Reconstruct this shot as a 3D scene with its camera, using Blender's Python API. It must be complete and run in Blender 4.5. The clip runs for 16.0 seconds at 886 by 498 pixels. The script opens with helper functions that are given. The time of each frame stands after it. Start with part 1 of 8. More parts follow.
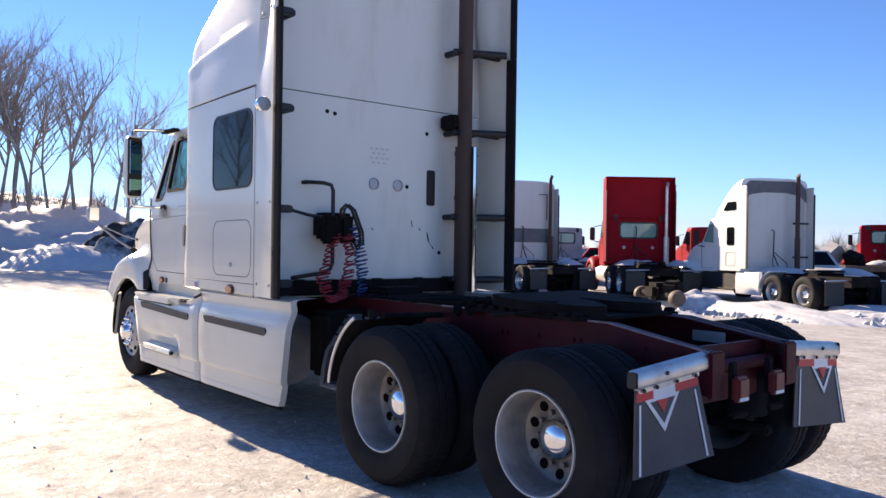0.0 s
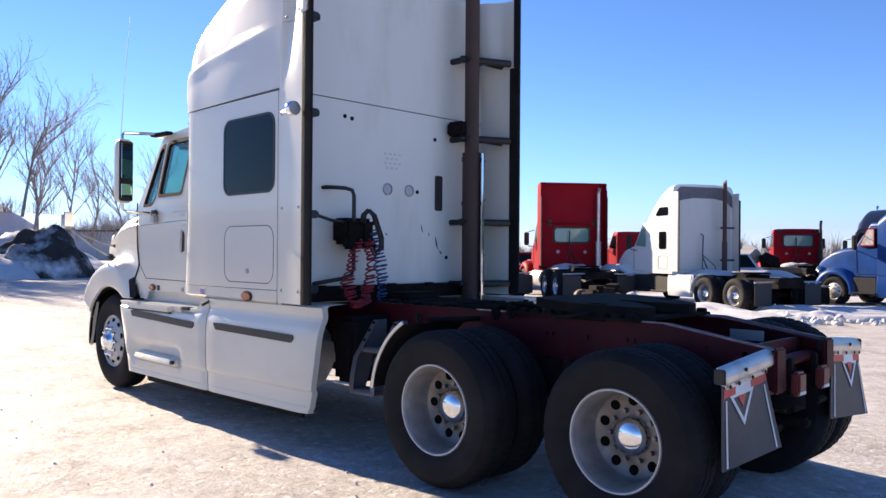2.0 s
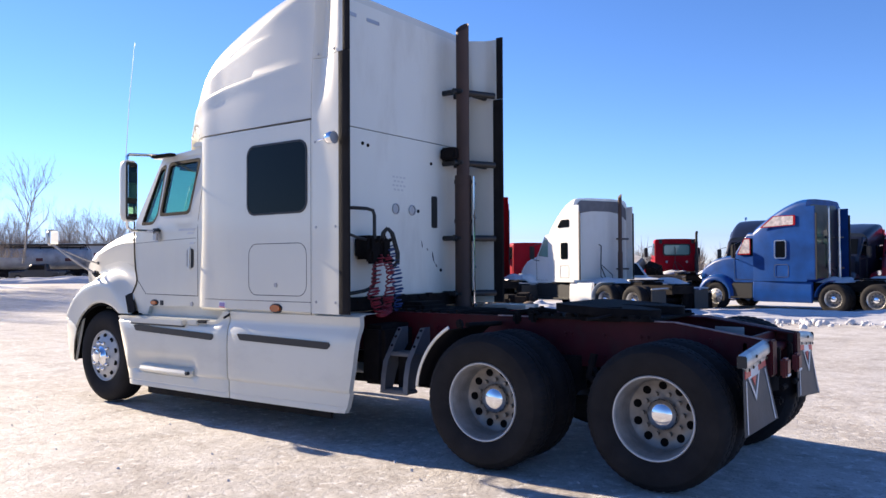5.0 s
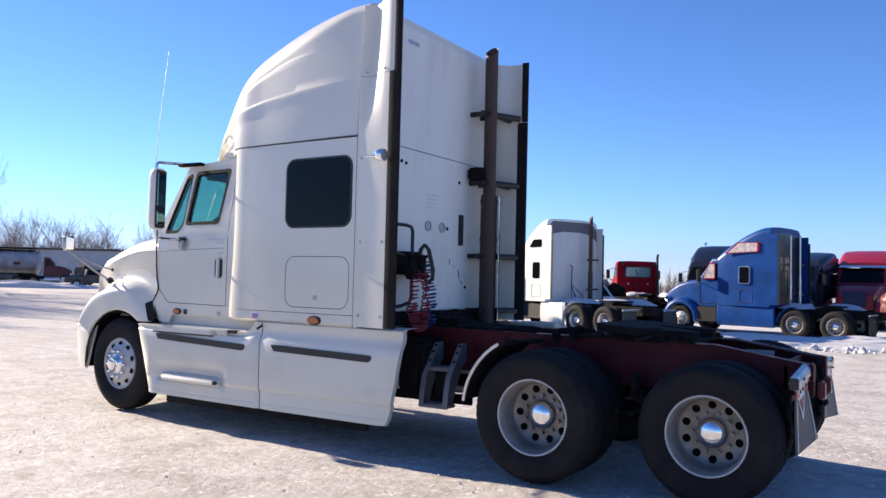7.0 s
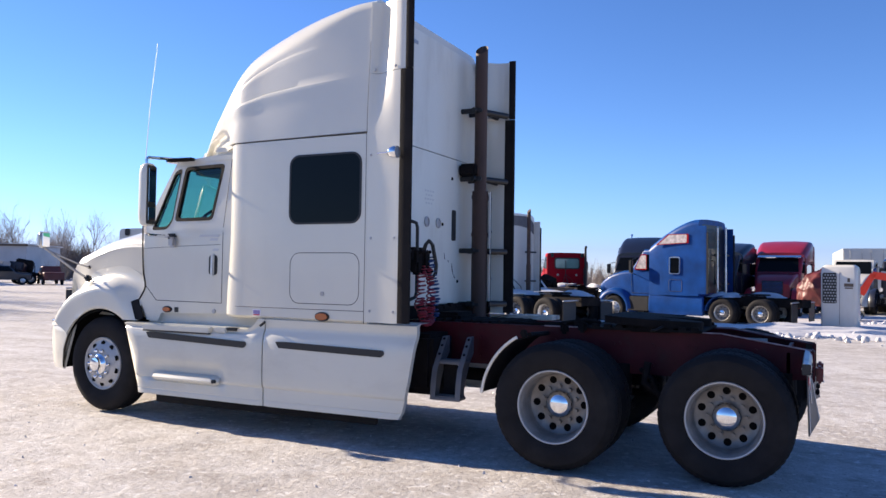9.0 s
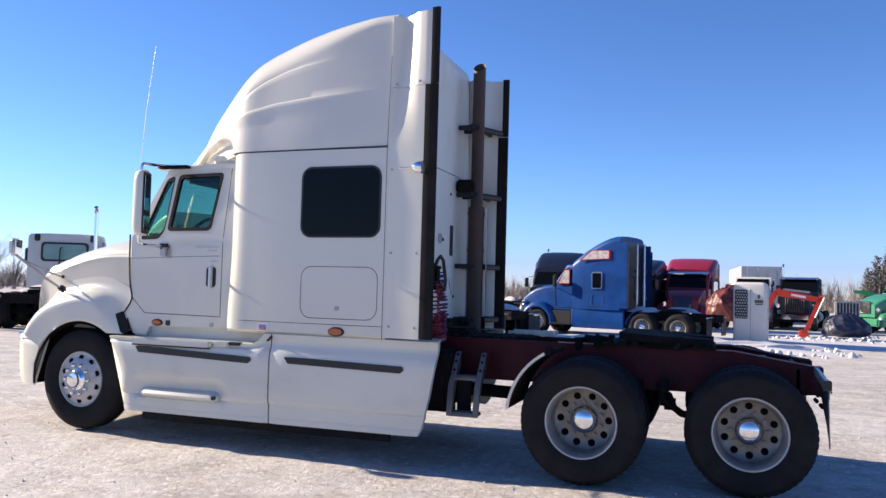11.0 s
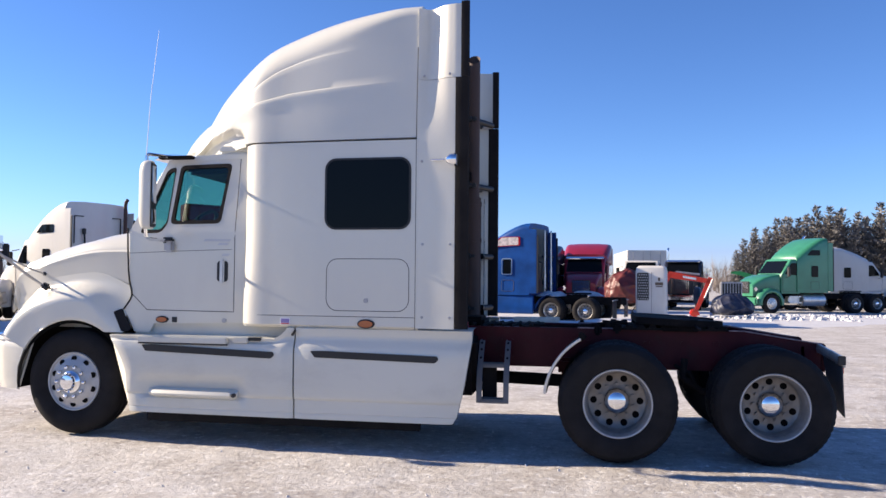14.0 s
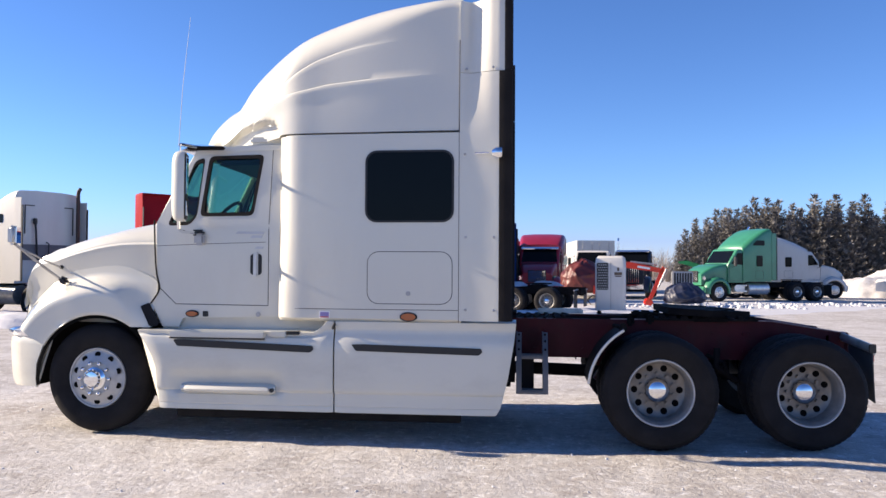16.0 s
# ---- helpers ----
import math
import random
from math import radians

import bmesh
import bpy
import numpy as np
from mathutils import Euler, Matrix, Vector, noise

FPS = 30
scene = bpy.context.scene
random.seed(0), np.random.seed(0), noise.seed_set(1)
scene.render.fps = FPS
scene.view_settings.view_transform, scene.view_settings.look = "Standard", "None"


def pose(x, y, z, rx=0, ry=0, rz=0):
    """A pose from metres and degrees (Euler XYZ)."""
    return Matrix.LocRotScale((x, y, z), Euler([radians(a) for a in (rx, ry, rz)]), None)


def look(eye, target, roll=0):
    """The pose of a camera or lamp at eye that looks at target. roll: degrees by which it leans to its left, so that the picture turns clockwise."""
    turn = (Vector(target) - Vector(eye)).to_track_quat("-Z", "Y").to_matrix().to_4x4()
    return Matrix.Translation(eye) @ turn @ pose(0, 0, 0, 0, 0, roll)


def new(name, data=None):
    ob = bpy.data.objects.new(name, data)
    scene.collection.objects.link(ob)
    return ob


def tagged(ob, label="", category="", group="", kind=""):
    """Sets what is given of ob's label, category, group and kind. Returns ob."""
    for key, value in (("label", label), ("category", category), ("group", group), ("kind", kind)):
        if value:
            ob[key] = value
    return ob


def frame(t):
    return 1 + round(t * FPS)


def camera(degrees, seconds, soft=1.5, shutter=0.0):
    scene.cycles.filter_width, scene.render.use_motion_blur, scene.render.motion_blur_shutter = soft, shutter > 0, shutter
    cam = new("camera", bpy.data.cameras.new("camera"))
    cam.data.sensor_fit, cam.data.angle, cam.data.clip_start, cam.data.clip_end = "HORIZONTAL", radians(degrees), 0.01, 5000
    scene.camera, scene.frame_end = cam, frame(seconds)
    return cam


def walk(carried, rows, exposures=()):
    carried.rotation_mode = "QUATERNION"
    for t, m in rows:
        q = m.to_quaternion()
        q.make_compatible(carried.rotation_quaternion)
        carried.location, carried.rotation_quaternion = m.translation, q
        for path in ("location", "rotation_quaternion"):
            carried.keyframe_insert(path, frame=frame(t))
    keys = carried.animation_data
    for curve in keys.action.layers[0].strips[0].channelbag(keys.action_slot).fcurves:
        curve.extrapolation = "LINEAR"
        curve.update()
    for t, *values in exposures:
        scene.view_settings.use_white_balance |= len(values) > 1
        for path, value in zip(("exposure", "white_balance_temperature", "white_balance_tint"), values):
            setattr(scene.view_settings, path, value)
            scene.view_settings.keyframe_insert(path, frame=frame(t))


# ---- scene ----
cam = camera(58.08, 16.0)
PATH = [
    (0.0, 3.975, -3.008, 1.472, 49.80, -0.14, -0.77),
    (0.5, 3.843, -3.223, 1.465, 47.39, 0.27, -0.36),
    (1.0, 3.753, -3.368, 1.464, 45.41, -0.20, -1.05),
    (1.5, 3.583, -3.490, 1.455, 44.61, -0.31, 0.21),
    (2.0, 3.439, -3.669, 1.458, 43.69, 0.31, -0.41),
    (2.5, 3.331, -3.940, 1.473, 40.73, 0.73, -1.67),
    (3.0, 3.233, -4.048, 1.466, 39.16, 0.28, -0.30),
    (3.5, 3.148, -4.189, 1.471, 37.14, 0.04, -1.05),
    (4.0, 3.148, -4.478, 1.475, 36.62, 0.76, -0.16),
    (6.5, 2.679, -5.396, 1.471, 32.45, 1.48, -1.04),
    (7.0, 2.522, -5.521, 1.480, 31.53, 2.28, -1.40),
    (7.5, 2.404, -5.746, 1.468, 30.20, 2.68, -1.18),
    (8.0, 2.303, -5.883, 1.481, 28.26, 2.22, -1.48),
    (8.5, 2.093, -5.925, 1.464, 26.87, 1.67, -0.27),
    (9.0, 1.899, -5.998, 1.490, 25.71, 1.83, -0.83),
    (11.5, 0.798, -6.478, 1.509, 17.09, 2.82, -0.95),
    (12.0, 0.649, -6.533, 1.500, 15.94, 2.62, 0.01),
    (12.5, 0.404, -6.535, 1.507, 15.18, 2.19, 1.07),
    (13.0, 0.193, -6.615, 1.504, 14.07, 2.33, -0.25),
    (13.5, -0.049, -6.774, 1.514, 11.64, 2.18, 0.66),
    (14.0, -0.258, -6.806, 1.513, 9.90, 2.02, -0.47),
    (14.5, -0.511, -6.812, 1.516, 9.26, 1.98, -0.87),
    (15.0, -0.708, -6.855, 1.508, 8.59, 1.82, -0.04),
    (15.5, -0.973, -6.956, 1.538, 7.16, 1.61, -0.44),
    (16.0, -1.136, -6.944, 1.532, 5.53, 1.32, -0.31),
]
walk(cam, [(t, pose(x, y, z, 90 + pitch, roll, yaw)) for t, x, y, z, yaw, pitch, roll in PATH], [(0.0, 1.26, 7900, 12), (2.5, 1.33, 7700, 12), (4.0, 1.34, 7550, 11), (7.0, 1.25, 7350, 11), (16.0, 1.17, 7350, 11)])

# ---- world and sun ----
SUN_EL = radians(23.2)
SUN_DIR = Vector((-1.0, 0.042, 0)).normalized() * math.cos(SUN_EL) + Vector((0, 0, math.sin(SUN_EL)))
world = bpy.data.worlds.new("winter_sky")
scene.world = world
world.use_nodes = True
_nt = world.node_tree
_sky = _nt.nodes.new("ShaderNodeTexSky")
_sky.sky_type, _sky.sun_disc = "NISHITA", False
_sky.sun_elevation, _sky.sun_rotation = SUN_EL, math.atan2(SUN_DIR.x, SUN_DIR.y)
_sky.altitude, _sky.air_density, _sky.dust_density, _sky.ozone_density = 2000, 1.0, 0.0, 3.5
_hs = _nt.nodes.new("ShaderNodeHueSaturation")
_hs.inputs["Saturation"].default_value = 1.12
_hs.inputs["Hue"].default_value = 0.506
_nt.links.new(_sky.outputs[0], _hs.inputs["Color"])
_tint = _nt.nodes.new("ShaderNodeMix")
_tint.data_type, _tint.blend_type = "RGBA", "MULTIPLY"
_tint.inputs["Factor"].default_value = 1
# paler, less blue filter towards the hazy horizon, by the sky's own red to blue ratio
_sep = _nt.nodes.new("ShaderNodeSeparateColor")
_nt.links.new(_sky.outputs[0], _sep.inputs[0])
_rb = _nt.nodes.new("ShaderNodeMath")
_rb.operation = "DIVIDE"
_nt.links.new(_sep.outputs[0], _rb.inputs[0])
_nt.links.new(_sep.outputs[2], _rb.inputs[1])
_haze = _nt.nodes.new("ShaderNodeMapRange")
_haze.inputs["From Min"].default_value, _haze.inputs["From Max"].default_value = 0.35, 0.75
_nt.links.new(_rb.outputs[0], _haze.inputs["Value"])
_filter = _nt.nodes.new("ShaderNodeMix")
_filter.data_type = "RGBA"
_filter.inputs[6].default_value, _filter.inputs[7].default_value = (0.72, 0.90, 1.15, 1), (0.58, 0.63, 1.02, 1)
_nt.links.new(_haze.outputs[0], _filter.inputs["Factor"])
_nt.links.new(_filter.outputs[2], _tint.inputs[7])
_nt.links.new(_hs.outputs[0], _tint.inputs[6])
_nt.links.new(_tint.outputs[2], _nt.nodes["Background"].inputs[0])
_nt.nodes["Background"].inputs[1].default_value = 0.085
sun = new("sun", bpy.data.lights.new("sun", "SUN"))
sun.data.energy, sun.data.angle, sun.data.color = 5.0, radians(0.53), (1.0, 0.90, 0.79)
sun.matrix_world = look(SUN_DIR * 50, (0, 0, 0))

# ---- materials ----
def material(name, base, rough=0.5, metal=0.0, vary=0.08, scale=3.0, bump=0.0, bump_scale=40.0, coat=0.0, dirt=None, dirt_amount=0.5,
             dirt_scale=2.0, spec=0.5, streak=(1, 1, 1), objvary=0.0):
    """Principled surface: base colour with two scales of variation, optional dirt of another colour, and fine relief."""
    m = bpy.data.materials.new(name)
    m.use_nodes = True
    nt = m.node_tree
    p = nt.nodes["Principled BSDF"]
    p.inputs["Roughness"].default_value, p.inputs["Metallic"].default_value = rough, metal
    p.inputs["Coat Weight"].default_value, p.inputs["Coat Roughness"].default_value = coat, 0.05
    p.inputs["Specular IOR Level"].default_value = spec
    tc = nt.nodes.new("ShaderNodeTexCoord")
    mp = nt.nodes.new("ShaderNodeMapping")
    mp.inputs["Scale"].default_value = streak
    nt.links.new(tc.outputs["Object"], mp.inputs["Vector"])
    n1 = nt.nodes.new("ShaderNodeTexNoise")
    n1.inputs["Scale"].default_value, n1.inputs["Detail"].default_value = scale, 6
    nt.links.new(mp.outputs[0], n1.inputs["Vector"])
    ramp = nt.nodes.new("ShaderNodeMapRange")
    ramp.inputs["From Min"].default_value, ramp.inputs["From Max"].default_value = 0.3, 0.7
    ramp.inputs["To Min"].default_value, ramp.inputs["To Max"].default_value = 1 - vary, 1 + vary
    nt.links.new(n1.outputs["Fac"], ramp.inputs["Value"])
    mul = nt.nodes.new("ShaderNodeMix")
    mul.data_type, mul.blend_type = "RGBA", "MULTIPLY"
    mul.inputs["Factor"].default_value = 1
    mul.inputs[6].default_value = (*base, 1)
    nt.links.new(ramp.outputs[0], mul.inputs[7])
    col = mul.outputs[2]
    if objvary:
        oi = nt.nodes.new("ShaderNodeObjectInfo")
        r2 = nt.nodes.new("ShaderNodeMapRange")
        r2.inputs["To Min"].default_value, r2.inputs["To Max"].default_value = 1 - objvary, 1 + objvary
        nt.links.new(oi.outputs["Random"], r2.inputs["Value"])
        m2 = nt.nodes.new("ShaderNodeMix")
        m2.data_type, m2.blend_type = "RGBA", "MULTIPLY"
        m2.inputs["Factor"].default_value = 1
        nt.links.new(col, m2.inputs[6])
        nt.links.new(r2.outputs[0], m2.inputs[7])
        col = m2.outputs[2]
    if dirt:
        n2 = nt.nodes.new("ShaderNodeTexNoise")
        n2.inputs["Scale"].default_value, n2.inputs["Detail"].default_value, n2.inputs["Roughness"].default_value = dirt_scale, 8, 0.65
        nt.links.new(mp.outputs[0], n2.inputs["Vector"])
        r = nt.nodes.new("ShaderNodeMapRange")
        r.inputs["From Min"].default_value, r.inputs["From Max"].default_value = 0.5, 0.75
        r.inputs["To Max"].default_value = dirt_amount
        nt.links.new(n2.outputs["Fac"], r.inputs["Value"])
        mx = nt.nodes.new("ShaderNodeMix")
        mx.data_type = "RGBA"
        mx.inputs[7].default_value = (*dirt, 1)
        nt.links.new(r.outputs[0], mx.inputs["Factor"])
        nt.links.new(col, mx.inputs[6])
        col = mx.outputs[2]
        rr = nt.nodes.new("ShaderNodeMapRange")
        rr.inputs["To Min"].default_value, rr.inputs["To Max"].default_value = rough, min(1, rough + 0.35)
        nt.links.new(r.outputs[0], rr.inputs["Value"])
        nt.links.new(rr.outputs[0], p.inputs["Roughness"])
    nt.links.new(col, p.inputs["Base Color"])
    if bump:
        n3 = nt.nodes.new("ShaderNodeTexNoise")
        n3.inputs["Scale"].default_value, n3.inputs["Detail"].default_value = bump_scale, 5
        nt.links.new(tc.outputs["Object"], n3.inputs["Vector"])
        b = nt.nodes.new("ShaderNodeBump")
        b.inputs["Strength"].default_value, b.inputs["Distance"].default_value = bump, 0.02
        nt.links.new(n3.outputs["Fac"], b.inputs["Height"])
        nt.links.new(b.outputs[0], p.inputs["Normal"])
    return m


def glass_material(name, tint, rough=0.02):
    m = bpy.data.materials.new(name)
    m.use_nodes = True
    nt = m.node_tree
    nt.nodes.remove(nt.nodes["Principled BSDF"])
    out = nt.nodes["Material Output"]
    tr = nt.nodes.new("ShaderNodeBsdfTransparent")
    tr.inputs[0].default_value = (*tint, 1)
    gl = nt.nodes.new("ShaderNodeBsdfGlossy")
    gl.inputs["Roughness"].default_value = rough
    lw = nt.nodes.new("ShaderNodeLayerWeight")
    pw = nt.nodes.new("ShaderNodeMath")
    pw.operation = "POWER"
    pw.inputs[1].default_value = 4
    nt.links.new(lw.outputs["Facing"], pw.inputs[0])
    fr = nt.nodes.new("ShaderNodeMath")
    fr.operation = "MULTIPLY_ADD"
    fr.inputs[1].default_value, fr.inputs[2].default_value = 0.85, 0.04
    nt.links.new(pw.outputs[0], fr.inputs[0])
    mx = nt.nodes.new("ShaderNodeMixShader")
    nt.links.new(fr.outputs[0], mx.inputs[0])
    nt.links.new(tr.outputs[0], mx.inputs[1])
    nt.links.new(gl.outputs[0], mx.inputs[2])
    nt.links.new(mx.outputs[0], out.inputs[0])
    return m


def snow_material():
    m = bpy.data.materials.new("packed_snow")
    m.use_nodes = True
    nt = m.node_tree
    p = nt.nodes["Principled BSDF"]
    tc = nt.nodes.new("ShaderNodeTexCoord")

    def noise_node(scale, detail, rough, streak=None):
        n = nt.nodes.new("ShaderNodeTexNoise")
        n.inputs["Scale"].default_value, n.inputs["Detail"].default_value, n.inputs["Roughness"].default_value = scale, detail, rough
        if streak:
            mp = nt.nodes.new("ShaderNodeMapping")
            mp.inputs["Scale"].default_value, mp.inputs["Rotation"].default_value = streak, (0, 0, radians(-12))
            nt.links.new(tc.outputs["Object"], mp.inputs["Vector"])
            nt.links.new(mp.outputs[0], n.inputs["Vector"])
        else:
            nt.links.new(tc.outputs["Object"], n.inputs["Vector"])
        return n

    def ranged(sock, a, b, c, d):
        r = nt.nodes.new("ShaderNodeMapRange")
        for k, v in zip(("From Min", "From Max", "To Min", "To Max"), (a, b, c, d)):
            r.inputs[k].default_value = v
        nt.links.new(sock, r.inputs["Value"])
        return r.outputs[0]

    def mixed(fac, ca, cb):
        mx = nt.nodes.new("ShaderNodeMix")
        mx.data_type = "RGBA"
        nt.links.new(fac, mx.inputs["Factor"])
        for i, c in ((6, ca), (7, cb)):
            if isinstance(c, tuple):
                mx.inputs[i].default_value = (*c, 1)
            else:
                nt.links.new(c, mx.inputs[i])
        return mx.outputs[2]

    big = noise_node(0.35, 5, 0.55)
    tracks = noise_node(1.1, 6, 0.6, (0.25, 1.6, 1))
    mid = noise_node(4.0, 7, 0.7)
    grit = noise_node(38.0, 4, 0.7)
    clot = noise_node(11.0, 6, 0.7)
    c = mixed(ranged(big.outputs["Fac"], 0.36, 0.64, 0, 1), (0.525, 0.507, 0.491), (0.423, 0.398, 0.373))
    c = mixed(ranged(tracks.outputs["Fac"], 0.50, 0.68, 0, 0.75), c, (0.346, 0.312, 0.280))
    c = mixed(ranged(mid.outputs["Fac"], 0.53, 0.70, 0, 0.6), c, (0.287, 0.250, 0.222))
    c = mixed(ranged(clot.outputs["Fac"], 0.55, 0.72, 0, 0.55), c, (0.240, 0.212, 0.191))
    slush = noise_node(1.6, 9, 0.72)
    c = mixed(ranged(slush.outputs["Fac"], 0.50, 0.62, 0, 0.5), c, (0.273, 0.242, 0.220))
    c = mixed(ranged(slush.outputs["Fac"], 0.46, 0.36, 0, 0.6), c, (0.596, 0.589, 0.583))
    c = mixed(ranged(clot.outputs["Fac"], 0.46, 0.36, 0, 0.85), c, (0.662, 0.656, 0.649))
    c = mixed(ranged(grit.outputs["Fac"], 0.57, 0.68, 0, 0.75), c, (0.127, 0.109, 0.096))
    nt.links.new(c, p.inputs["Base Color"])
    nt.links.new(ranged(mid.outputs["Fac"], 0.3, 0.7, 0.55, 0.9), p.inputs["Roughness"])
    p.inputs["Specular IOR Level"].default_value = 0.2
    add = nt.nodes.new("ShaderNodeMath")
    add.operation = "MULTIPLY_ADD"
    add.inputs[1].default_value = 0.25
    nt.links.new(grit.outputs["Fac"], add.inputs[0])
    nt.links.new(clot.outputs["Fac"], add.inputs[2])
    b = nt.nodes.new("ShaderNodeBump")
    b.inputs["Strength"].default_value, b.inputs["Distance"].default_value = 0.6, 0.03
    nt.links.new(add.outputs[0], b.inputs["Height"])
    nt.links.new(b.outputs[0], p.inputs["Normal"])
    return m


SNOW = snow_material()
CLEAN_SNOW = material("fresh_snow", (0.55, 0.55, 0.565), 0.6, vary=0.06, scale=2, bump=0.6, bump_scale=9)
DIRTY_SNOW = material("dirty_snow", (0.58, 0.56, 0.54), 0.7, vary=0.12, scale=3, bump=0.7, bump_scale=7, dirt=(0.25, 0.2, 0.16), dirt_amount=0.6, dirt_scale=2.5)
WHITE = material("white_paint", (0.62, 0.605, 0.535), 0.28, vary=0.025, scale=1.2, coat=0.4, dirt=(0.47, 0.43, 0.37), dirt_amount=0.3, dirt_scale=1.5, streak=(1, 1, 0.35))
# grimy back wall white, its base lifted to offset the wall's shade
WHITE_DIRTY_LIFTED = material("white_panel_grimy_lifted", (0.72, 0.705, 0.63), 0.4, vary=0.04, scale=1.5, coat=0.15, dirt=(0.4, 0.35, 0.28), dirt_amount=0.35, dirt_scale=2.2, streak=(1, 1, 0.3))
SKIRT_WHITE = material("white_skirt_paint", (0.60, 0.587, 0.522), 0.3, vary=0.03, scale=1.5, coat=0.5, dirt=(0.36, 0.335, 0.30), dirt_amount=0.4, dirt_scale=2.2, streak=(0.5, 1, 1))
RUBBER = material("tyre_rubber", (0.013, 0.012, 0.013), 0.8, spec=0.2, vary=0.25, scale=6, bump=0.15, bump_scale=60, dirt=(0.04, 0.036, 0.033), dirt_amount=0.3, dirt_scale=4)
BLACK = material("black_plastic", (0.012, 0.012, 0.013), 0.5, vary=0.15, scale=8, bump=0.1, bump_scale=120)
EDGE_RUBBER = material("weathered_edge_rubber", (0.014, 0.012, 0.012), 0.7, spec=0.15, vary=0.25, scale=5, bump=0.1, bump_scale=60, dirt=(0.04, 0.034, 0.03), dirt_amount=0.4, dirt_scale=3)
BLACK_METAL = material("black_greasy_metal", (0.012, 0.010, 0.010), 0.85, spec=0.1, vary=0.3, scale=6, bump=0.2, bump_scale=30, dirt=(0.045, 0.035, 0.03), dirt_amount=0.5, dirt_scale=4)
MAROON = material("maroon_frame_paint", (0.062, 0.004, 0.009), 0.5, spec=0.2, vary=0.25, scale=4, dirt=(0.045, 0.026, 0.024), dirt_amount=0.6, dirt_scale=5, bump=0.1)
ALU = material("brushed_aluminium", (0.62, 0.61, 0.59), 0.38, 0.85, vary=0.12, scale=7, dirt=(0.35, 0.33, 0.3), dirt_amount=0.5, dirt_scale=8, bump=0.05, bump_scale=90)
WHEEL = material("dull_wheel_disc", (0.21, 0.195, 0.18), 0.45, 0.65, vary=0.2, scale=9, dirt=(0.12, 0.10, 0.085), dirt_amount=0.6, dirt_scale=7)
DULL_ALU = material("weathered_aluminium", (0.16, 0.16, 0.17), 0.55, 0.3, vary=0.15, scale=6, dirt=(0.2, 0.18, 0.16), dirt_amount=0.5, dirt_scale=6)
CHROME = material("chrome", (0.82, 0.83, 0.85), 0.06, 1.0, vary=0.03, scale=4)
STEEL = material("galvanised_steel", (0.4, 0.4, 0.41), 0.45, 0.7, vary=0.15, scale=6, dirt=(0.2, 0.16, 0.12), dirt_amount=0.4)
RUST_PIPE = material("weathered_exhaust", (0.066, 0.036, 0.027), 0.7, 0.0, vary=0.35, scale=5, dirt=(0.05, 0.028, 0.023), dirt_amount=0.7, dirt_scale=5, streak=(1, 1, 0.3))
TINT = material("privacy_glass", (0.004, 0.005, 0.006), 0.03, vary=0.1, scale=1, spec=0.12)
BARREL = material("dull_wheel_barrel", (0.27, 0.262, 0.255), 0.5, 0.4, vary=0.2, scale=9, dirt=(0.12, 0.11, 0.10), dirt_amount=0.5, dirt_scale=7)
HOLE = material("dark_wheel_hole", (0.004, 0.004, 0.004), 0.9, spec=0.1)
GLASS = glass_material("clear_green_glass", (0.44, 0.68, 0.60))
DARK_IN = material("dark_interior", (0.03, 0.03, 0.033), 0.8, vary=0.2, scale=6)
GREY_IN = material("grey_interior", (0.14, 0.14, 0.15), 0.85, vary=0.1, scale=6)
# pale tone painted for sun catching the rails' top flange
SUNLIT_EDGE = material("sunlit_frame_edge", (0.34, 0.24, 0.24), 0.5, vary=0.4, scale=14, dirt=(0.06, 0.02, 0.02), dirt_amount=0.9, dirt_scale=6)
SEAM = material("panel_gap", (0.06, 0.06, 0.063), 0.8)
STEER_ALU = material("satin_wheel_alloy", (0.46, 0.46, 0.46), 0.5, 0.35, vary=0.12, scale=8, dirt=(0.22, 0.2, 0.18), dirt_amount=0.5, dirt_scale=8)
AMBER = material("amber_lens", (0.42, 0.10, 0.025), 0.15, vary=0.1, coat=0.6)
RED_LENS = material("dusty_red_lens", (0.16, 0.02, 0.022), 0.45, vary=0.25, scale=20, coat=0.1, dirt=(0.12, 0.07, 0.06), dirt_amount=0.7, dirt_scale=12)
RED_HOSE = material("red_air_hose", (0.26, 0.014, 0.024), 0.5, dirt=(0.10, 0.02, 0.02), dirt_amount=0.5, dirt_scale=9)
BLUE_HOSE = material("blue_air_hose", (0.010, 0.045, 0.17), 0.45, dirt=(0.01, 0.02, 0.06), dirt_amount=0.5, dirt_scale=9)
FLAP = material("grey_mud_flap", (0.055, 0.057, 0.062), 0.5, spec=0.5, vary=0.15, scale=6, bump=0.1, dirt=(0.10, 0.10, 0.10), dirt_amount=0.25, dirt_scale=5)
TAPE_RED = material("red_reflective_tape", (0.58, 0.012, 0.03), 0.35, vary=0.1)
TAPE_WHITE = material("white_reflective_tape", (0.75, 0.75, 0.75), 0.35, vary=0.1)
TAPE_GREY = material("faint_grey_lettering", (0.5, 0.51, 0.53), 0.4)
TAPE_PURPLE = material("faded_blue_print", (0.25, 0.2, 0.42), 0.5)
MIRROR = material("mirror_glass", (0.85, 0.87, 0.88), 0.01, 1.0, vary=0.01)
RED_PAINT = material("red_truck_paint", (0.31, 0.005, 0.014), 0.5, vary=0.15, scale=2, spec=0.08, dirt=(0.11, 0.012, 0.016), dirt_amount=0.4)
RED_BRIGHT = material("bright_red_paint", (0.27, 0.008, 0.02), 0.35, vary=0.1, scale=2, coat=0.4)
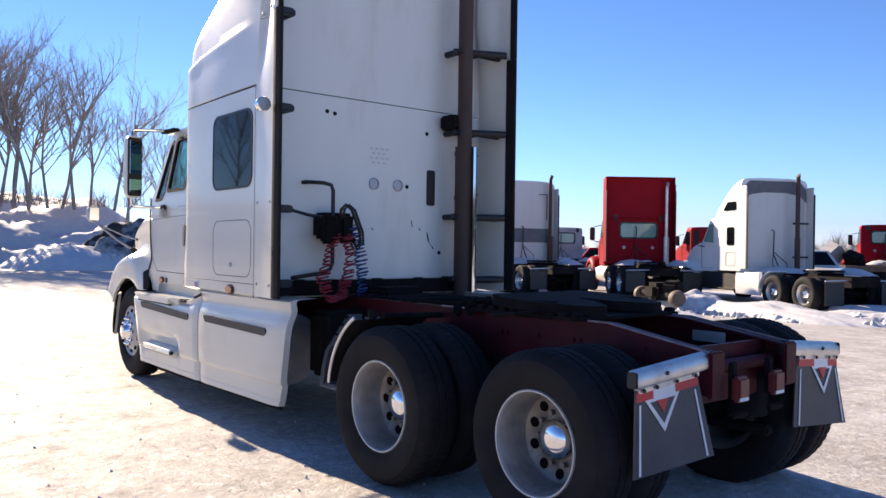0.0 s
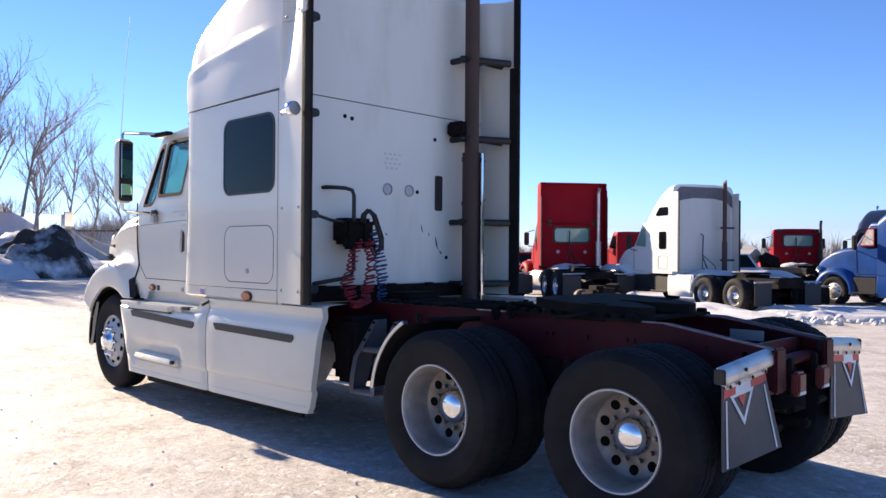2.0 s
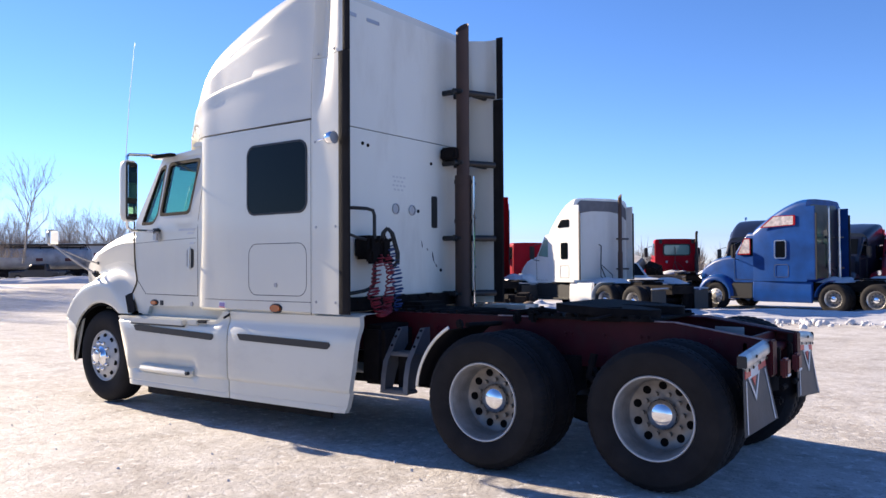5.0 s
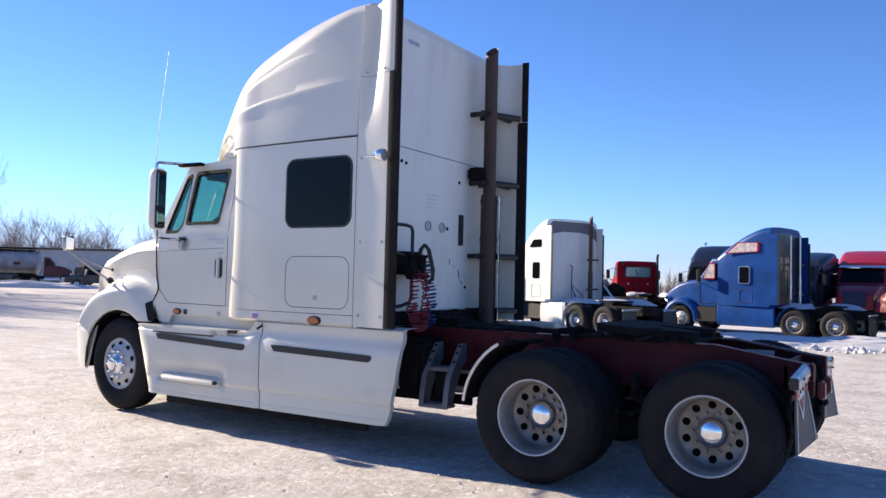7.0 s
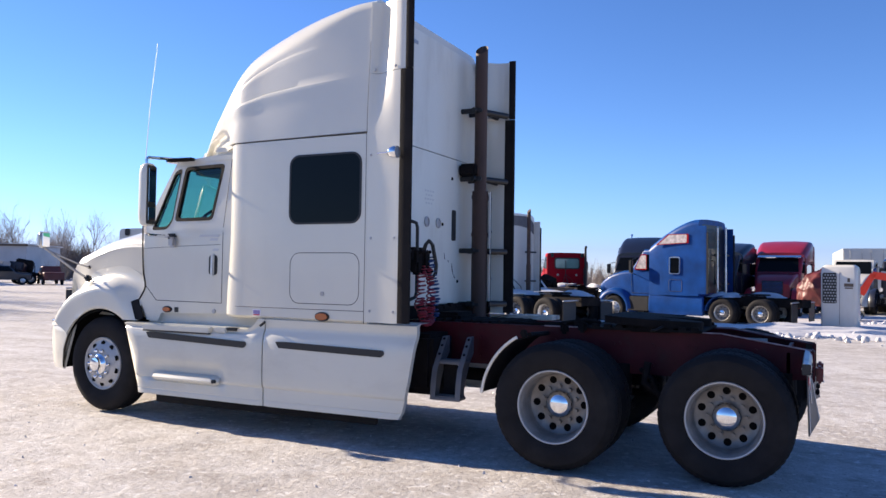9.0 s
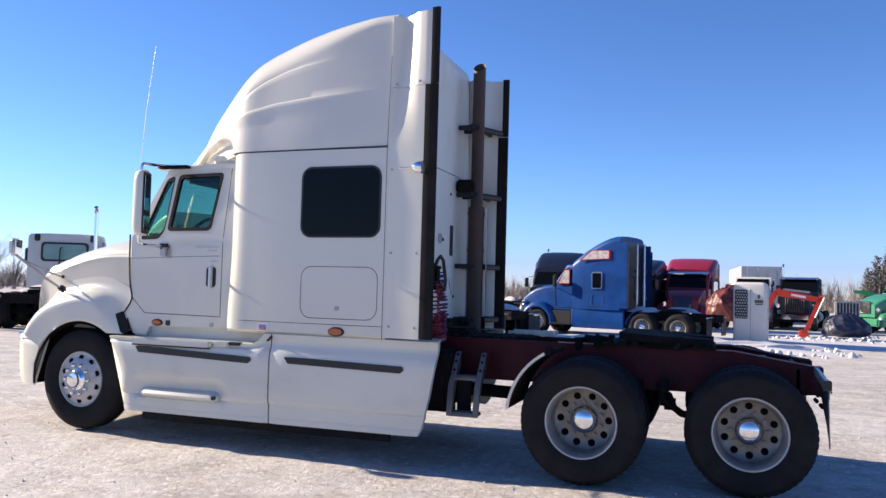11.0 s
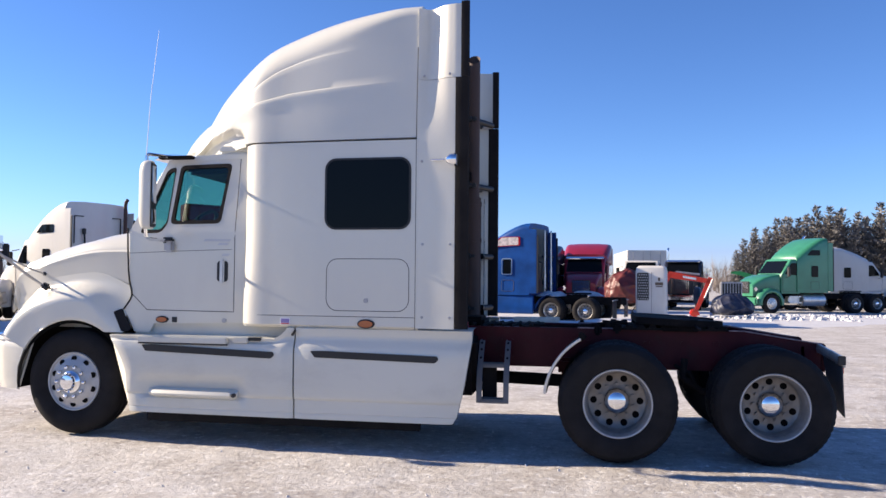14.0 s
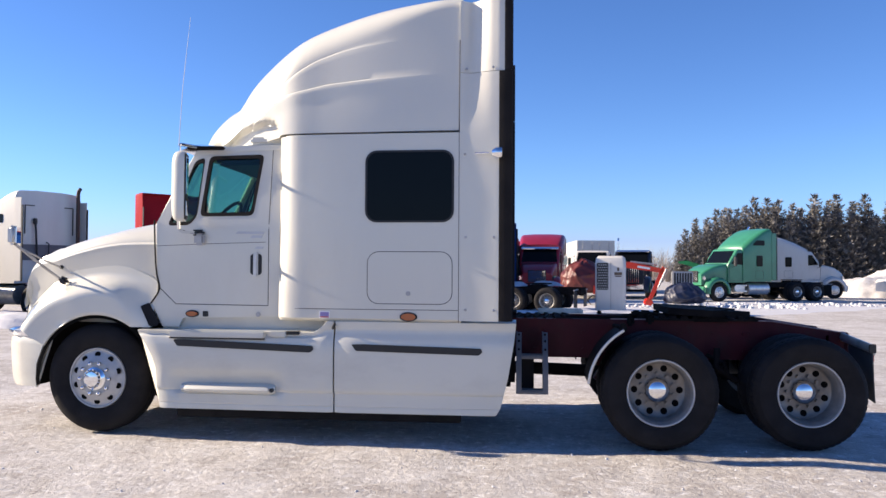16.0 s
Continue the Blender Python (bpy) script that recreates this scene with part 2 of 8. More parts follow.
BLUE_PAINT = material("blue_truck_paint", (0.001, 0.047, 0.20), 0.4, vary=0.25, scale=2, coat=0.08, spec=0.18)
GREEN_PAINT = material("green_truck_paint", (0.03, 0.195, 0.108), 0.35, vary=0.1, scale=2, coat=0.4)
GREEN_MACHINE = material("green_machine_paint", (0.01, 0.16, 0.05), 0.4, vary=0.15, scale=3)
ORANGE = material("orange_red_machine_paint", (0.72, 0.04, 0.014), 0.4, vary=0.1, scale=3, dirt=(0.3, 0.1, 0.06), dirt_amount=0.4)
# dirty grey, set darker for the deep shade round the tank trailer
TANK_GREY = material("darkened_tank_aluminium", (0.34, 0.34, 0.35), 0.55, 0.2, vary=0.2, scale=1.2, dirt=(0.10, 0.09, 0.085), dirt_amount=0.6, dirt_scale=0.8)
# red with the far west end's shade put into its colour
SHADED_RED = material("shaded_red_paint", (0.075, 0.006, 0.010), 0.5, vary=0.2, scale=2, dirt=(0.05, 0.03, 0.03), dirt_amount=0.4)
NAVY = material("dark_navy_paint", (0.006, 0.008, 0.018), 0.35, vary=0.2, coat=0.3)
TARP_RED = material("maroon_tarpaulin", (0.11, 0.018, 0.016), 0.5, vary=0.3, scale=3, bump=0.25, bump_scale=5)
TARP_NAVY = material("navy_tarpaulin", (0.02, 0.025, 0.05), 0.5, vary=0.3, scale=3, bump=0.5, bump_scale=5)
OFFWHITE = material("off_white_paint", (0.58, 0.565, 0.53), 0.4, vary=0.06, scale=2, coat=0.2, dirt=(0.4, 0.36, 0.3), dirt_amount=0.4, streak=(1, 1, 0.3))
CREAM = material("cream_white_paint", (0.74, 0.73, 0.69), 0.35, vary=0.05, scale=2, coat=0.3, dirt=(0.4, 0.36, 0.3), dirt_amount=0.3)
BROWN_PANEL = material("brown_weathered_panel", (0.12, 0.085, 0.06), 0.7, vary=0.3, scale=3)
BARK = material("grey_brown_bark", (0.27, 0.235, 0.205), 0.9, vary=0.3, scale=5, bump=0.4)
TWIG = material("bare_twig", (0.34, 0.295, 0.265), 0.9, vary=0.2, scale=3)
FAR_TWIG = material("far_grey_twigs", (0.20, 0.165, 0.145), 0.9, vary=0.2, scale=0.2)
BRUSH = material("dry_brush", (0.26, 0.2, 0.14), 0.9, vary=0.3, scale=1)
SPRUCE = material("spruce_needles", (0.155, 0.145, 0.132), 0.8, vary=0.35, scale=1.5, dirt=(0.40, 0.41, 0.44), dirt_amount=0.45, dirt_scale=1.2, objvary=0.2)
DIRT = material("black_dirt", (0.035, 0.03, 0.027), 0.95, vary=0.4, scale=1.5, bump=0.8, bump_scale=4, dirt=(0.75, 0.75, 0.76), dirt_amount=1.0, dirt_scale=0.5)
METAL_WALL = material("white_metal_cladding", (0.42, 0.43, 0.45), 0.5, vary=0.1, scale=0.5)
GREEN_GLASS = material("greenish_window_glass", (0.16, 0.30, 0.26), 0.08, vary=0.1, scale=2, coat=0.6)
MASK_FILM = material("crinkled_pale_film", (0.55, 0.48, 0.45), 0.35, vary=0.35, scale=9, bump=0.6, bump_scale=14)

# ---- mesh tools ----
def finish(bm, name, mat, sharp=38):
    bmesh.ops.recalc_face_normals(bm, faces=bm.faces)
    lim = radians(sharp)
    for f in bm.faces:
        f.smooth = True
    for e in bm.edges:
        if len(e.link_faces) == 2:
            e.smooth = e.calc_face_angle(0) < lim
    me = bpy.data.meshes.new(name)
    bm.to_mesh(me)
    bm.free()
    for m in mat if isinstance(mat, (list, tuple)) else [mat]:
        me.materials.append(m)
    return me


def part(name, bm, mat, parent=None, label="", sharp=38):
    ob = new(name, finish(bm, name, mat, sharp))
    if parent is not None:
        ob.parent = parent
    if label:
        ob["label"] = label
    return ob


def shared(name, me, parent, m=None):
    ob = new(name, me)
    ob.parent = parent
    if m is not None:
        ob.matrix_basis = m
    return ob


def thing(name, label, category, m=None, group="", kind=""):
    ob = tagged(new(name), label, category, group, kind)
    ob.empty_display_size = 0.2
    if m is not None:
        ob.matrix_basis = Matrix.Translation((0, 0, -dip(m.translation.x, m.translation.y))) @ m
    return ob


def B():
    return bmesh.new()


def merge(bm, tmp, m=None):
    vs = [bm.verts.new(m @ v.co if m is not None else v.co) for v in tmp.verts]
    tmp.verts.index_update()
    for f in tmp.faces:
        bm.faces.new([vs[v.index] for v in f.verts])
    tmp.free()
    return bm


def box(bm, c, s, bev=0.0, rot=None, seg=2):
    t = bmesh.new()
    bmesh.ops.create_cube(t, size=1)
    for v in t.verts:
        v.co = Vector((v.co.x * s[0], v.co.y * s[1], v.co.z * s[2]))
    if bev:
        bmesh.ops.bevel(t, geom=t.edges[:], offset=min(bev, min(s) * 0.45), segments=seg, affect="EDGES")
    m = Matrix.Translation(c)
    if rot:
        m = m @ Euler([radians(a) for a in rot]).to_matrix().to_4x4()
    return merge(bm, t, m)


def frame_of(d):
    d = d.normalized()
    u = d.orthogonal().normalized()
    return u, d.cross(u)


def cyl(bm, p0, p1, r0, r1=None, n=14, caps=True):
    p0, p1 = Vector(p0), Vector(p1)
    r1 = r0 if r1 is None else r1
    u, w = frame_of(p1 - p0)
    rings = [[bm.verts.new(p + r * (math.cos(2 * math.pi * i / n) * u + math.sin(2 * math.pi * i / n) * w)) for i in range(n)] for p, r in ((p0, r0), (p1, r1))]
    for i in range(n):
        bm.faces.new((rings[0][i], rings[0][(i + 1) % n], rings[1][(i + 1) % n], rings[1][i]))
    if caps:
        bm.faces.new(rings[0])
        bm.faces.new(rings[1])
    return bm


def tube(bm, pts, r, n=8, caps=True, taper=1.0):
    pts = [Vector(p) for p in pts]
    rings, u = [], None
    for i, p in enumerate(pts):
        d = (pts[min(i + 1, len(pts) - 1)] - pts[max(i - 1, 0)]).normalized()
        if u is None:
            u = d.orthogonal().normalized()
        u = (u - d * u.dot(d)).normalized()
        w = d.cross(u)
        q = r * (1 + (taper - 1) * i / (len(pts) - 1))
        rings.append([bm.verts.new(p + q * (math.cos(2 * math.pi * k / n) * u + math.sin(2 * math.pi * k / n) * w)) for k in range(n)])
    for a, b in zip(rings, rings[1:]):
        for k in range(n):
            bm.faces.new((a[k], a[(k + 1) % n], b[(k + 1) % n], b[k]))
    if caps:
        bm.faces.new(rings[0])
        bm.faces.new(rings[-1])
    return bm


def loft(bm, secs, closed=True, caps=True):
    rings = [[bm.verts.new(p) for p in s] for s in secs]
    n = len(rings[0])
    for a, b in zip(rings, rings[1:]):
        for k in range(n if closed else n - 1):
            j = (k + 1) % n
            bm.faces.new((a[k], a[j], b[j], b[k]))
    if caps and closed:
        bm.faces.new(rings[0])
        bm.faces.new(rings[-1])
    return bm


def lathe(bm, prof, origin, axis=(0, 1, 0), n=48):
    """prof: (radius, distance along axis)."""
    o, a = Vector(origin), Vector(axis).normalized()
    u, w = frame_of(a)
    rings = []
    for r, h in prof:
        if r < 1e-6:
            rings.append([bm.verts.new(o + a * h)])
        else:
            rings.append([bm.verts.new(o + a * h + r * (math.cos(2 * math.pi * i / n) * u + math.sin(2 * math.pi * i / n) * w)) for i in range(n)])
    for s, t in zip(rings, rings[1:]):
        for i in range(n):
            j = (i + 1) % n
            if len(s) == 1 and len(t) == 1:
                continue
            if len(s) == 1:
                bm.faces.new((s[0], t[j], t[i]))
            elif len(t) == 1:
                bm.faces.new((s[i], s[j], t[0]))
            else:
                bm.faces.new((s[i], s[j], t[j], t[i]))
    return bm


def rounded(x0, x1, z0, z1, r, n=5):
    out = []
    for cx, cz, a in ((x1 - r, z1 - r, 0), (x0 + r, z1 - r, 90), (x0 + r, z0 + r, 180), (x1 - r, z0 + r, 270)):
        out += [(cx + r * math.cos(radians(a + 90 * i / n)), cz + r * math.sin(radians(a + 90 * i / n))) for i in range(n + 1)]
    return out


def soften(poly, r, n=4):
    """Rounds the corners of a polygon by r."""
    out, k = [], len(poly)
    for i in range(k):
        p, a, b = Vector(poly[i]), Vector(poly[i - 1]), Vector(poly[(i + 1) % k])
        q = min(r, (a - p).length * 0.45, (b - p).length * 0.45)
        s, e = p + (a - p).normalized() * q, p + (b - p).normalized() * q
        for j in range(n + 1):
            t = j / n
            out.append(tuple(s * (1 - t) ** 2 + p * 2 * t * (1 - t) + e * t * t))
    return out


def plate(bm, outer, holes, at, thick, cuts=None):
    """A plate from a 2D outline with holes; at(u, v, d) gives the place of a point at depth d."""
    t = bmesh.new()
    edges = []
    for loop in [outer, *holes]:
        vs = [t.verts.new((u, v, 0)) for u, v in loop]
        edges += [t.edges.new((vs[i - 1], vs[i])) for i in range(len(vs))]
    bmesh.ops.triangle_fill(t, use_beauty=True, use_dissolve=False, edges=edges)
    for axis, vals in zip((Vector((1, 0, 0)), Vector((0, 1, 0))), cuts or ()):
        for c in vals:
            bmesh.ops.bisect_plane(t, geom=t.verts[:] + t.edges[:] + t.faces[:], plane_co=axis * c, plane_no=axis, dist=1e-5)
    got = bmesh.ops.extrude_face_region(t, geom=t.faces[:])
    for e in got["geom"]:
        if isinstance(e, bmesh.types.BMVert):
            e.co.z = 1
    bmesh.ops.recalc_face_normals(t, faces=t.faces)
    for v in t.verts:
        v.co = Vector(at(v.co.x, v.co.y, v.co.z * thick))
    return merge(bm, t)


def thicken(bm, t):
    """Gives an open sheet a thickness t behind its faces."""
    bmesh.ops.recalc_face_normals(bm, faces=bm.faces)
    bm.normal_update()
    faces, rim = bm.faces[:], [e for e in bm.edges if len(e.link_faces) == 1]
    back = {v: bm.verts.new(v.co - v.normal * t) for v in bm.verts[:]}
    for f in faces:
        bm.faces.new([back[v] for v in reversed(f.verts)])
    for e in rim:
        a, b = e.verts
        bm.faces.new((a, b, back[b], back[a]))
    return bm


def interp(x, table):
    """Smooth enough piecewise linear table lookup, table sorted by its first column."""
    if x <= table[0][0]:
        return table[0][1]
    for (a, p), (b, q) in zip(table, table[1:]):
        if x <= b:
            return p + (q - p) * (x - a) / (b - a)
    return table[-1][1]


def curve_table(table, n=60):
    """Catmull-Rom through a table of (x, y), as a denser table."""
    out = []
    for i in range(len(table) - 1):
        p = [Vector(table[max(0, min(len(table) - 1, k))]) for k in (i - 1, i, i + 1, i + 2)]
        for j in range(n // (len(table) - 1) + 1):
            t = j / (n // (len(table) - 1) + 1)
            out.append(tuple(0.5 * (2 * p[1] + (p[2] - p[0]) * t + (2 * p[0] - 5 * p[1] + 4 * p[2] - p[3]) * t * t + (3 * p[1] - p[0] - 3 * p[2] + p[3]) * t ** 3)))
    return out + [tuple(table[-1])]

# ---- ground ----
def axis_steps(lo, hi, fine_lo, fine_hi, step):
    xs, x, s = [], fine_lo, step
    while x > lo:
        s *= 1.18
        x -= s
        xs.append(max(x, lo))
    xs.reverse()
    xs += list(np.arange(fine_lo, fine_hi, step))
    x, s = fine_hi, step
    xs.append(x)
    while x < hi:
        s *= 1.18
        x += s
        xs.append(min(x, hi))
    return xs


def dip(x, y):
    """The lot falls a little towards the parked row."""
    a, b = max(0.0, min(1.0, (y - 8) / 9)), max(0.0, min(1.0, (x + 34) / 10))
    return 0.2 * a * a * (3 - 2 * a) * b * b * (3 - 2 * b)


def ground_height(x, y):
    z = 0.018 * noise.noise((x * 0.6, y * 0.6, 0)) + 0.010 * noise.noise((x * 2.3, y * 2.3, 5)) + 0.005 * noise.noise((x * 7, y * 7, 9))
    far = max(0.0, math.hypot(x, y) - 25) / 40
    z *= 1 + min(3, far * 2)
    # nothing stands proud of the wheels' contact; the drive wheels stand on packed snow
    for cx, h in ((0.025, 0.018), (1.248, 0.034)):
        z += h * math.exp(-((x - cx) / 0.45) ** 2 - ((y - 1.0) / 1.7) ** 4)
    return z - 0.004 - dip(x, y)


def build_ground():
    xs = axis_steps(-1600, 1600, -7, 7.5, 0.11)
    ys = axis_steps(-1200, 1800, -7, 6, 0.11)
    verts = [(x, y, ground_height(x, y)) for y in ys for x in xs]
    n = len(xs)
    faces = [(j * n + i, j * n + i + 1, (j + 1) * n + i + 1, (j + 1) * n + i) for j in range(len(ys) - 1) for i in range(n - 1)]
    me = bpy.data.meshes.new("ground")
    me.from_pydata(verts, [], faces)
    me.polygons.foreach_set("use_smooth", [True] * len(faces))
    me.materials.append(SNOW)
    tagged(new("ground", me), "packed icy snow lot with brown grit and tyre tracks", "ground", kind="structure")


build_ground()


def mound(name, label, c, size, h, mat, seed=0, rough=0.35, rot=0.0, n=36, flat=0.0, kind=""):
    """An uneven heap with a ragged foot."""
    bm = B()
    grid = []
    for j in range(n + 1):
        row = []
        for i in range(n + 1):
            u, v = 2 * i / n - 1, 2 * j / n - 1
            d = max(0.0, 1 - (abs(u) ** 2.4 + abs(v) ** 2.4))
            k = noise.fractal((u * 2.2 + seed, v * 2.2, seed * 1.7), 1.0, 2.0, 4)
            z = h * (d ** (0.9 - 0.4 * flat)) * (1 + rough * k) - 0.06 * h * (1 - d)
            row.append(bm.verts.new((u * size[0] / 2 * (1 + 0.12 * k), v * size[1] / 2 * (1 + 0.12 * k), z - 0.03)))
        grid.append(row)
    for j in range(n):
        for i in range(n):
            bm.faces.new((grid[j][i], grid[j][i + 1], grid[j + 1][i + 1], grid[j + 1][i]))
    ob = part(name, bm, mat, sharp=60)
    ob.matrix_basis = pose(c[0], c[1], (c[2] if len(c) > 2 else 0) - dip(*c[:2]), 0, 0, rot)
    return tagged(ob, label, "snow drift" if "snow" in name else "dirt pile", kind=kind)

# ---- the white sleeper tractor ----
YC = 1.02


def far(y):
    return 2 * YC - y


truck = thing("semi_truck", "white sleeper semi tractor with maroon frame, parked on packed snow", "truck", pose(0, YC, 0))
TB = Matrix.Translation((0, -YC, 0))


def tp(name, bm, mat, parent=None, label="", sharp=38):
    """A part of the truck, given in world places."""
    bm.transform(TB)
    return part(name, bm, mat, parent or truck, label, sharp)


ROOF = curve_table([(-4.30, 2.68), (-4.05, 2.70), (-3.92, 2.735), (-3.81, 2.85), (-3.62, 3.10), (-3.32, 3.38), (-2.97, 3.62), (-2.44, 3.82), (-1.95, 3.885), (-1.64, 3.90)])
ROOF_W = curve_table([(-4.30, 0.10), (-4.28, 0.22), (-4.22, 0.35), (-4.10, 0.49), (-3.95, 0.62), (-3.80, 0.735), (-3.66, 0.83), (-3.45, 0.955), (-3.30, 1.034), (-3.16, 1.093), (-3.05, 1.109), (-2.9, 1.118), (-2.4, 1.15), (-1.64, 1.165)])
BODY_W = curve_table([(-3.30, 0.90), (-3.292, 0.945), (-3.275, 0.985), (-3.25, 1.02), (-3.22, 1.052), (-3.18, 1.083), (-3.14, 1.103), (-3.09, 1.113), (-3.0, 1.119), (-2.88, 1.127), (-2.75, 1.134), (-2.4, 1.15), (-1.64, 1.175)])
BODY_W_LOW = curve_table([(-3.30, 0.90), (-3.297, 0.95), (-3.285, 1.0), (-3.26, 1.045), (-3.22, 1.08), (-3.17, 1.102), (-3.10, 1.113), (-2.98, 1.119), (-2.88, 1.126), (-2.75, 1.134), (-2.4, 1.15), (-1.64, 1.175)])


CROWN = curve_table([(-4.30, 0.10), (-4.25, 0.21), (-4.13, 0.33), (-4.01, 0.40), (-3.82, 0.43), (-3.6, 0.37), (-3.34, 0.29), (-2.97, 0.17), (-2.53, 0.08), (-2.1, 0.03), (-1.64, 0.0)])


def smooth01(t):
    t = max(0.0, min(1.0, t))
    return t * t * (3 - 2 * t)


def roof_section(x):
    w, zr = interp(x, ROOF_W), interp(x, ROOF)
    z0 = 2.705 if x > -3.2 else 2.705 - 0.045 * smooth01((-3.2 - x) / 0.4)
    crown = interp(x, CROWN)
    zr = max(zr, z0 + 0.03)
    rt = min(0.26 - 0.14 * smooth01((x + 2.5) / 0.75), (zr - z0) * 0.6)
    rx = min(rt * 1.3, w * 0.8)
    zs = zr - rt
    c1 = interp(x, [(-3.7, 2.90), (-3.27, 3.04), (-2.83, 3.13), (-2.39, 3.17), (-1.97, 3.2), (-1.64, 3.215)])
    c2 = interp(x, [(-3.4, 3.10), (-3.09, 3.29), (-2.91, 3.365), (-2.73, 3.425), (-2.52, 3.47), (-2.3, 3.5), (-1.64, 3.56)])
    c1, c2 = min(c1, zs - 0.06), min(c2, zs - 0.02)
    c1 = max(z0 + 0.02, min(c1, c2 - 0.04))
    c2 = max(c2, c1 + 0.03)
    fade1 = smooth01((-1.75 - x) / 1.3) * smooth01((x + 3.75) / 0.35)
    fade2 = smooth01((-2.15 - x) / 0.7) * smooth01((x + 3.30) / 0.25)
    # hollow pocket in the flank behind the nose
    lip = interp(x, [(-4.02, 2.69), (-3.90, 2.74), (-3.75, 2.80), (-3.60, 2.835), (-3.44, 2.865), (-3.34, 2.85), (-3.28, 2.80)])
    deep = 0.085 * smooth01((x + 3.98) / 0.10) * smooth01((-3.265 - x) / 0.05)
    levels = [z0 + (c1 - 0.006 - z0) * i / 14 for i in range(15)] + [c1, c1 + 0.012]
    levels += [c1 + 0.012 + (c2 - 0.006 - c1 - 0.012) * i / 5 for i in range(1, 6)] + [c2, c2 + 0.012]
    levels += [c2 + 0.012 + (zs - c2 - 0.012) * i / 4 for i in range(1, 5)]
    half = [(w, z, True) for z in levels]
    for i in range(1, 15):
        a = radians(90 * i / 14)
        half.append((w - rx + rx * math.cos(a), zs + rt * math.sin(a), False))
    half += [((w - rx) * (1 - i / 7), zr, False) for i in range(1, 7)]
    pts = []
    for q, z, flank in half:
        s = 0.020 * smooth01((z - c1 + 0.004) / 0.016) * fade1 + 0.017 * smooth01((z - c2 + 0.004) / 0.016) * fade2
        s -= 0.010 * fade1 * smooth01((z - c1 + 0.16) / 0.15) * (1 - smooth01((z - c1 + 0.004) / 0.016))
        lean = 0.05 * smooth01((z - 2.75) / 1.0)
        hollow = deep * smooth01((lip - z) / 0.055)  if flank else 0
        pts.append((max(0.004, q - (s + lean) * min(1.0, q / w) - hollow), z + crown * (1 - (q / w) ** 2)))
    left = [Vector((x, YC - q, z)) for q, z in pts]
    right = [Vector((x, YC + q, z)) for q, z in reversed(pts)]
    return left + right


def body_section(x):
    hi, w = interp(x, BODY_W), interp(x, BODY_W_LOW)
    prof = [(w - 0.10, 1.055), (w - 0.03, 1.06), (w, 1.085)]
    for i in range(25):
        z = 1.12 + 1.57 * i / 24
        prof.append((w + (hi - w) * smooth01((z - 1.12) / 0.75), z))
    return [Vector((x, YC - q, z)) for q, z in prof] + [Vector((x, YC + q, z)) for q, z in reversed(prof)]


def steps(a, b, n):
    return [a + (b - a) * i / n for i in range(n + 1)]


sleeper = tp("sleeper_body", loft(B(), [body_section(x) for x in (-3.30, -3.298, -3.295, -3.292, -3.286, -3.278, -3.27, -3.26, -3.25, -3.235, -3.22, -3.20, -3.18, -3.155, -3.12, -3.08, -3.04, -3.0, -2.95) + tuple(steps(-2.8, -1.64, 8))]), WHITE)
roof = tp("roof_fairing", loft(B(), [roof_section(x) for x in steps(-4.30, -3.86, 26) + steps(-3.84, -3.24, 40) + steps(-3.2, -1.64, 32)]), WHITE, sharp=44)

def side_y(x, z):
    """The near face of the sleeper and cab sides."""
    if x > -3.24:
        return YC - interp(x, BODY_W)
    return interp(-x, [(3.24, 0.045), (4.0, 0.062), (4.46, 0.078)]) + 0.11 * max(0.0, z - 1.9) / 0.7


def seam_line(pts, r=0.006, name="panel_seam", closed=False):
    """A dark panel gap along the side, near and far alike."""
    dense = []
    for (x0, z0), (x1, z1) in zip(pts, pts[1:]):
        k = max(1, int(math.hypot(x1 - x0, z1 - z0) / 0.08))
        dense += [(x0 + (x1 - x0) * i / k, z0 + (z1 - z0) * i / k) for i in range(k)]
    dense.append(pts[-1])
    tp(name, tube(B(), [(x, side_y(x, z) + r * 0.45, z) for x, z in dense], r, 6), SEAM)


seam_line([(-3.13, 2.70), (-1.66, 2.705)], 0.004)
seam_line([(-1.66, 1.06), (-1.66, 2.7)], 0.0035)
seam_line([(-3.18, 1.165), (-1.66, 1.165)], 0.0035)
access = rounded(-2.455, -1.715, 1.215, 1.665, 0.10)
seam_line(access + access[:1], 0.004)
tp("roof_back_seam", tube(B(), [(-1.638, -0.12, 2.70), (-1.638, far(-0.12), 2.70)], 0.003, 6), SEAM)
tp("roof_rear_seam", tube(B(), [(-1.66, YC - 1.165 + 0.05 * smooth01((z - 2.75) / 1.0), z) for z in steps(2.7, 3.5, 12)], 0.005, 6), SEAM)


def side_plate(name, outline, mat, off, thick, label="", holes=(), both=True, parent=None):
    for s in (0, 1) if both else (0,):
        f = (lambda x, z, d: (x, side_y(x, z) - off + d, z)) if not s else (lambda x, z, d: (x, far(side_y(x, z) - off + d), z))
        made = tp(name, plate(B(), outline, holes, f, thick), mat, label=label)
    return made


side_plate("window_gasket", rounded(-2.478, -1.702, 1.918, 2.542, 0.10), BLACK, 0.006, 0.02, holes=[rounded(-2.46, -1.72, 1.935, 2.525, 0.085)])
side_plate("sleeper_window", rounded(-2.462, -1.718, 1.933, 2.527, 0.087), TINT, 0.003, 0.012, "dark tinted sleeper window")
side_plate("access_lock", rounded(-2.115, -2.075, 1.285, 1.325, 0.018), STEEL, 0.006, 0.012)
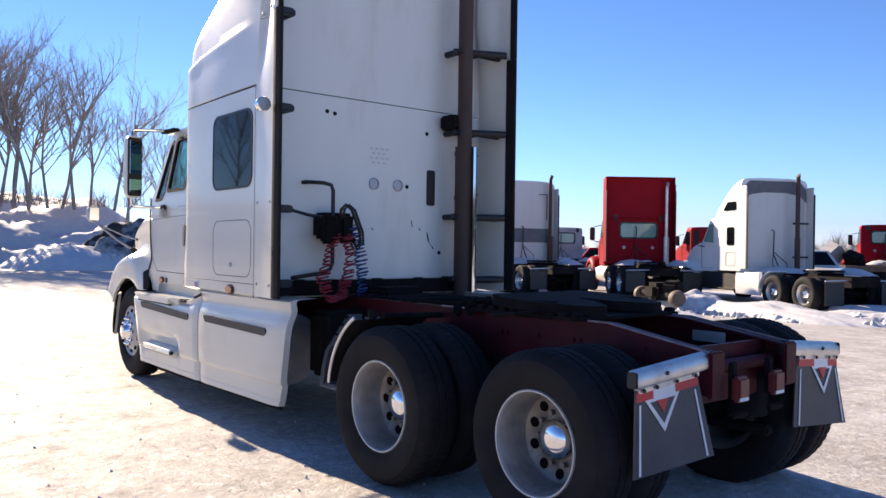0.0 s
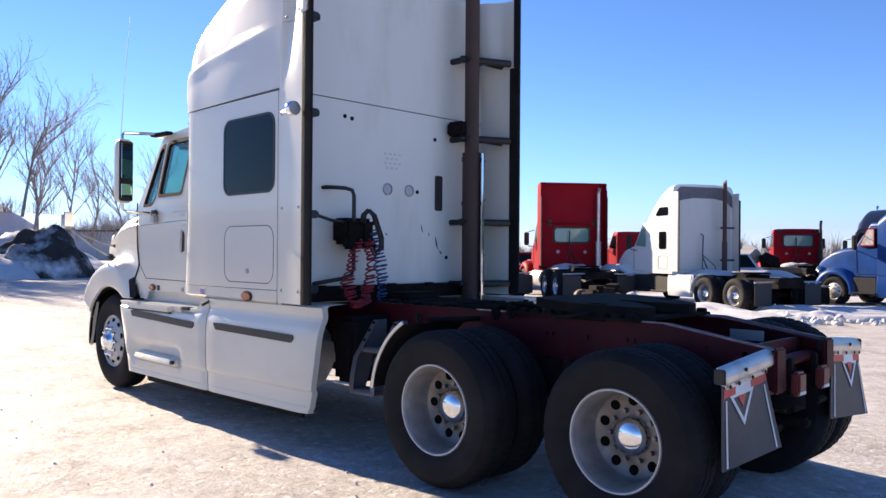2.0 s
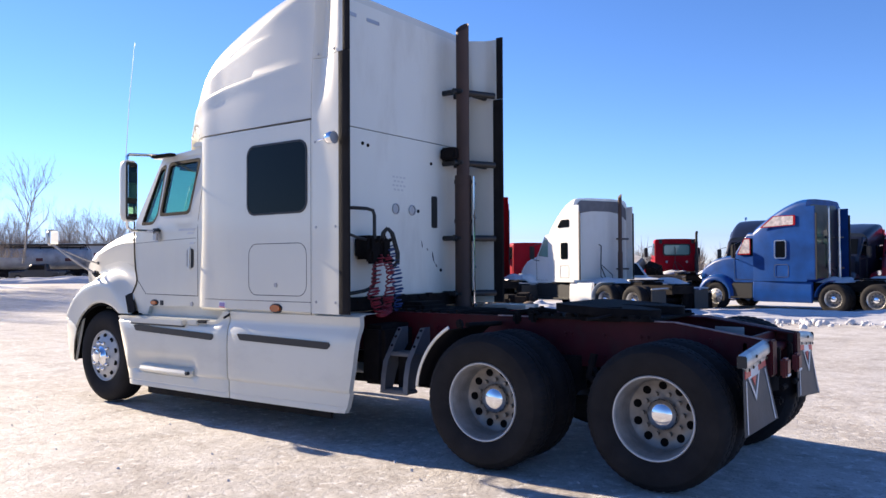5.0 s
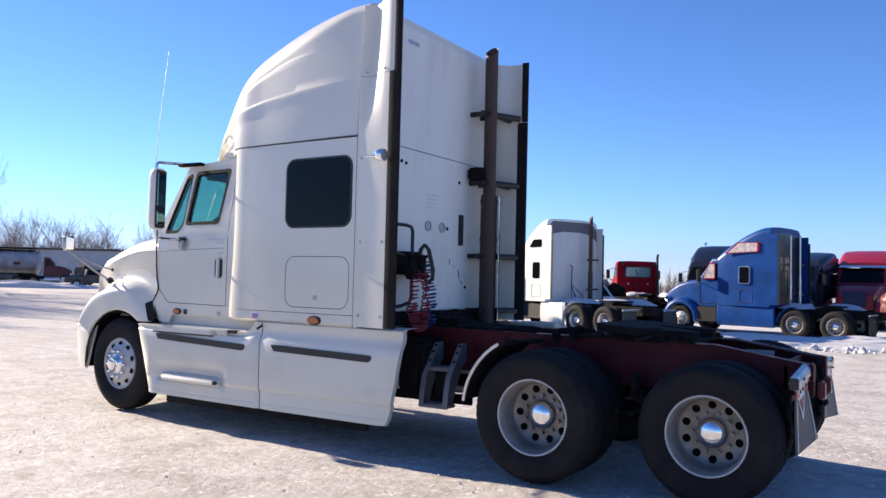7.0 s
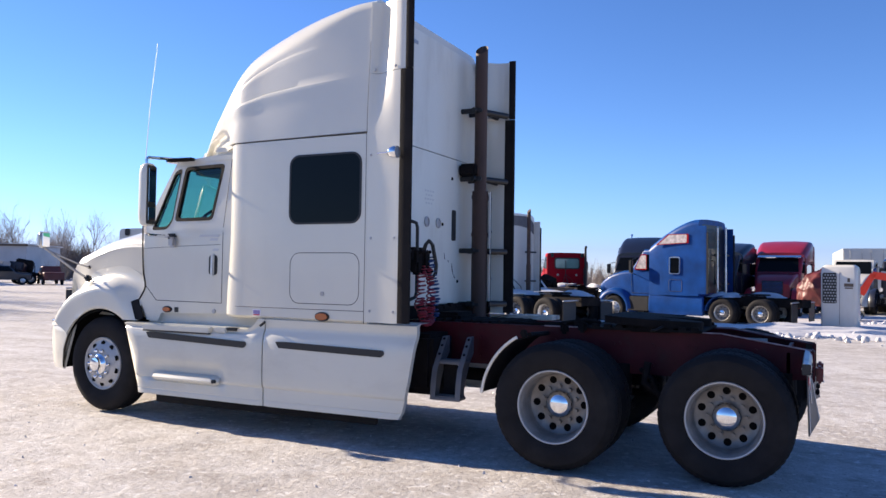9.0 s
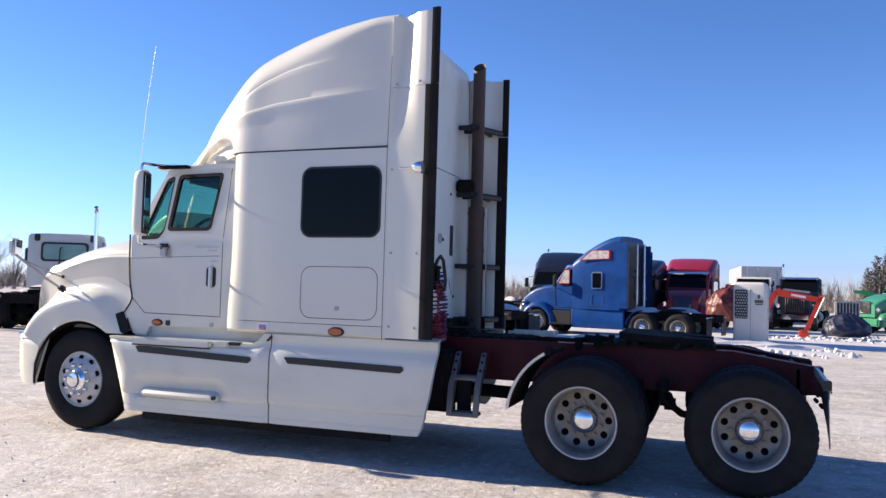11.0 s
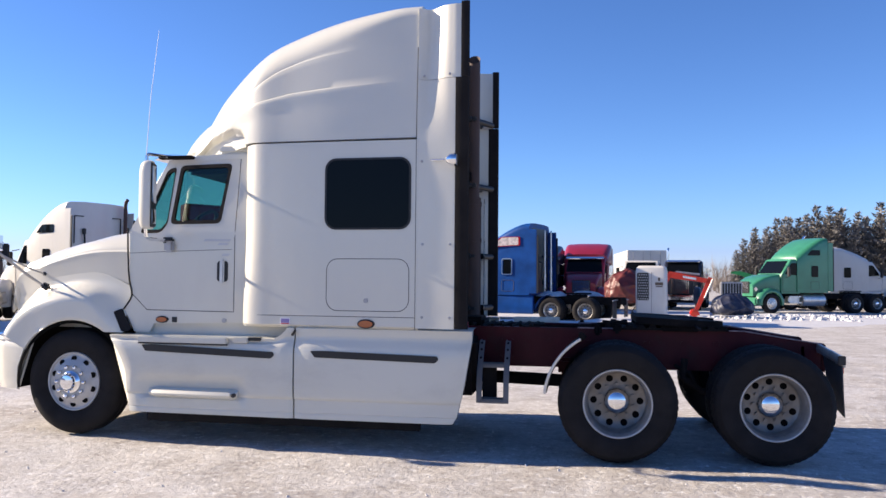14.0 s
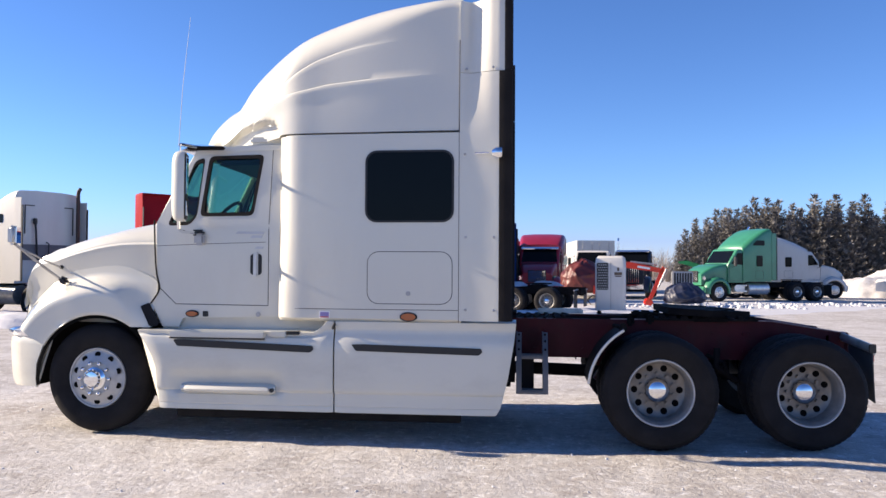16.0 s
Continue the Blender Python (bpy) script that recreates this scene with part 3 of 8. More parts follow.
# marker lamps with dark bezels
for x, z, w, h in ((-2.09, 1.105, 0.155, 0.082), (-4.10, 1.10, 0.13, 0.065)):
    oval = [(x + w / 2 * math.cos(radians(a)), z + h / 2 * math.sin(radians(a))) for a in range(0, 360, 15)]
    side_plate("lamp_bezel", oval, BLACK, 0.008, 0.02)
    lens = [(x + (w / 2 - 0.014) * math.cos(radians(a)), z + (h / 2 - 0.012) * math.sin(radians(a))) for a in range(0, 360, 15)]
    side_plate("marker_lens", lens, AMBER, 0.022, 0.02, "amber side marker lens")
side_plate("reflector", rounded(-4.0, -3.95, 1.075, 1.125, 0.008), BLACK, 0.006, 0.01)
side_plate("fuel_lock", [(-3.48 + 0.022 * math.cos(radians(a)), 1.10 + 0.022 * math.sin(radians(a))) for a in range(0, 360, 24)], STEEL, 0.008, 0.02)
side_plate("flag_sticker", rounded(-2.88, -2.785, 1.085, 1.145, 0.004), TAPE_WHITE, 0.004, 0.006)
side_plate("sticker_print", rounded(-2.872, -2.793, 1.102, 1.138, 0.003), TAPE_PURPLE, 0.007, 0.006)
side_plate("sticker_stripe", rounded(-2.872, -2.793, 1.091, 1.099, 0.002), TAPE_RED, 0.007, 0.006)
for x, z in ((-1.61, 2.50), (-1.60, 1.79), (-1.36, 1.79), (-1.60, 1.17), (-1.36, 1.17), (-1.6, 3.24), (-1.37, 3.24)):
    yy = -0.152 - 0.034 * (x + 1.66) / 0.34 + (0.03 if z > 3 and x < -1.5 else 0)
    tp("rivet", lathe(B(), [(0.012, 0), (0.010, -0.006), (0, -0.008)], (x, yy, z), (0, 1, 0), 10), STEEL)


# side extenders at the back of the sleeper
def extender(s, z0, z1, n):
    def y_at(x, z):
        t = max(0.0, min(1.0, (x + 1.66) / 0.34))
        bow = smooth01(t / 0.30) if t < 0.30 else 1 - smooth01((t - 0.30) / 0.55)
        flute = 0.075 * smooth01((z - 2.58) / 1.15) * bow
        roof_lean = 0.045 * smooth01((z - 2.75) / 1.0) * (1 - t)
        return -0.152 - 0.034 * t + flute + roof_lean

    bm = B()
    secs = []
    for z in steps(z0, z1, n):
        outer = [(x, y_at(x, z)) for x in steps(-1.655, -1.315 if z0 < 2 else -1.270, 22)]
        inner = [(x, y + 0.03) for x, y in reversed(outer)]
        secs.append([Vector((x, y if s else far(y), z)) for x, y in outer + inner])
    return loft(bm, secs)


def strip(s, z0, z1, x0):
    prof = [(x0, -0.189), (x0 + 0.05, -0.197), (-1.21, -0.194), (-1.20, -0.180), (-1.212, -0.168), (x0, -0.164)]
    return loft(B(), [[Vector((x, y if s else far(y), z)) for x, y in prof] for z in (z0, z1)])


for s in (1, 0):
    for z0, z1, n in ((1.075, 3.207, 16), (3.211, 3.84, 8)):
        e = tp("side_extender", extender(s, z0, z1, n), WHITE, sharp=60)
        tp("rubber_edge", strip(s, z0 + 0.003, z1 + (0.02 if z1 > 3.5 else 0), -1.318 if z0 < 2 else -1.272), EDGE_RUBBER, e, "black rubber trailing edge")
# chrome work lamp on the near extender
bm = B()
lathe(bm, [(0.0, -0.055), (0.03, -0.05), (0.052, -0.02), (0.056, 0.02), (0.05, 0.035)], (-1.325, -0.27, 2.495), (1, 0, 0), 20)
cyl(bm, (-1.36, -0.26, 2.495), (-1.36, -0.19, 2.495), 0.016, n=10)
cyl(bm, (-1.40, -0.235, 2.50), (-1.52, -0.21, 2.50), 0.008, n=8)
lamp = tp("work_lamp", bm, CHROME, label="small round chrome work lamp on the extender")
tp("lamp_lens", lathe(B(), [(0, 0.036), (0.048, 0.034)], (-1.325, -0.27, 2.495), (1, 0, 0), 20), STEEL, lamp)

# back wall of the sleeper with its fittings
XB = -1.64
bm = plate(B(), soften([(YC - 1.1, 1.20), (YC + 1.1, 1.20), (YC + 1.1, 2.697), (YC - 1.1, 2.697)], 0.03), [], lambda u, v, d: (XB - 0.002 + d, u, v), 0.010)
tp("back_panel", bm, WHITE_DIRTY_LIFTED)
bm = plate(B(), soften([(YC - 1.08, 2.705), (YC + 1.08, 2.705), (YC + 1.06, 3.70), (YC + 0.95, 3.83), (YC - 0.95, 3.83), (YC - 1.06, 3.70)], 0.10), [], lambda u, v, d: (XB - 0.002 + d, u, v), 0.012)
tp("upper_back_panel", bm, WHITE_DIRTY_LIFTED)
for y in (0.945, 1.20):
    bm = lathe(B(), [(0.052, 0.010), (0.052, 0.018), (0.043, 0.020), (0.04, 0.012), (0, 0.012)], (XB, y, 2.005), (1, 0, 0), 24)
    tp("round_port_cover", bm, STEEL)
tp("back_vent", plate(B(), rounded(1.525, 1.620, 1.845, 2.165, 0.02), [], lambda u, v, d: (XB + 0.006 + d, u, v), 0.008), BLACK, label="narrow black vent")
for y, z in ((0.545, 2.56), (0.47, 2.57), (0.28, 1.98), (1.52, 2.49), (1.68, 1.42), (1.3, 2.0)):
    tp("bolt", lathe(B(), [(0.018, 0.008), (0.016, 0.016), (0, 0.018)], (XB, y, z), (1, 0, 0), 10), BLACK_METAL)
for y, z, h, w in ((1.545, 1.56, 0.10, 0.022), (1.36, 1.68, 0.07, 0.014), (1.60, 1.47, 0.035, 0.02), (1.45, 1.63, 0.03, 0.012), (1.57, 1.50, 0.02, 0.01), (0.93, 1.62, 0.02, 0.02)):
    zig = [(y - w / 2, z + h / 2), (y + w * 0.2, z + h * 0.2), (y + w, z - h / 2), (y + w * 0.3, z - h * 0.45), (y - w * 0.3, z)]
    tp("paint_scrape", plate(B(), zig, [], lambda u, v, d: (XB + 0.007 + d, u, v), 0.003), BLACK_METAL)
for y in (0.30, 0.62):
    tp("roof_slot", plate(B(), rounded(y - 0.09, y + 0.09, 3.685, 3.72, 0.01), [], lambda u, v, d: (XB + 0.010 + d, u, v), 0.004), STEEL)
# faint ghost print on the wall
k = 0
for r, (n, z) in enumerate(((4, 2.30), (3, 2.26), (4, 2.22), (3, 2.18))):
    for i in range(n):
        y = 0.90 + 0.055 * i + 0.02 * (r % 2)
        tp("ghost_mark", plate(B(), [(y, z), (y + 0.036, z), (y + 0.034, z + 0.016), (y + 0.002, z + 0.018)], [], lambda u, v, d: (XB + 0.0055 + d, u, v), 0.003), OFFWHITE)
# grimy lower lip and crossmember under the sleeper
bm = B()
box(bm, (-1.62, YC, 1.13), (0.12, 2.16, 0.12), 0.015)
for i in range(14):
    box(bm, (-1.575, 0.05 + 0.15 * i, 1.165 + 0.012 * math.sin(i * 2.3)), (0.05, 0.11, 0.05), 0.012, (0, 0, 6 * math.sin(i * 1.7)))
tp("rear_cab_sill", bm, BLACK_METAL)
# bracket stubs between extenders and wall
for s in (1, 0):
    for z in (3.235, 2.51, 1.745, 1.18):
        bm = B()
        y0, y1 = (-0.16, 0.02) if s else (far(-0.16), far(0.10))
        box(bm, (-1.40, (y0 + y1) / 2, z), (0.05, abs(y1 - y0), 0.06), 0.012, (0, 0, 0))
        box(bm, (-1.52, y1, z), (0.26, 0.03, 0.05), 0.008)
        tp("extender_bracket", bm, BLACK)
for z in (3.235, 2.51, 1.745, 1.18):
    bm = B()
    cyl(bm, (-1.48, 1.70, z), (-1.27, 2.15, z), 0.032, n=12)
    box(bm, (-1.52, 1.74, z), (0.26, 0.05, 0.05), 0.01)
    tp("stack_clamp_bar", bm, BLACK)
# exhaust stack
SX, SY = -1.43, 1.80
bm = B()
cyl(bm, (SX, SY, 2.30), (SX, SY, 3.72), 0.066, n=24, caps=False)
cut = cyl(B(), (SX, SY, 3.72), (SX, SY, 3.90), 0.066, n=24, caps=False)
for v in cut.verts:
    if v.co.z > 3.8:
        v.co.z += 0.9 * (v.co.y - SY)
merge(bm, cut)
cyl(bm, (SX, SY, 0.80), (SX, SY, 2.38), 0.085, n=24)
for z in (1.02, 1.9, 2.30):
    cyl(bm, (SX, SY, z), (SX, SY, z + 0.035), 0.092, n=24)
stack = tp("exhaust_pipe", bm, RUST_PIPE, label="weathered brown vertical exhaust stack")
bm = B()
secs = []
for z in (0.98, 2.37):
    secs.append([Vector((SX + 0.125 * math.cos(radians(a)), SY + 0.125 * math.sin(radians(a)), z)) for a in range(0, 75, 8)]
                + [Vector((SX + 0.118 * math.cos(radians(a)), SY + 0.118 * math.sin(radians(a)), z)) for a in range(72, -6, -8)])
loft(bm, secs)
for z in (1.06, 1.45, 1.95, 2.3):
    lathe(bm, [(0.012, 0), (0.01, 0.006), (0, 0.008)], (SX + 0.125 * math.cos(0.6), SY + 0.125 * math.sin(0.6), z), (math.cos(0.6), math.sin(0.6), 0), 8)
tp("heat_shield", bm, CHROME, stack, "polished perforated heat shield")
bm = B()
box(bm, (-1.53, 1.72, 2.60), (0.18, 0.13, 0.13), 0.02)
box(bm, (-1.60, 1.76, 2.60), (0.06, 0.12, 0.12), 0.01)
tp("stack_mount", bm, BLACK_METAL)

# air line box, grab bar and coiled hoses
bm = B()
box(bm, (-1.53, 0.48, 1.63), (0.20, 0.29, 0.21), 0.03)
box(bm, (-1.43, 0.36, 1.55), (0.08, 0.10, 0.13), 0.02)
box(bm, (-1.44, 0.54, 1.60), (0.07, 0.12, 0.22), 0.02)
for i in range(4):
    cyl(bm, (-1.44, 0.40 + 0.06 * i, 1.55), (-1.38, 0.40 + 0.06 * i, 1.51), 0.020, n=10)
    cyl(bm, (-1.44, 0.42 + 0.055 * i, 1.68), (-1.40, 0.42 + 0.055 * i, 1.70), 0.016, n=10)
tp("air_line_box", bm, BLACK_METAL, label="black air and electric line holder")
tp("grab_bar", tube(B(), [(XB, 0.25, 1.975), (-1.56, 0.27, 1.975), (-1.49, 0.36, 1.97), (-1.465, 0.415, 1.955), (-1.46, 0.43, 1.91), (-1.46, 0.43, 1.33), (-1.465, 0.41, 1.28), (-1.50, 0.34, 1.25), (XB, 0.16, 1.21)], 0.016, 10), BLACK)
tp("line_arm", tube(B(), [(-1.40, -0.05, 1.755), (-1.44, 0.18, 1.71), (-1.50, 0.42, 1.69)], 0.013, 8), BLACK)


def coiled_hose(pts, turns, r, seed, wire=0.0068):
    """A slack air hose wound in small uneven turns along a hanging line."""
    rnd = random.Random(seed)
    k = len(pts) - 1
    axes = [curve_table([(i / k, p[a]) for i, p in enumerate(pts)], 40) for a in range(3)]
    jit = [(rnd.uniform(0.7, 1.3), rnd.gauss(0, 0.010), rnd.gauss(0, 0.008)) for _ in range(turns + 2)]
    out, n = [], turns * 11
    for i in range(n + 1):
        t = i / n
        c = Vector([interp(t, a) for a in axes])
        d = (Vector([interp(min(1, t + 0.02), a) for a in axes]) - Vector([interp(max(0, t - 0.02), a) for a in axes]))
        u, w = frame_of(d)
        if u.z < 0:
            u, w = -u, -w
        f = t * turns
        a, b = jit[int(f)], jit[int(f) + 1]
        g = f % 1
        q = r * (a[0] * (1 - g) + b[0] * g)
        an = 2 * math.pi * f
        out.append(c + Vector((0.9, 0, 0)) * q * math.cos(an) + Vector((0, 1, 0.25)) * q * math.sin(an) + Vector((0, a[1] * (1 - g) + b[1] * g, a[2] * (1 - g) + b[2] * g)))
    return tube(B(), out, wire, 6)


tp("red_coiled_hose", coiled_hose([(-1.42, 0.44, 1.56), (-1.38, 0.38, 1.46), (-1.35, 0.29, 1.30), (-1.33, 0.28, 1.16), (-1.32, 0.34, 1.07), (-1.33, 0.42, 1.06), (-1.35, 0.48, 1.12)], 26, 0.044, 3), RED_HOSE, label="slack red coiled air hose")
tp("red_coiled_hose", coiled_hose([(-1.42, 0.52, 1.56), (-1.38, 0.53, 1.45), (-1.36, 0.53, 1.30), (-1.35, 0.48, 1.16), (-1.32, 0.40, 1.07), (-1.31, 0.33, 1.04)], 24, 0.040, 8), RED_HOSE, label="slack red coiled air hose")
tp("blue_coiled_hose", coiled_hose([(-1.42, 0.60, 1.66), (-1.41, 0.64, 1.52), (-1.40, 0.66, 1.36), (-1.39, 0.67, 1.20), (-1.38, 0.67, 1.05), (-1.36, 0.66, 0.99)], 25, 0.042, 5), BLUE_HOSE, label="dark blue coiled air hose")
for dy, q in ((0.0, 0.013), (0.03, 0.010)):
    tp("black_cable", tube(B(), [(-1.43, 0.48 + dy, 1.68), (-1.40, 0.47 + dy, 1.76), (-1.38, 0.50 + dy, 1.80), (-1.37, 0.55 + dy, 1.76), (-1.37, 0.63 + dy, 1.58), (-1.38, 0.64 + dy, 1.50), (-1.41, 0.60 + dy, 1.44), (-1.43, 0.56 + dy, 1.54)], q, 8), BLACK)

# ---- cab ----
cab_outline = [(-3.285, 1.08), (-3.285, 2.645), (-3.7, 2.64), (-4.12, 2.60), (-4.455, 1.93), (-4.445, 1.50), (-4.417, 1.33), (-4.49, 1.19), (-4.39, 0.985), (-4.23, 0.98), (-4.19, 1.06)]
main_win = soften([(-4.04, 1.99), (-3.985, 2.54), (-3.475, 2.552), (-3.545, 1.995)], 0.05)
vent_win = soften([(-4.345, 1.905), (-4.125, 2.50), (-4.035, 2.53), (-4.075, 1.99), (-4.14, 1.91)], 0.04)
for s in (1, 0):
    f = (lambda x, z, d: (x, side_y(min(x, -3.25), z) + d, z)) if s else (lambda x, z, d: (x, far(side_y(min(x, -3.25), z) + d), z))
    g = (lambda x, z, d: (x, side_y(x, z) + 0.012 + d, z)) if s else (lambda x, z, d: (x, far(side_y(x, z) + 0.012 + d), z))
    q = (lambda x, z, d: (x, side_y(x, z) - 0.004 + d, z)) if s else (lambda x, z, d: (x, far(side_y(x, z) - 0.004 + d), z))
    bm = plate(B(), cab_outline, [main_win, vent_win], f, 0.05, ((-3.4, -3.6, -3.8, -4.0, -4.2, -4.3), (1.4, 1.65, 1.9, 2.2)))
    tp("cab_side", bm, WHITE)
    trim_in = (lambda x, z, d: (x, side_y(min(x, -3.25), z) + 0.056 + d, z)) if s else (lambda x, z, d: (x, far(side_y(min(x, -3.25), z) + 0.056 + d), z))
    inner = soften([(-3.30, 1.10), (-3.30, 2.60), (-3.7, 2.60), (-4.08, 2.565), (-4.40, 1.95), (-4.40, 1.48), (-4.10, 1.12)], 0.02)
    tp("door_trim", plate(B(), inner, [main_win, vent_win], trim_in, 0.012), DARK_IN)
    door = tp("door_glass", plate(B(), main_win, [], g, 0.006), GLASS, label="greenish door window glass")
    vent = tp("vent_glass", plate(B(), vent_win, [], g, 0.006), GLASS)
    for ob in (door, vent):
        ob.visible_shadow = False
    for loop, e in ((main_win, 0.014), (vent_win, 0.014)):
        c = Vector((sum(p[0] for p in loop) / len(loop), sum(p[1] for p in loop) / len(loop)))
        inner = [tuple(c + (Vector(p) - c) * (1 - 0.10)) for p in loop]
        outer = [tuple(c + (Vector(p) - c) * 1.02) for p in loop]
        tp("window_rubber", plate(B(), outer, [inner], q, 0.03), EDGE_RUBBER)
seam_line([(-3.39, 2.60), (-3.39, 1.18), (-4.26, 1.187), (-4.43, 1.345)], 0.0048, "door_gap")
# no gap here: dark line painted for the shade along the door's crease
seam_line([(-4.45, 1.715), (-3.95, 1.735), (-3.42, 1.75)], 0.003, "door_crease_shade")
bm = B()
box(bm, (-3.505, side_y(-3.5, 1.55) - 0.012, 1.55), (0.045, 0.03, 0.22), 0.012)
h = tp("door_handle", bm, ALU, label="chrome vertical door handle")
tp("handle_recess", plate(B(), rounded(-3.558, -3.452, 1.455, 1.645, 0.03), [], lambda u, v, d: (u, side_y(u, v) - 0.005 + d, v), 0.02), BLACK, h)
for i, (x0, x1, z) in enumerate(((-3.70, -3.44, 1.835), (-3.56, -3.46, 1.80), (-3.52, -3.45, 1.70))):
    side_plate("faded_badge_bar", [(x0, z - 0.010), (x1, z - 0.012), (x1 + 0.015, z + 0.010), (x0 + 0.02, z + 0.012)], TAPE_GREY, 0.004, 0.006, both=False)
# roof, windscreen and pillars
bm = B()
secs = []
for x, zt, dy in ((-3.27, 2.645, 0.16), (-3.6, 2.645, 0.16), (-4.02, 2.615, 0.18), (-4.12, 2.585, 0.20), (-4.14, 2.55, 0.21)):
    y0 = side_y(min(x, -3.25), 2.55)
    arc = [(y0 + (far(y0) - y0) * i / 16, zt + 0.055 * math.sin(math.pi * i / 16) ** 0.6) for i in range(17)]
    secs.append([Vector((x, y, z)) for y, z in arc] + [Vector((x, y, z - 0.05)) for y, z in reversed(arc)])
tp("cab_roof", loft(bm, secs), WHITE)
bm = B()
secs = []
bottom = [(-4.455 - 0.16 * math.sin(math.pi * i / 12), 0.16 + (2 * (YC - 0.16)) * i / 12, 1.93) for i in range(13)]
top = [(-4.13 - 0.10 * math.sin(math.pi * i / 12), 0.22 + (2 * (YC - 0.22)) * i / 12, 2.58) for i in range(13)]
loft(bm, [[Vector(p) for p in bottom], [Vector(p) for p in top]], closed=False)
wind = tp("windscreen", bm, GLASS, label="raked windscreen")
wind.visible_shadow = False
for s in (1, 0):
    bm = B()
    yy = lambda y: y if s else far(y)
    tube(bm, [(-4.47, yy(0.15), 1.90), (-4.30, yy(0.18), 2.25), (-4.12, yy(0.225), 2.59)], 0.028, 8)
    tp("a_pillar", bm, WHITE)
tp("roof_filler", box(B(), (-3.42, YC, 2.685), (0.38, 1.74, 0.07), 0.02), WHITE)
# visor and cab front wall
bm = B()
arcs = []
for x, z in ((-3.84, 2.63), (-4.08, 2.66), (-4.20, 2.648), (-4.28, 2.615), (-4.275, 2.605), (-4.20, 2.632), (-4.08, 2.64), (-3.84, 2.61)):
    arcs.append([Vector((x - 0.10 * math.sin(math.pi * i / 14), 0.17 + 2 * (YC - 0.17) * i / 14, z + 0.03 * math.sin(math.pi * i / 14))) for i in range(15)])
loft(bm, [[a[i] for a in arcs] for i in range(15)])
tp("sun_visor", bm, CHROME, label="polished external sun visor over the windscreen")
bm = B()
box(bm, (-4.40, YC, 1.52), (0.06, 1.72, 0.80), 0.01)
box(bm, (-4.22, YC, 1.86), (0.38, 1.70, 0.16), 0.05)
box(bm, (-3.85, YC, 1.10), (1.25, 1.80, 0.06), 0.01)
tp("dashboard", bm, DARK_IN)
bm = B()
box(bm, (-3.24, YC, 2.45), (0.04, 1.66, 0.30), 0.01)
box(bm, (-3.3, YC, 2.56), (0.16, 1.66, 0.08), 0.02)
box(bm, (-3.58, YC, 2.515), (0.76, 1.62, 0.09), 0.03)
tp("cab_headliner", bm, DARK_IN)
for y in (0.55, far(0.55)):
    bm = B()
    box(bm, (-3.52, y, 1.52), (0.46, 0.5, 0.16), 0.05)
    box(bm, (-3.34, y, 1.92), (0.14, 0.48, 0.74), 0.05, (0, 8, 0))
    tp("cab_seat", bm, GREY_IN)
bm = B()
ring = [Vector((-3.98, 0.55, 1.98)) + 0.21 * (math.cos(2 * math.pi * i / 24) * Vector((0, 1, 0)) + math.sin(2 * math.pi * i / 24) * Vector((0.62, 0, 0.78))) for i in range(25)]
tube(bm, ring, 0.017, 8, False)
for i in (2, 10, 18):
    tube(bm, [(-3.99, 0.55, 1.97), ring[i]], 0.013, 6)
tube(bm, [(-3.99, 0.55, 1.97), (-4.2, 0.55, 1.72)], 0.03, 8)
tp("steering_wheel", bm, DARK_IN)

# ---- hood, fenders, bumper ----
HOOD_Z = curve_table([(-5.97, 1.18), (-5.94, 1.36), (-5.87, 1.50), (-5.74, 1.61), (-5.5, 1.725), (-5.2, 1.825), (-4.85, 1.915), (-4.46, 1.965)])
HOOD_W = curve_table([(-5.97, 0.54), (-5.88, 0.60), (-5.7, 0.66), (-5.5, 0.72), (-5.2, 0.78), (-4.8, 0.845), (-4.46, 0.885)])


def hood_section(x):
    w, zt = interp(x, HOOD_W), interp(x, HOOD_Z)
    zc = zt - interp(x, [(-5.97, 0.02), (-5.85, 0.03), (-5.55, 0.125), (-5.1, 0.155), (-4.46, 0.225)])
    half = [(w - 0.02, 1.0), (w - 0.05, 1.15), (w - 0.04, 1.3 if zc > 1.4 else 1.16), (w + 0.006, zc - 0.045), (w + 0.014, zc - 0.010), (w - 0.008, zc + 0.010), (w - 0.012, zc + 0.030), (w - 0.04, zc + 0.075), (w - 0.12, zc + 0.12), (w - 0.22, zt - 0.025), (w - 0.40, zt), (0.12, zt + 0.02)]
    half = [(q, min(z, zt + 0.02)) for q, z in half]
    return [Vector((x, YC - q, z)) for q, z in half] + [Vector((x, YC + q, z)) for q, z in reversed(half)]


tp("hood", loft(B(), [hood_section(x) for x in steps(-5.97, -5.7, 10) + steps(-5.66, -4.465, 22)]), WHITE, sharp=30)
HX, HZ = -5.0, 0.50


def fender_y(x, z):
    """The near flank: the wheel arch bulge fairing into the hood side."""
    a, r = math.degrees(math.atan2(z - HZ, x - HX)), math.hypot(x - HX, z - HZ)
    k = smooth01((a - 100) / 45)
    r0, r1 = 0.66 + 0.12 * smooth01((a - 58) / 25) + 0.04 * k, 0.95 + 0.16 * k + 0.09 * smooth01((84 - a) / 40)
    edge = 0.012 + 0.03 * k
    return edge + (YC - interp(x, HOOD_W) + 0.012 - edge) * smooth01((r - r0) / (r1 - r0))


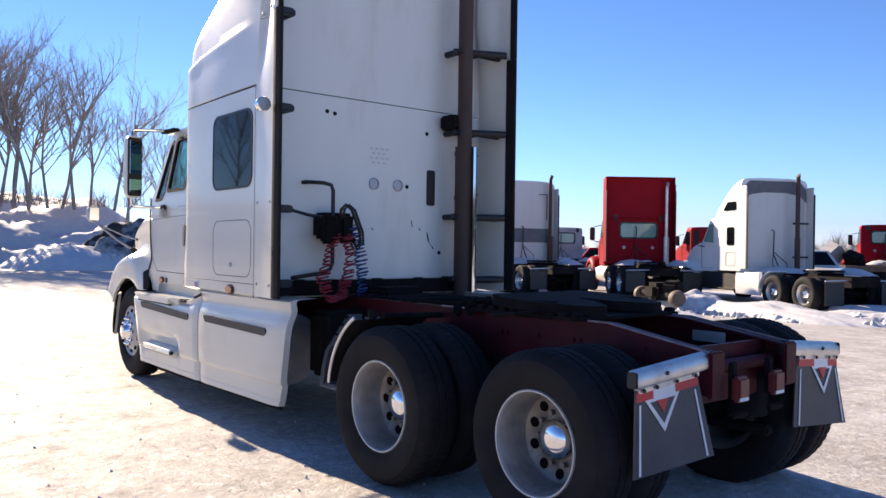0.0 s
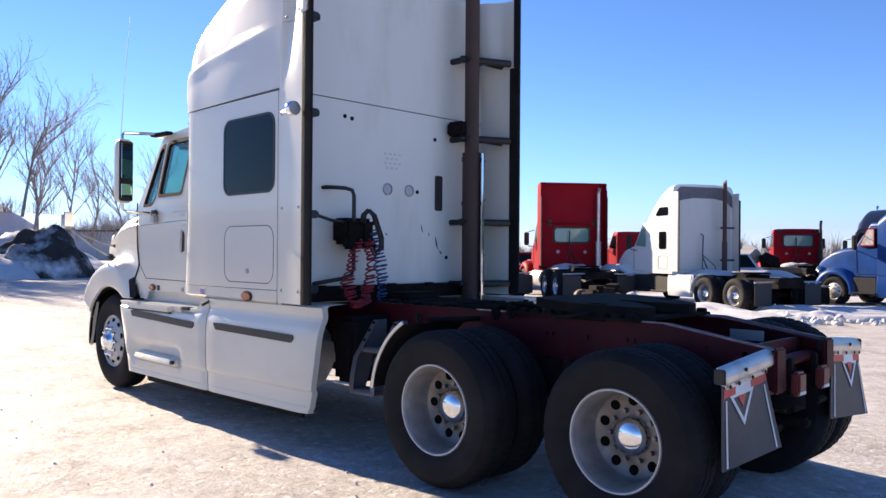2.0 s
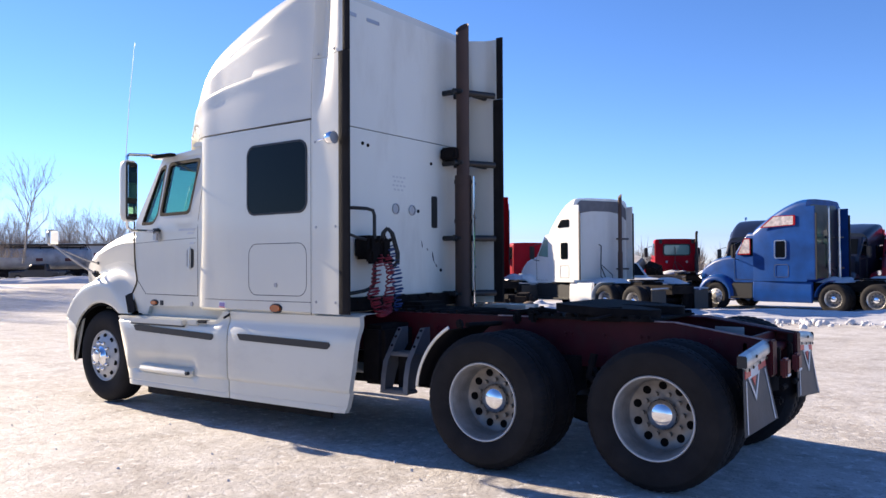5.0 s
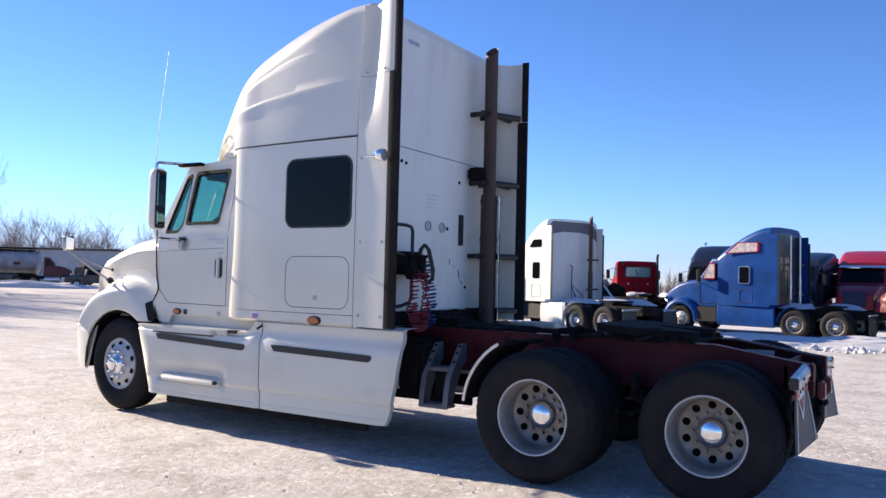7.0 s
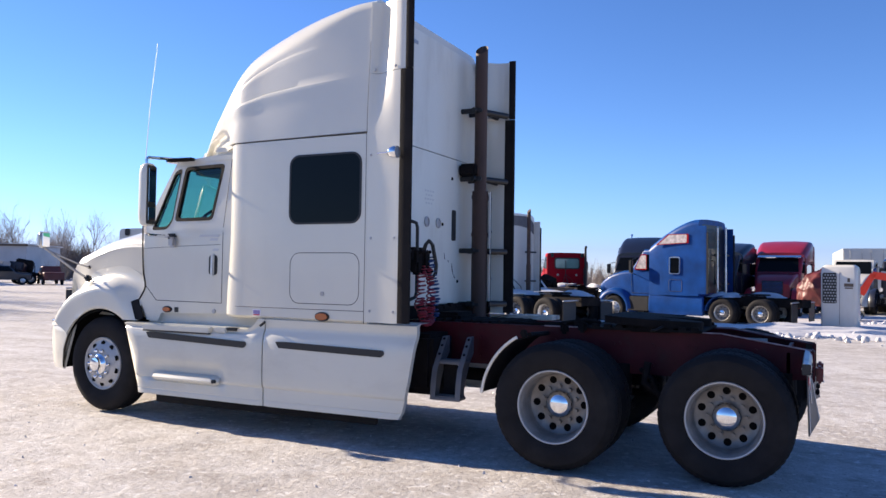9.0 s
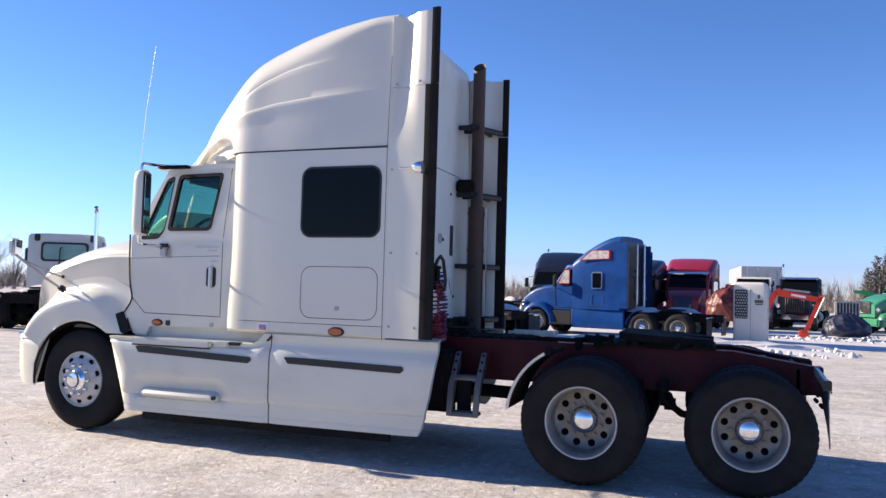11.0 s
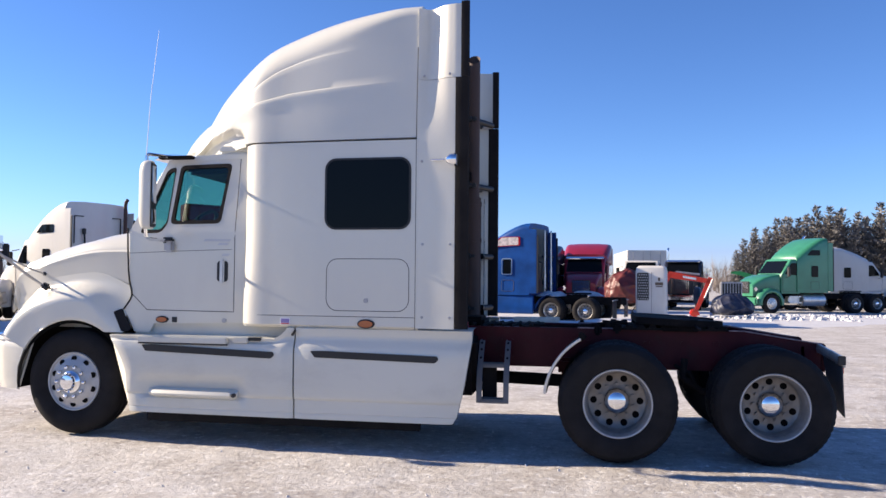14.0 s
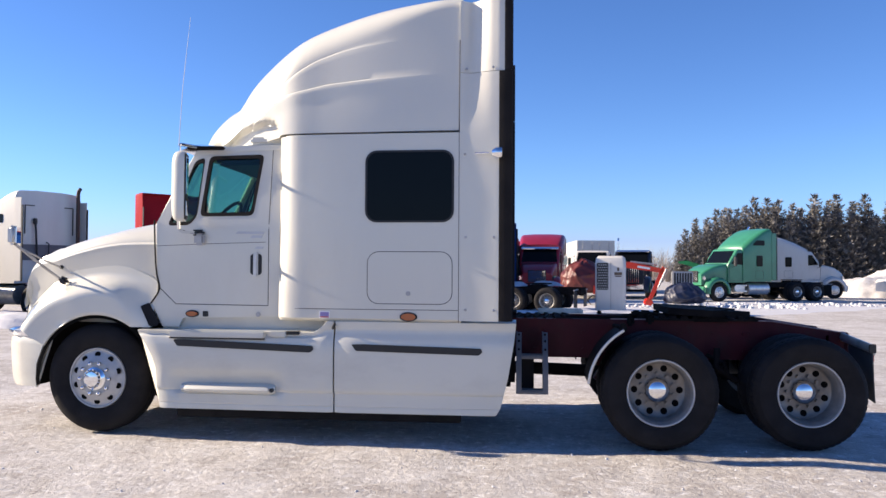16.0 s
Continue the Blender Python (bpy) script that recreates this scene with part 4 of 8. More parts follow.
def fender(s):
    rows = []
    for i in range(49):
        a = 42.2 + (150 - 42.2) * i / 48
        ca, sa = math.cos(radians(a)), math.sin(radians(a))
        r0 = 0.585 if a >= 54.3 else 0.475 / sa
        r1 = min(1.04, 0.532 / ca) if a < 85 else 1.04
        r1 = max(r1, r0 + 0.004)
        pts = []
        if a >= 54:
            pts += [Vector((HX + (r0 - 0.006) * ca, 0.045, HZ + (r0 - 0.006) * sa)), Vector((HX + (r0 - 0.006) * ca, 0.022, HZ + (r0 - 0.006) * sa))]
        else:
            pts += [Vector((HX + r0 * ca, 0.05, HZ + r0 * sa)), Vector((HX + r0 * ca, 0.03, HZ + r0 * sa))]
        for t in range(15):
            r = r0 + (r1 - r0) * t / 14
            x, z = HX + r * ca, HZ + r * sa
            pts.append(Vector((x, fender_y(x, z), z)))
        rows.append([Vector((p.x, p.y if s else far(p.y), p.z)) for p in pts])
    return thicken(loft(B(), rows, closed=False), 0.01)


HEADLIGHT = glass_material("headlight_lens", (0.8, 0.82, 0.85))
for s in (1, 0):
    f = tp("front_fender", fender(s), WHITE, sharp=60)
    yy = lambda y: y if s else far(y)
    lens = soften([(-5.83, 0.95), (-5.60, 1.09), (-5.68, 1.20), (-5.82, 1.12), (-5.90, 1.0)], 0.03)
    tp("headlight", plate(B(), lens, [], lambda x, z, d: (x, yy(fender_y(x, z) - 0.006 + d), z), 0.008, (steps(-5.88, -5.62, 8), ())), HEADLIGHT, label="clear headlight let into the fender")
    # dark wedge before the cab, and the recessed sill over the step
    wedge = soften([(-4.585, 1.165), (-4.515, 1.195), (-4.405, 1.015), (-4.42, 0.985), (-4.48, 0.985)], 0.012)
    tp("cowl_gap", plate(B(), wedge, [], lambda x, z, d: (x, yy(min(fender_y(x, z), 0.075) - 0.010 + d), z), 0.02), RUBBER)
    sill = [(-4.40, 0.90), (-2.80, 0.90), (-2.80, 1.09), (-4.40, 1.09)]
    tp("recessed_sill", plate(B(), sill, [], lambda x, z, d: (x, yy(side_y(min(x, -3.25), 1.0) + 0.045 + d), z), 0.03, (steps(-4.3, -2.9, 7), ())), SKIRT_WHITE)
    bm = lathe(B(), [(0.548, 0.05), (0.585, 0.054), (0.593, 0.075), (0.590, 0.60), (0.04, 0.62)], (HX, 0.0, HZ), (0, 1, 0), 48)
    for v in list(bm.verts):
        if v.co.z < 0.40:
            bm.verts.remove(v)
    if not s:
        for v in bm.verts:
            v.co.y = far(v.co.y)
    tp("wheel_well", bm, HOLE)
# hood line
tp("hood_gap", tube(B(), [(x, 0.072 + 0.11 * max(0.0, z - 1.9) / 0.7, z) for x, z in ((-4.478, 1.95), (-4.468, 1.75), (-4.457, 1.55), (-4.445, 1.45), (-4.421, 1.36), (-4.419, 1.32), (-4.435, 1.28), (-4.498, 1.19))], 0.008, 6), RUBBER)
bm = B()
secs = []


def arch_x(z):
    return HX - math.sqrt(max(0.01, 0.60 ** 2 - (z - HZ) ** 2))


for k, (x, y) in enumerate(((None, 0.09), (None, 0.06), (-5.74, 0.085), (-5.87, 0.15), (-5.97, 0.27), (-6.05, 0.5), (-6.09, YC), (-6.05, far(0.5)), (-5.97, far(0.27)), (-5.87, far(0.15)), (-5.74, far(0.085)), (None, far(0.06)), (None, far(0.09)))):
    out = []
    for d, z in ((0.03, 0.915), (0.005, 0.90), (-0.008, 0.80), (0.0, 0.62), (0.012, 0.48), (0.03, 0.41), (0.10, 0.405), (0.12, 0.915)):
        ax = arch_x(z) if x is None else x
        d = min(d, 0.015) if x is None else d
        v = (Vector((-5.2, YC)) - Vector((ax, y))).normalized()
        out.append(Vector((ax + (v.x * d if x is not None else 0), y + v.y * d, z)))
    secs.append(out)
tp("bumper", loft(bm, secs), SKIRT_WHITE, sharp=60)
bm = B()
secs = []
for (x, y) in ((-5.43, 0.062), (-5.64, 0.060), (-5.82, 0.10), (-5.96, 0.21), (-6.06, 0.45), (-6.11, YC), (-6.06, far(0.45)), (-5.96, far(0.21)), (-5.82, far(0.10)), (-5.64, far(0.060)), (-5.43, far(0.062))):
    secs.append([Vector((x, y, 0.925)), Vector((x - 0.008, y, 0.90)), Vector((x, y, 0.875)), Vector((x * 0.99 - 0.05, y + (0.05 if y < YC else -0.05), 0.90))])
tp("bumper_trim", loft(bm, secs), CHROME, sharp=60)
bm = B()
box(bm, (-5.97, YC, 1.12), (0.05, 1.0, 0.42), 0.03)
grille = tp("grille", bm, BLACK)
for i in range(6):
    bm = B()
    box(bm, (-6.0, YC, 0.96 + 0.065 * i), (0.02, 0.96, 0.018), 0.005)
    tp("grille_bar", bm, CHROME, grille)

# ---- mirrors and aerials ----
for s in (1, 0):
    yy = lambda y: y if s else far(y)
    ang = 15 if s else -15
    bm = B()
    secs = []
    for z, k in ((-0.305, 0.55), (-0.298, 0.72), (-0.28, 0.86), (-0.25, 0.95), (-0.2, 1.0), (0.2, 1.0), (0.25, 0.95), (0.28, 0.86), (0.298, 0.72), (0.305, 0.55)):
        ring = [(0.058, q * 0.080 * k) for q in (-1, 1)] + [(0.058 - 0.115 * k * math.sin(radians(a)) ** 0.75, 0.083 * k * math.cos(radians(a))) for a in range(6, 180, 12)]
        secs.append([Vector((-4.10 + u * math.cos(radians(ang)) - v * math.sin(radians(ang)), yy(-0.265) + u * math.sin(radians(ang)) + v * math.cos(radians(ang)), 2.225 + z)) for u, v in ring])
    loft(bm, secs)
    m = tp("mirror_housing", bm, WHITE, label="tall white door mirror")
    bm = B()
    box(bm, (-4.043, yy(-0.243), 2.225), (0.020, 0.158, 0.575), 0.03, (0, 0, ang), 3)
    tp("mirror_frame", bm, BLACK, m)
    for z, h in ((2.32, 0.33), (2.035, 0.13)):
        bm = B()
        box(bm, (-4.0325, yy(-0.240), z), (0.004, 0.125, h), 0.01, (0, 0, ang))
        tp("mirror_glass", bm, MIRROR, m)
    tp("mirror_arm", tube(B(), [(-4.10, yy(-0.26), 2.50), (-4.10, yy(-0.26), 2.575), (-4.095, yy(-0.24), 2.595), (-4.07, yy(0.10), 2.62), (-4.05, yy(0.22), 2.63)], 0.015, 8), CHROME if s else BLACK, m)
    tp("mirror_arm", tube(B(), [(-4.10, yy(-0.26), 1.95), (-4.10, yy(-0.25), 1.86), (-4.09, yy(-0.21), 1.835), (-4.06, yy(0.02), 1.83), (-4.05, yy(0.09), 1.84)], 0.015, 8), CHROME if s else BLACK, m)
    bm = B()
    box(bm, (-4.05, yy(0.045), 1.835), (0.12, 0.06, 0.055), 0.02)
    tp("arm_clamp", bm, BLACK, m)
    bm = B()
    box(bm, (-4.0, yy(0.09), 2.61), (0.34, 0.08, 0.03), 0.01)
    tp("arm_bracket", bm, BLACK_METAL, m)
    bm = B()
    box(bm, (-4.03, yy(0.035), 1.775), (0.10, 0.05, 0.11), 0.03)
    tp("mirror_foot", bm, STEEL, m)
    bm = B()
    box(bm, (-5.69, yy(-0.15), 1.80), (0.07, 0.14, 0.175), 0.025, (0, 0, 14 if s else -14), 3)
    m = tp("hood_mirror", bm, ALU, label="chrome hood mirror on slanted stalk")
    bm = B()
    tube(bm, [(-5.68, yy(-0.14), 1.72), (-5.52, yy(0.08), 1.50), (-5.46, yy(0.22), 1.40)], 0.013, 8)
    tp("mirror_stalk", bm, STEEL, m)
    tp("mirror_stalk", tube(B(), [(-5.66, yy(-0.11), 1.69), (-5.52, yy(0.16), 1.55), (-5.50, yy(0.30), 1.51)], 0.009, 8), STEEL, m)
    bm = B()
    box(bm, (-5.652, yy(-0.142), 1.80), (0.008, 0.11, 0.145), 0.02, (0, 0, 14 if s else -14))
    tp("mirror_glass", bm, MIRROR, m)
    bm = B()
    box(bm, (-5.44, yy(0.235), 1.39), (0.10, 0.08, 0.065), 0.025, (0, 20, 0))
    tp("stalk_foot", bm, BLACK, m)
    tp("stalk_foot", box(B(), (-5.50, yy(0.31), 1.515), (0.05, 0.06, 0.035), 0.012), BLACK, m)
tp("aerial", tube(B(), [(-4.10, -0.27, 2.58), (-4.08, -0.25, 3.1), (-4.03, -0.22, 3.72)], 0.0035, 6, True, 0.5), STEEL, label="thin whip aerial")

# ---- side skirts ----
SKIRT = [(0.06, 1.075), (-0.095, 1.068), (-0.122, 1.055), (-0.120, 1.03), (-0.112, 1.0), (-0.111, 0.975), (-0.118, 0.945), (-0.132, 0.915), (-0.141, 0.88), (-0.147, 0.83),
         (-0.148, 0.72), (-0.147, 0.64), (-0.147, 0.60), (-0.146, 0.56), (-0.145, 0.52), (-0.142, 0.48), (-0.140, 0.455), (-0.134, 0.442), (-0.123, 0.432), (-0.122, 0.40), (-0.124, 0.326), (-0.118, 0.318),
         (-0.121, 0.310), (-0.118, 0.268), (-0.06, 0.262)]


def skirt_panel(s, x_front, x_rear, n, swell=0.0):
    """x_front(z), x_rear(z): the ends of the panel at each height."""
    bm = B()
    secs = []
    for i in range(n + 1):
        t = i / n
        out = []
        for y, z in SKIRT:
            x = x_front(z) + (x_rear(z) - x_front(z)) * t
            edge = 0.018 * (1 - smooth01(min(t, 1 - t) * n / 0.7)) if n > 1 else 0
            pull = 0.027 * max(0.0, -x - 2.75)
            pull += 0.05 * smooth01((x + 4.28) / 0.12) * smooth01((-3.16 - x) / 0.12) * smooth01((0.63 - z) / 0.10) * smooth01((z - 0.40) / 0.06)
            if z > 0.90:
                z = 0.90 + (z - 0.90) * (1 - 0.64 * smooth01((-2.80 - x) / 0.12))
            out.append(Vector((x, y + edge + pull + swell * math.sin(math.pi * t) * (1 if z < 0.7 else 0), z)))
        inner = [Vector((p.x, p.y + 0.05, p.z)) for p in reversed(out)]
        secs.append([Vector((p.x, p.y if s else far(p.y), p.z)) for p in out + inner])
    return loft(bm, secs)


def front_edge(z):
    return interp(z, [(0.26, -4.34), (0.45, -4.36), (0.62, -4.37), (0.78, -4.43), (0.90, -4.52), (0.97, -4.55), (1.08, -4.56)])


def rear_edge(z):
    return interp(z, [(0.26, -1.345), (0.33, -1.30), (0.6, -1.235), (0.9, -1.185), (1.04, -1.17)])


for s in (1, 0):
    a = tp("front_skirt", skirt_panel(s, front_edge, lambda z: -2.752, 30), SKIRT_WHITE, sharp=32, label="white fuel tank skirt with step")
    b = tp("rear_skirt", skirt_panel(s, lambda z: -2.738, rear_edge, 16), SKIRT_WHITE, sharp=32, label="white rear side skirt")
    yy = lambda y: y if s else far(y)

    def slot(x0, z0, x1, z1):
        pts = soften([(x0 - 0.01, z0 + 0.025), (x0 + 0.03, z0 - 0.03), (x1 - 0.02, z1 - 0.028), (x1 + 0.012, z1 + 0.0), (x1, z1 + 0.03), (x0 + 0.1, z0 + 0.028)], 0.012)
        return plate(B(), pts, [], lambda x, z, d: (x, yy(-0.156 + 0.027 * max(0.0, -x - 2.75) + d), z), 0.02, (steps(-4.1, -3.0, 8), ()))

    tp("step_slot", slot(-4.19, 0.855, -2.93, 0.815), BLACK, a, "black grip strip")
    tp("trim_slot", slot(-2.575, 0.838, -1.465, 0.812), BLACK, b, "black grip strip")
    bm = B()
    box(bm, (-3.795, yy(-0.07), 0.930), (0.87, 0.15, 0.052), 0.008, (0, 0, -1.5 if s else 1.5))
    for k in range(3):
        box(bm, (-3.795, yy(-0.03 - 0.03 * k), 0.958), (0.84, 0.008, 0.008), 0.002, (0, 0, -1.5 if s else 1.5))
    up = tp("upper_step", bm, SKIRT_WHITE, a, "white upper step with ribbed tread")
    tp("step_shadow_gap", box(B(), (-3.795, yy(-0.127), 0.897), (0.87, 0.03, 0.012), 0.003, (0, 0, -1.5 if s else 1.5)), BLACK, up)
    tp("step_stop", box(B(), (-3.245, yy(-0.085), 0.938), (0.15, 0.10, 0.05), 0.012), SKIRT_WHITE, a)
    tp("latch_hole", box(B(), (-3.115, yy(-0.095), 0.950), (0.13, 0.07, 0.03), 0.01), BLACK, a)
    bm = B()
    prof = [(-0.10, 0.50), (-0.165, 0.475), (-0.175, 0.45), (-0.165, 0.43), (-0.10, 0.40)]
    secs = [[Vector((x, yy(y + (0.05 if e else 0) + 0.027 * max(0.0, -x - 2.75)), z)) for y, z in prof] for x, e in ((-4.14, 1), (-4.06, 0), (-3.32, 0), (-3.27, 1))]
    loft(bm, secs)
    tp("lower_step", bm, SKIRT_WHITE, a)
    bm = B()
    cyl(bm, (-3.285, yy(-0.14), 0.455), (-3.285, yy(-0.17), 0.455), 0.018, n=10)
    tp("step_plug", bm, BLACK, a)
    # added black strip that paints the shadow band below the skirt
    bm = B()
    box(bm, (-2.95, yy(0.10), 0.215), (2.6, 0.03, 0.11), 0.01)
    tp("skirt_shade_strip", bm, RUBBER, a, "dark strip standing in for shade under the skirt")
    bm = B()
    cyl(bm, (-2.745, yy(-0.10), 1.03), (-2.745, yy(-0.165), 1.0), 0.012, n=8)
    tp("skirt_latch", bm, BLACK, b)
    bm = B()
    cyl(bm, (-4.0, yy(0.34), 0.60), (-1.95, yy(0.34), 0.60), 0.30, n=24)
    tp("fuel_tank", bm, ALU)

# ---- frame ----
RX0, RX1 = -5.2, 1.80
for y in (0.60, far(0.60)):
    bm = B()
    sgn = 1 if y < YC else -1
    prof = [(0, 0), (0.09 * sgn, 0), (0.09 * sgn, 0.012), (0.012 * sgn, 0.012), (0.012 * sgn, -0.012), (0.09 * sgn, -0.012), (0.09 * sgn, 0), (0, 0)]
    secs = []
    for x in (RX0, -1.2, 1.15, 1.5, RX1):
        top = interp(x, [(-1.2, 1.06), (1.15, 1.055), (1.5, 1.0), (1.80, 0.955)])
        bot = interp(x, [(-1.2, 0.70), (1.15, 0.70), (1.80, 0.74)])
        secs.append([Vector((x, y + dy * sgn, z)) for dy, z in ((0, bot), (0, top), (0.09, top), (0.09, top - 0.012), (0.012, top - 0.012), (0.012, bot + 0.012), (0.09, bot + 0.012), (0.09, bot))])
    rail = tp("frame_rail", loft(bm, secs), MAROON, sharp=20, label="maroon steel frame rail")
    # thin pale tube added as the flange's sunlit line
    tp("rail_edge", tube(B(), [(-0.3, y, 1.062), (1.15, y, 1.058), (1.5, y, 1.003), (1.8, y, 0.958)], 0.006, 6), SUNLIT_EDGE, rail, "pale line for the sunlit upper edge")
    for x in (-1.0, -0.9, -0.55, -0.2, 0.3, 0.35, 0.62, 0.9, 0.95, 1.4):
        for z in (0.78, 0.94):
            tp("rail_bolt", cyl(B(), (x, y - 0.012 * sgn, z), (x, y + 0.002 * sgn, z), 0.016, n=6), MAROON, rail)
for x in (-3.6, -2.2, -0.75, 0.62):
    bm = B()
    box(bm, (x, YC, 0.88), (0.10, 0.80, 0.26), 0.015)
    tp("crossmember", bm, MAROON)
# rear end plate with recovery holes and tail lamps
bm = plate(B(), soften([(0.60, 0.69), (0.60, 0.955), (0.72, 0.965), (far(0.72), 0.965), (far(0.60), 0.955), (far(0.60), 0.69), (far(0.75), 0.66), (0.75, 0.66)], 0.02),
           [[(0.70 + 0.035 * math.cos(radians(a)), 0.86 + 0.05 * math.sin(radians(a))) for a in range(0, 360, 20)],
            [(far(0.70) + 0.035 * math.cos(radians(a)), 0.86 + 0.05 * math.sin(radians(a))) for a in range(0, 360, 20)]],
           lambda u, v, d: (1.62 + d, u, v), 0.025)
tp("rear_crossmember", bm, MAROON, label="maroon rear crossmember with round holes")
for y in (0.80, 1.17):
    bm = B()
    box(bm, (1.845, y, 0.765), (0.05, 0.11, 0.13), 0.014)
    lamp = tp("tail_lamp", bm, RED_LENS, label="square red tail lamp")
    bm = B()
    box(bm, (1.872, y - 0.01, 0.717), (0.006, 0.085, 0.018), 0.003)
    tp("lamp_strip", bm, TAPE_WHITE, lamp)
for y in (0.80, 1.17):
    bm = B()
    box(bm, (1.80, y, 0.80), (0.03, 0.05, 0.20), 0.008)
    box(bm, (1.83, y + 0.02, 0.63), (0.03, 0.14, 0.035), 0.008)
    tp("lamp_bracket", bm, BLACK_METAL)
for y in (0.60, far(0.60)):
    bm = B()
    box(bm, (1.80, y + (0.04 if y < YC else -0.04), 0.845), (0.03, 0.13, 0.24), 0.01)
    tp("rail_end_plate", bm, MAROON)
bm = B()
cyl(bm, (1.70, 0.62, 0.86), (1.70, far(0.62), 0.86), 0.035, n=14)
tp("tail_tube", bm, MAROON)
tp("rail_plate", plate(B(), rounded(1.22, 1.44, 0.92, 0.985, 0.006), [], lambda u, v, d: (u, far(0.605) - 0.09 - d, v), 0.006), STEEL)
# deck plate and grated step behind the cab
bm = B()
box(bm, (-1.15, YC, 1.035), (0.72, 0.82, 0.03), 0.008)
box(bm, (-0.72, YC, 1.04), (0.18, 0.82, 0.05), 0.01)
tp("deck_plate", bm, BLACK_METAL)
for i in range(9):
    tp("air_pipe", tube(B(), [(-1.45 + 0.09 * i, 0.64, 1.060 + 0.008 * (i % 3)), (-1.40 + 0.09 * i, 1.1, 1.072), (-1.42 + 0.09 * i, 1.4, 1.06)], 0.016, 6), BLACK_METAL)
tp("valve_block", box(B(), (-1.3, 0.95, 1.09), (0.25, 0.4, 0.10), 0.03), BLACK_METAL)
grip = tp("grip_step", box(B(), (-0.72, 1.52, 1.066), (0.46, 0.25, 0.006), 0.001), ALU, label="aluminium grip tread plate")
for i in range(9):
    tp("tread_bar", box(B(), (-0.92 + 0.05 * i, 1.52, 1.085), (0.012, 0.22, 0.034), 0.003), ALU, grip)
for y in (1.40, 1.64):
    tp("edge_bar", box(B(), (-0.72, y, 1.085), (0.46, 0.014, 0.04), 0.003), ALU, grip)

# fifth wheel coupling
bm = B()
outline = soften([(0.22, 0.58), (0.36, 0.50), (0.70, 0.50), (0.98, 0.66), (1.0, 0.80), (0.76, 0.965), (0.62, 0.99), (0.58, YC), (0.62, far(0.99)), (0.76, far(0.965)), (1.0, far(0.80)), (0.98, far(0.66)), (0.70, far(0.50)), (0.36, far(0.50)), (0.22, far(0.58))], 0.05)


def tilt(u, v, d):
    return (u, v, 1.115 - 0.05 * (u - 0.2) + d)


plate(bm, outline, [], tilt, 0.06)
fifth = tp("fifth_wheel", bm, BLACK_METAL, label="black greasy fifth wheel coupling plate")
for y in (0.60, far(0.60)):
    bm = B()
    box(bm, (0.60, y, 1.10), (0.34, 0.10, 0.11), 0.02)
    cyl(bm, (0.60, y - 0.08, 1.11), (0.60, y + 0.08, 1.11), 0.04, n=14)
    tp("pivot_bracket", bm, BLACK_METAL, fifth)
bm = B()
box(bm, (0.52, YC, 1.065), (0.98, 0.98, 0.02), 0.004)
for i in range(10):
    for y in (0.56, far(0.56)):
        box(bm, (0.06 + 0.10 * i, y, 1.085), (0.06, 0.05, 0.03), 0.006)
tp("slide_plate", bm, BLACK_METAL, fifth)
bm = B()
tube(bm, [(0.72, 0.5, 1.10), (0.72, 0.2, 1.09), (0.70, 0.12, 1.09)], 0.010, 8)
tp("release_handle", bm, BLACK_METAL, fifth)
bm = B()
for i, (x, y, z) in enumerate(((0.05, 0.55, 1.12), (0.02, 0.75, 1.15), (-0.05, 0.9, 1.13), (-0.12, 0.6, 1.10), (-0.02, 0.65, 1.14))):
    box(bm, (x, y, z - 0.055), (0.07, 0.07, 0.09), 0.02, (0, 0, 20 * i))
tube(bm, [(-0.75, 0.75, 1.07), (-0.5, 0.70, 1.06), (-0.2, 0.66, 1.08), (0.05, 0.66, 1.12), (0.15, 0.75, 1.10)], 0.016, 8)
tube(bm, [(-0.75, 0.85, 1.07), (-0.45, 0.78, 1.05), (-0.15, 0.76, 1.08), (0.1, 0.8, 1.08)], 0.014, 8)
tp("air_valve", bm, BLACK_METAL)

# axles and suspension
AX = ((0.025, -0.172), (1.248, -0.10))
for x, hub in AX:
    bm = B()
    cyl(bm, (x, 0.15, 0.50), (x, far(0.15), 0.50), 0.075, n=16)
    lathe(bm, [(0.06, -0.20), (0.17, -0.10), (0.20, 0), (0.17, 0.10), (0.06, 0.20)], (x, YC, 0.51), (1, 0, 0), 20)
    tp("drive_axle", bm, BLACK_METAL)
    for y in (0.64, far(0.64)):
        bm = B()
        cyl(bm, (x + 0.30, y, 0.52), (x + 0.30, y, 0.78), 0.12, n=20)
        box(bm, (x + 0.05, y, 0.44), (0.8, 0.08, 0.06), 0.015)
        box(bm, (x - 0.33, y, 0.60), (0.10, 0.06, 0.36), 0.02)
        tp("air_spring", bm, BLACK_METAL)
bm = B()
tube(bm, [(0.62, 0.42, 0.82), (0.60, 0.38, 0.66), (0.75, 0.38, 0.55), (0.9, 0.4, 0.52)], 0.03, 8)
tube(bm, [(0.55, 0.5, 0.75), (0.66, 0.36, 0.70), (0.70, 0.36, 0.60)], 0.018, 8)
box(bm, (0.64, 0.50, 0.62), (0.12, 0.14, 0.12), 0.03)
tp("torque_arm", bm, BLACK_METAL)
bm = B()
cyl(bm, (-0.42, 0.50, 0.60), (-0.30, 0.50, 0.52), 0.09, n=18)
box(bm, (-0.40, 0.48, 0.72), (0.14, 0.10, 0.16), 0.03)
tp("brake_chamber", bm, MAROON)
bm = B()
cyl(bm, (HX, 0.3, 0.45), (HX, far(0.3), 0.45), 0.06, n=12)
tp("steer_axle", bm, BLACK_METAL)
bm = B()
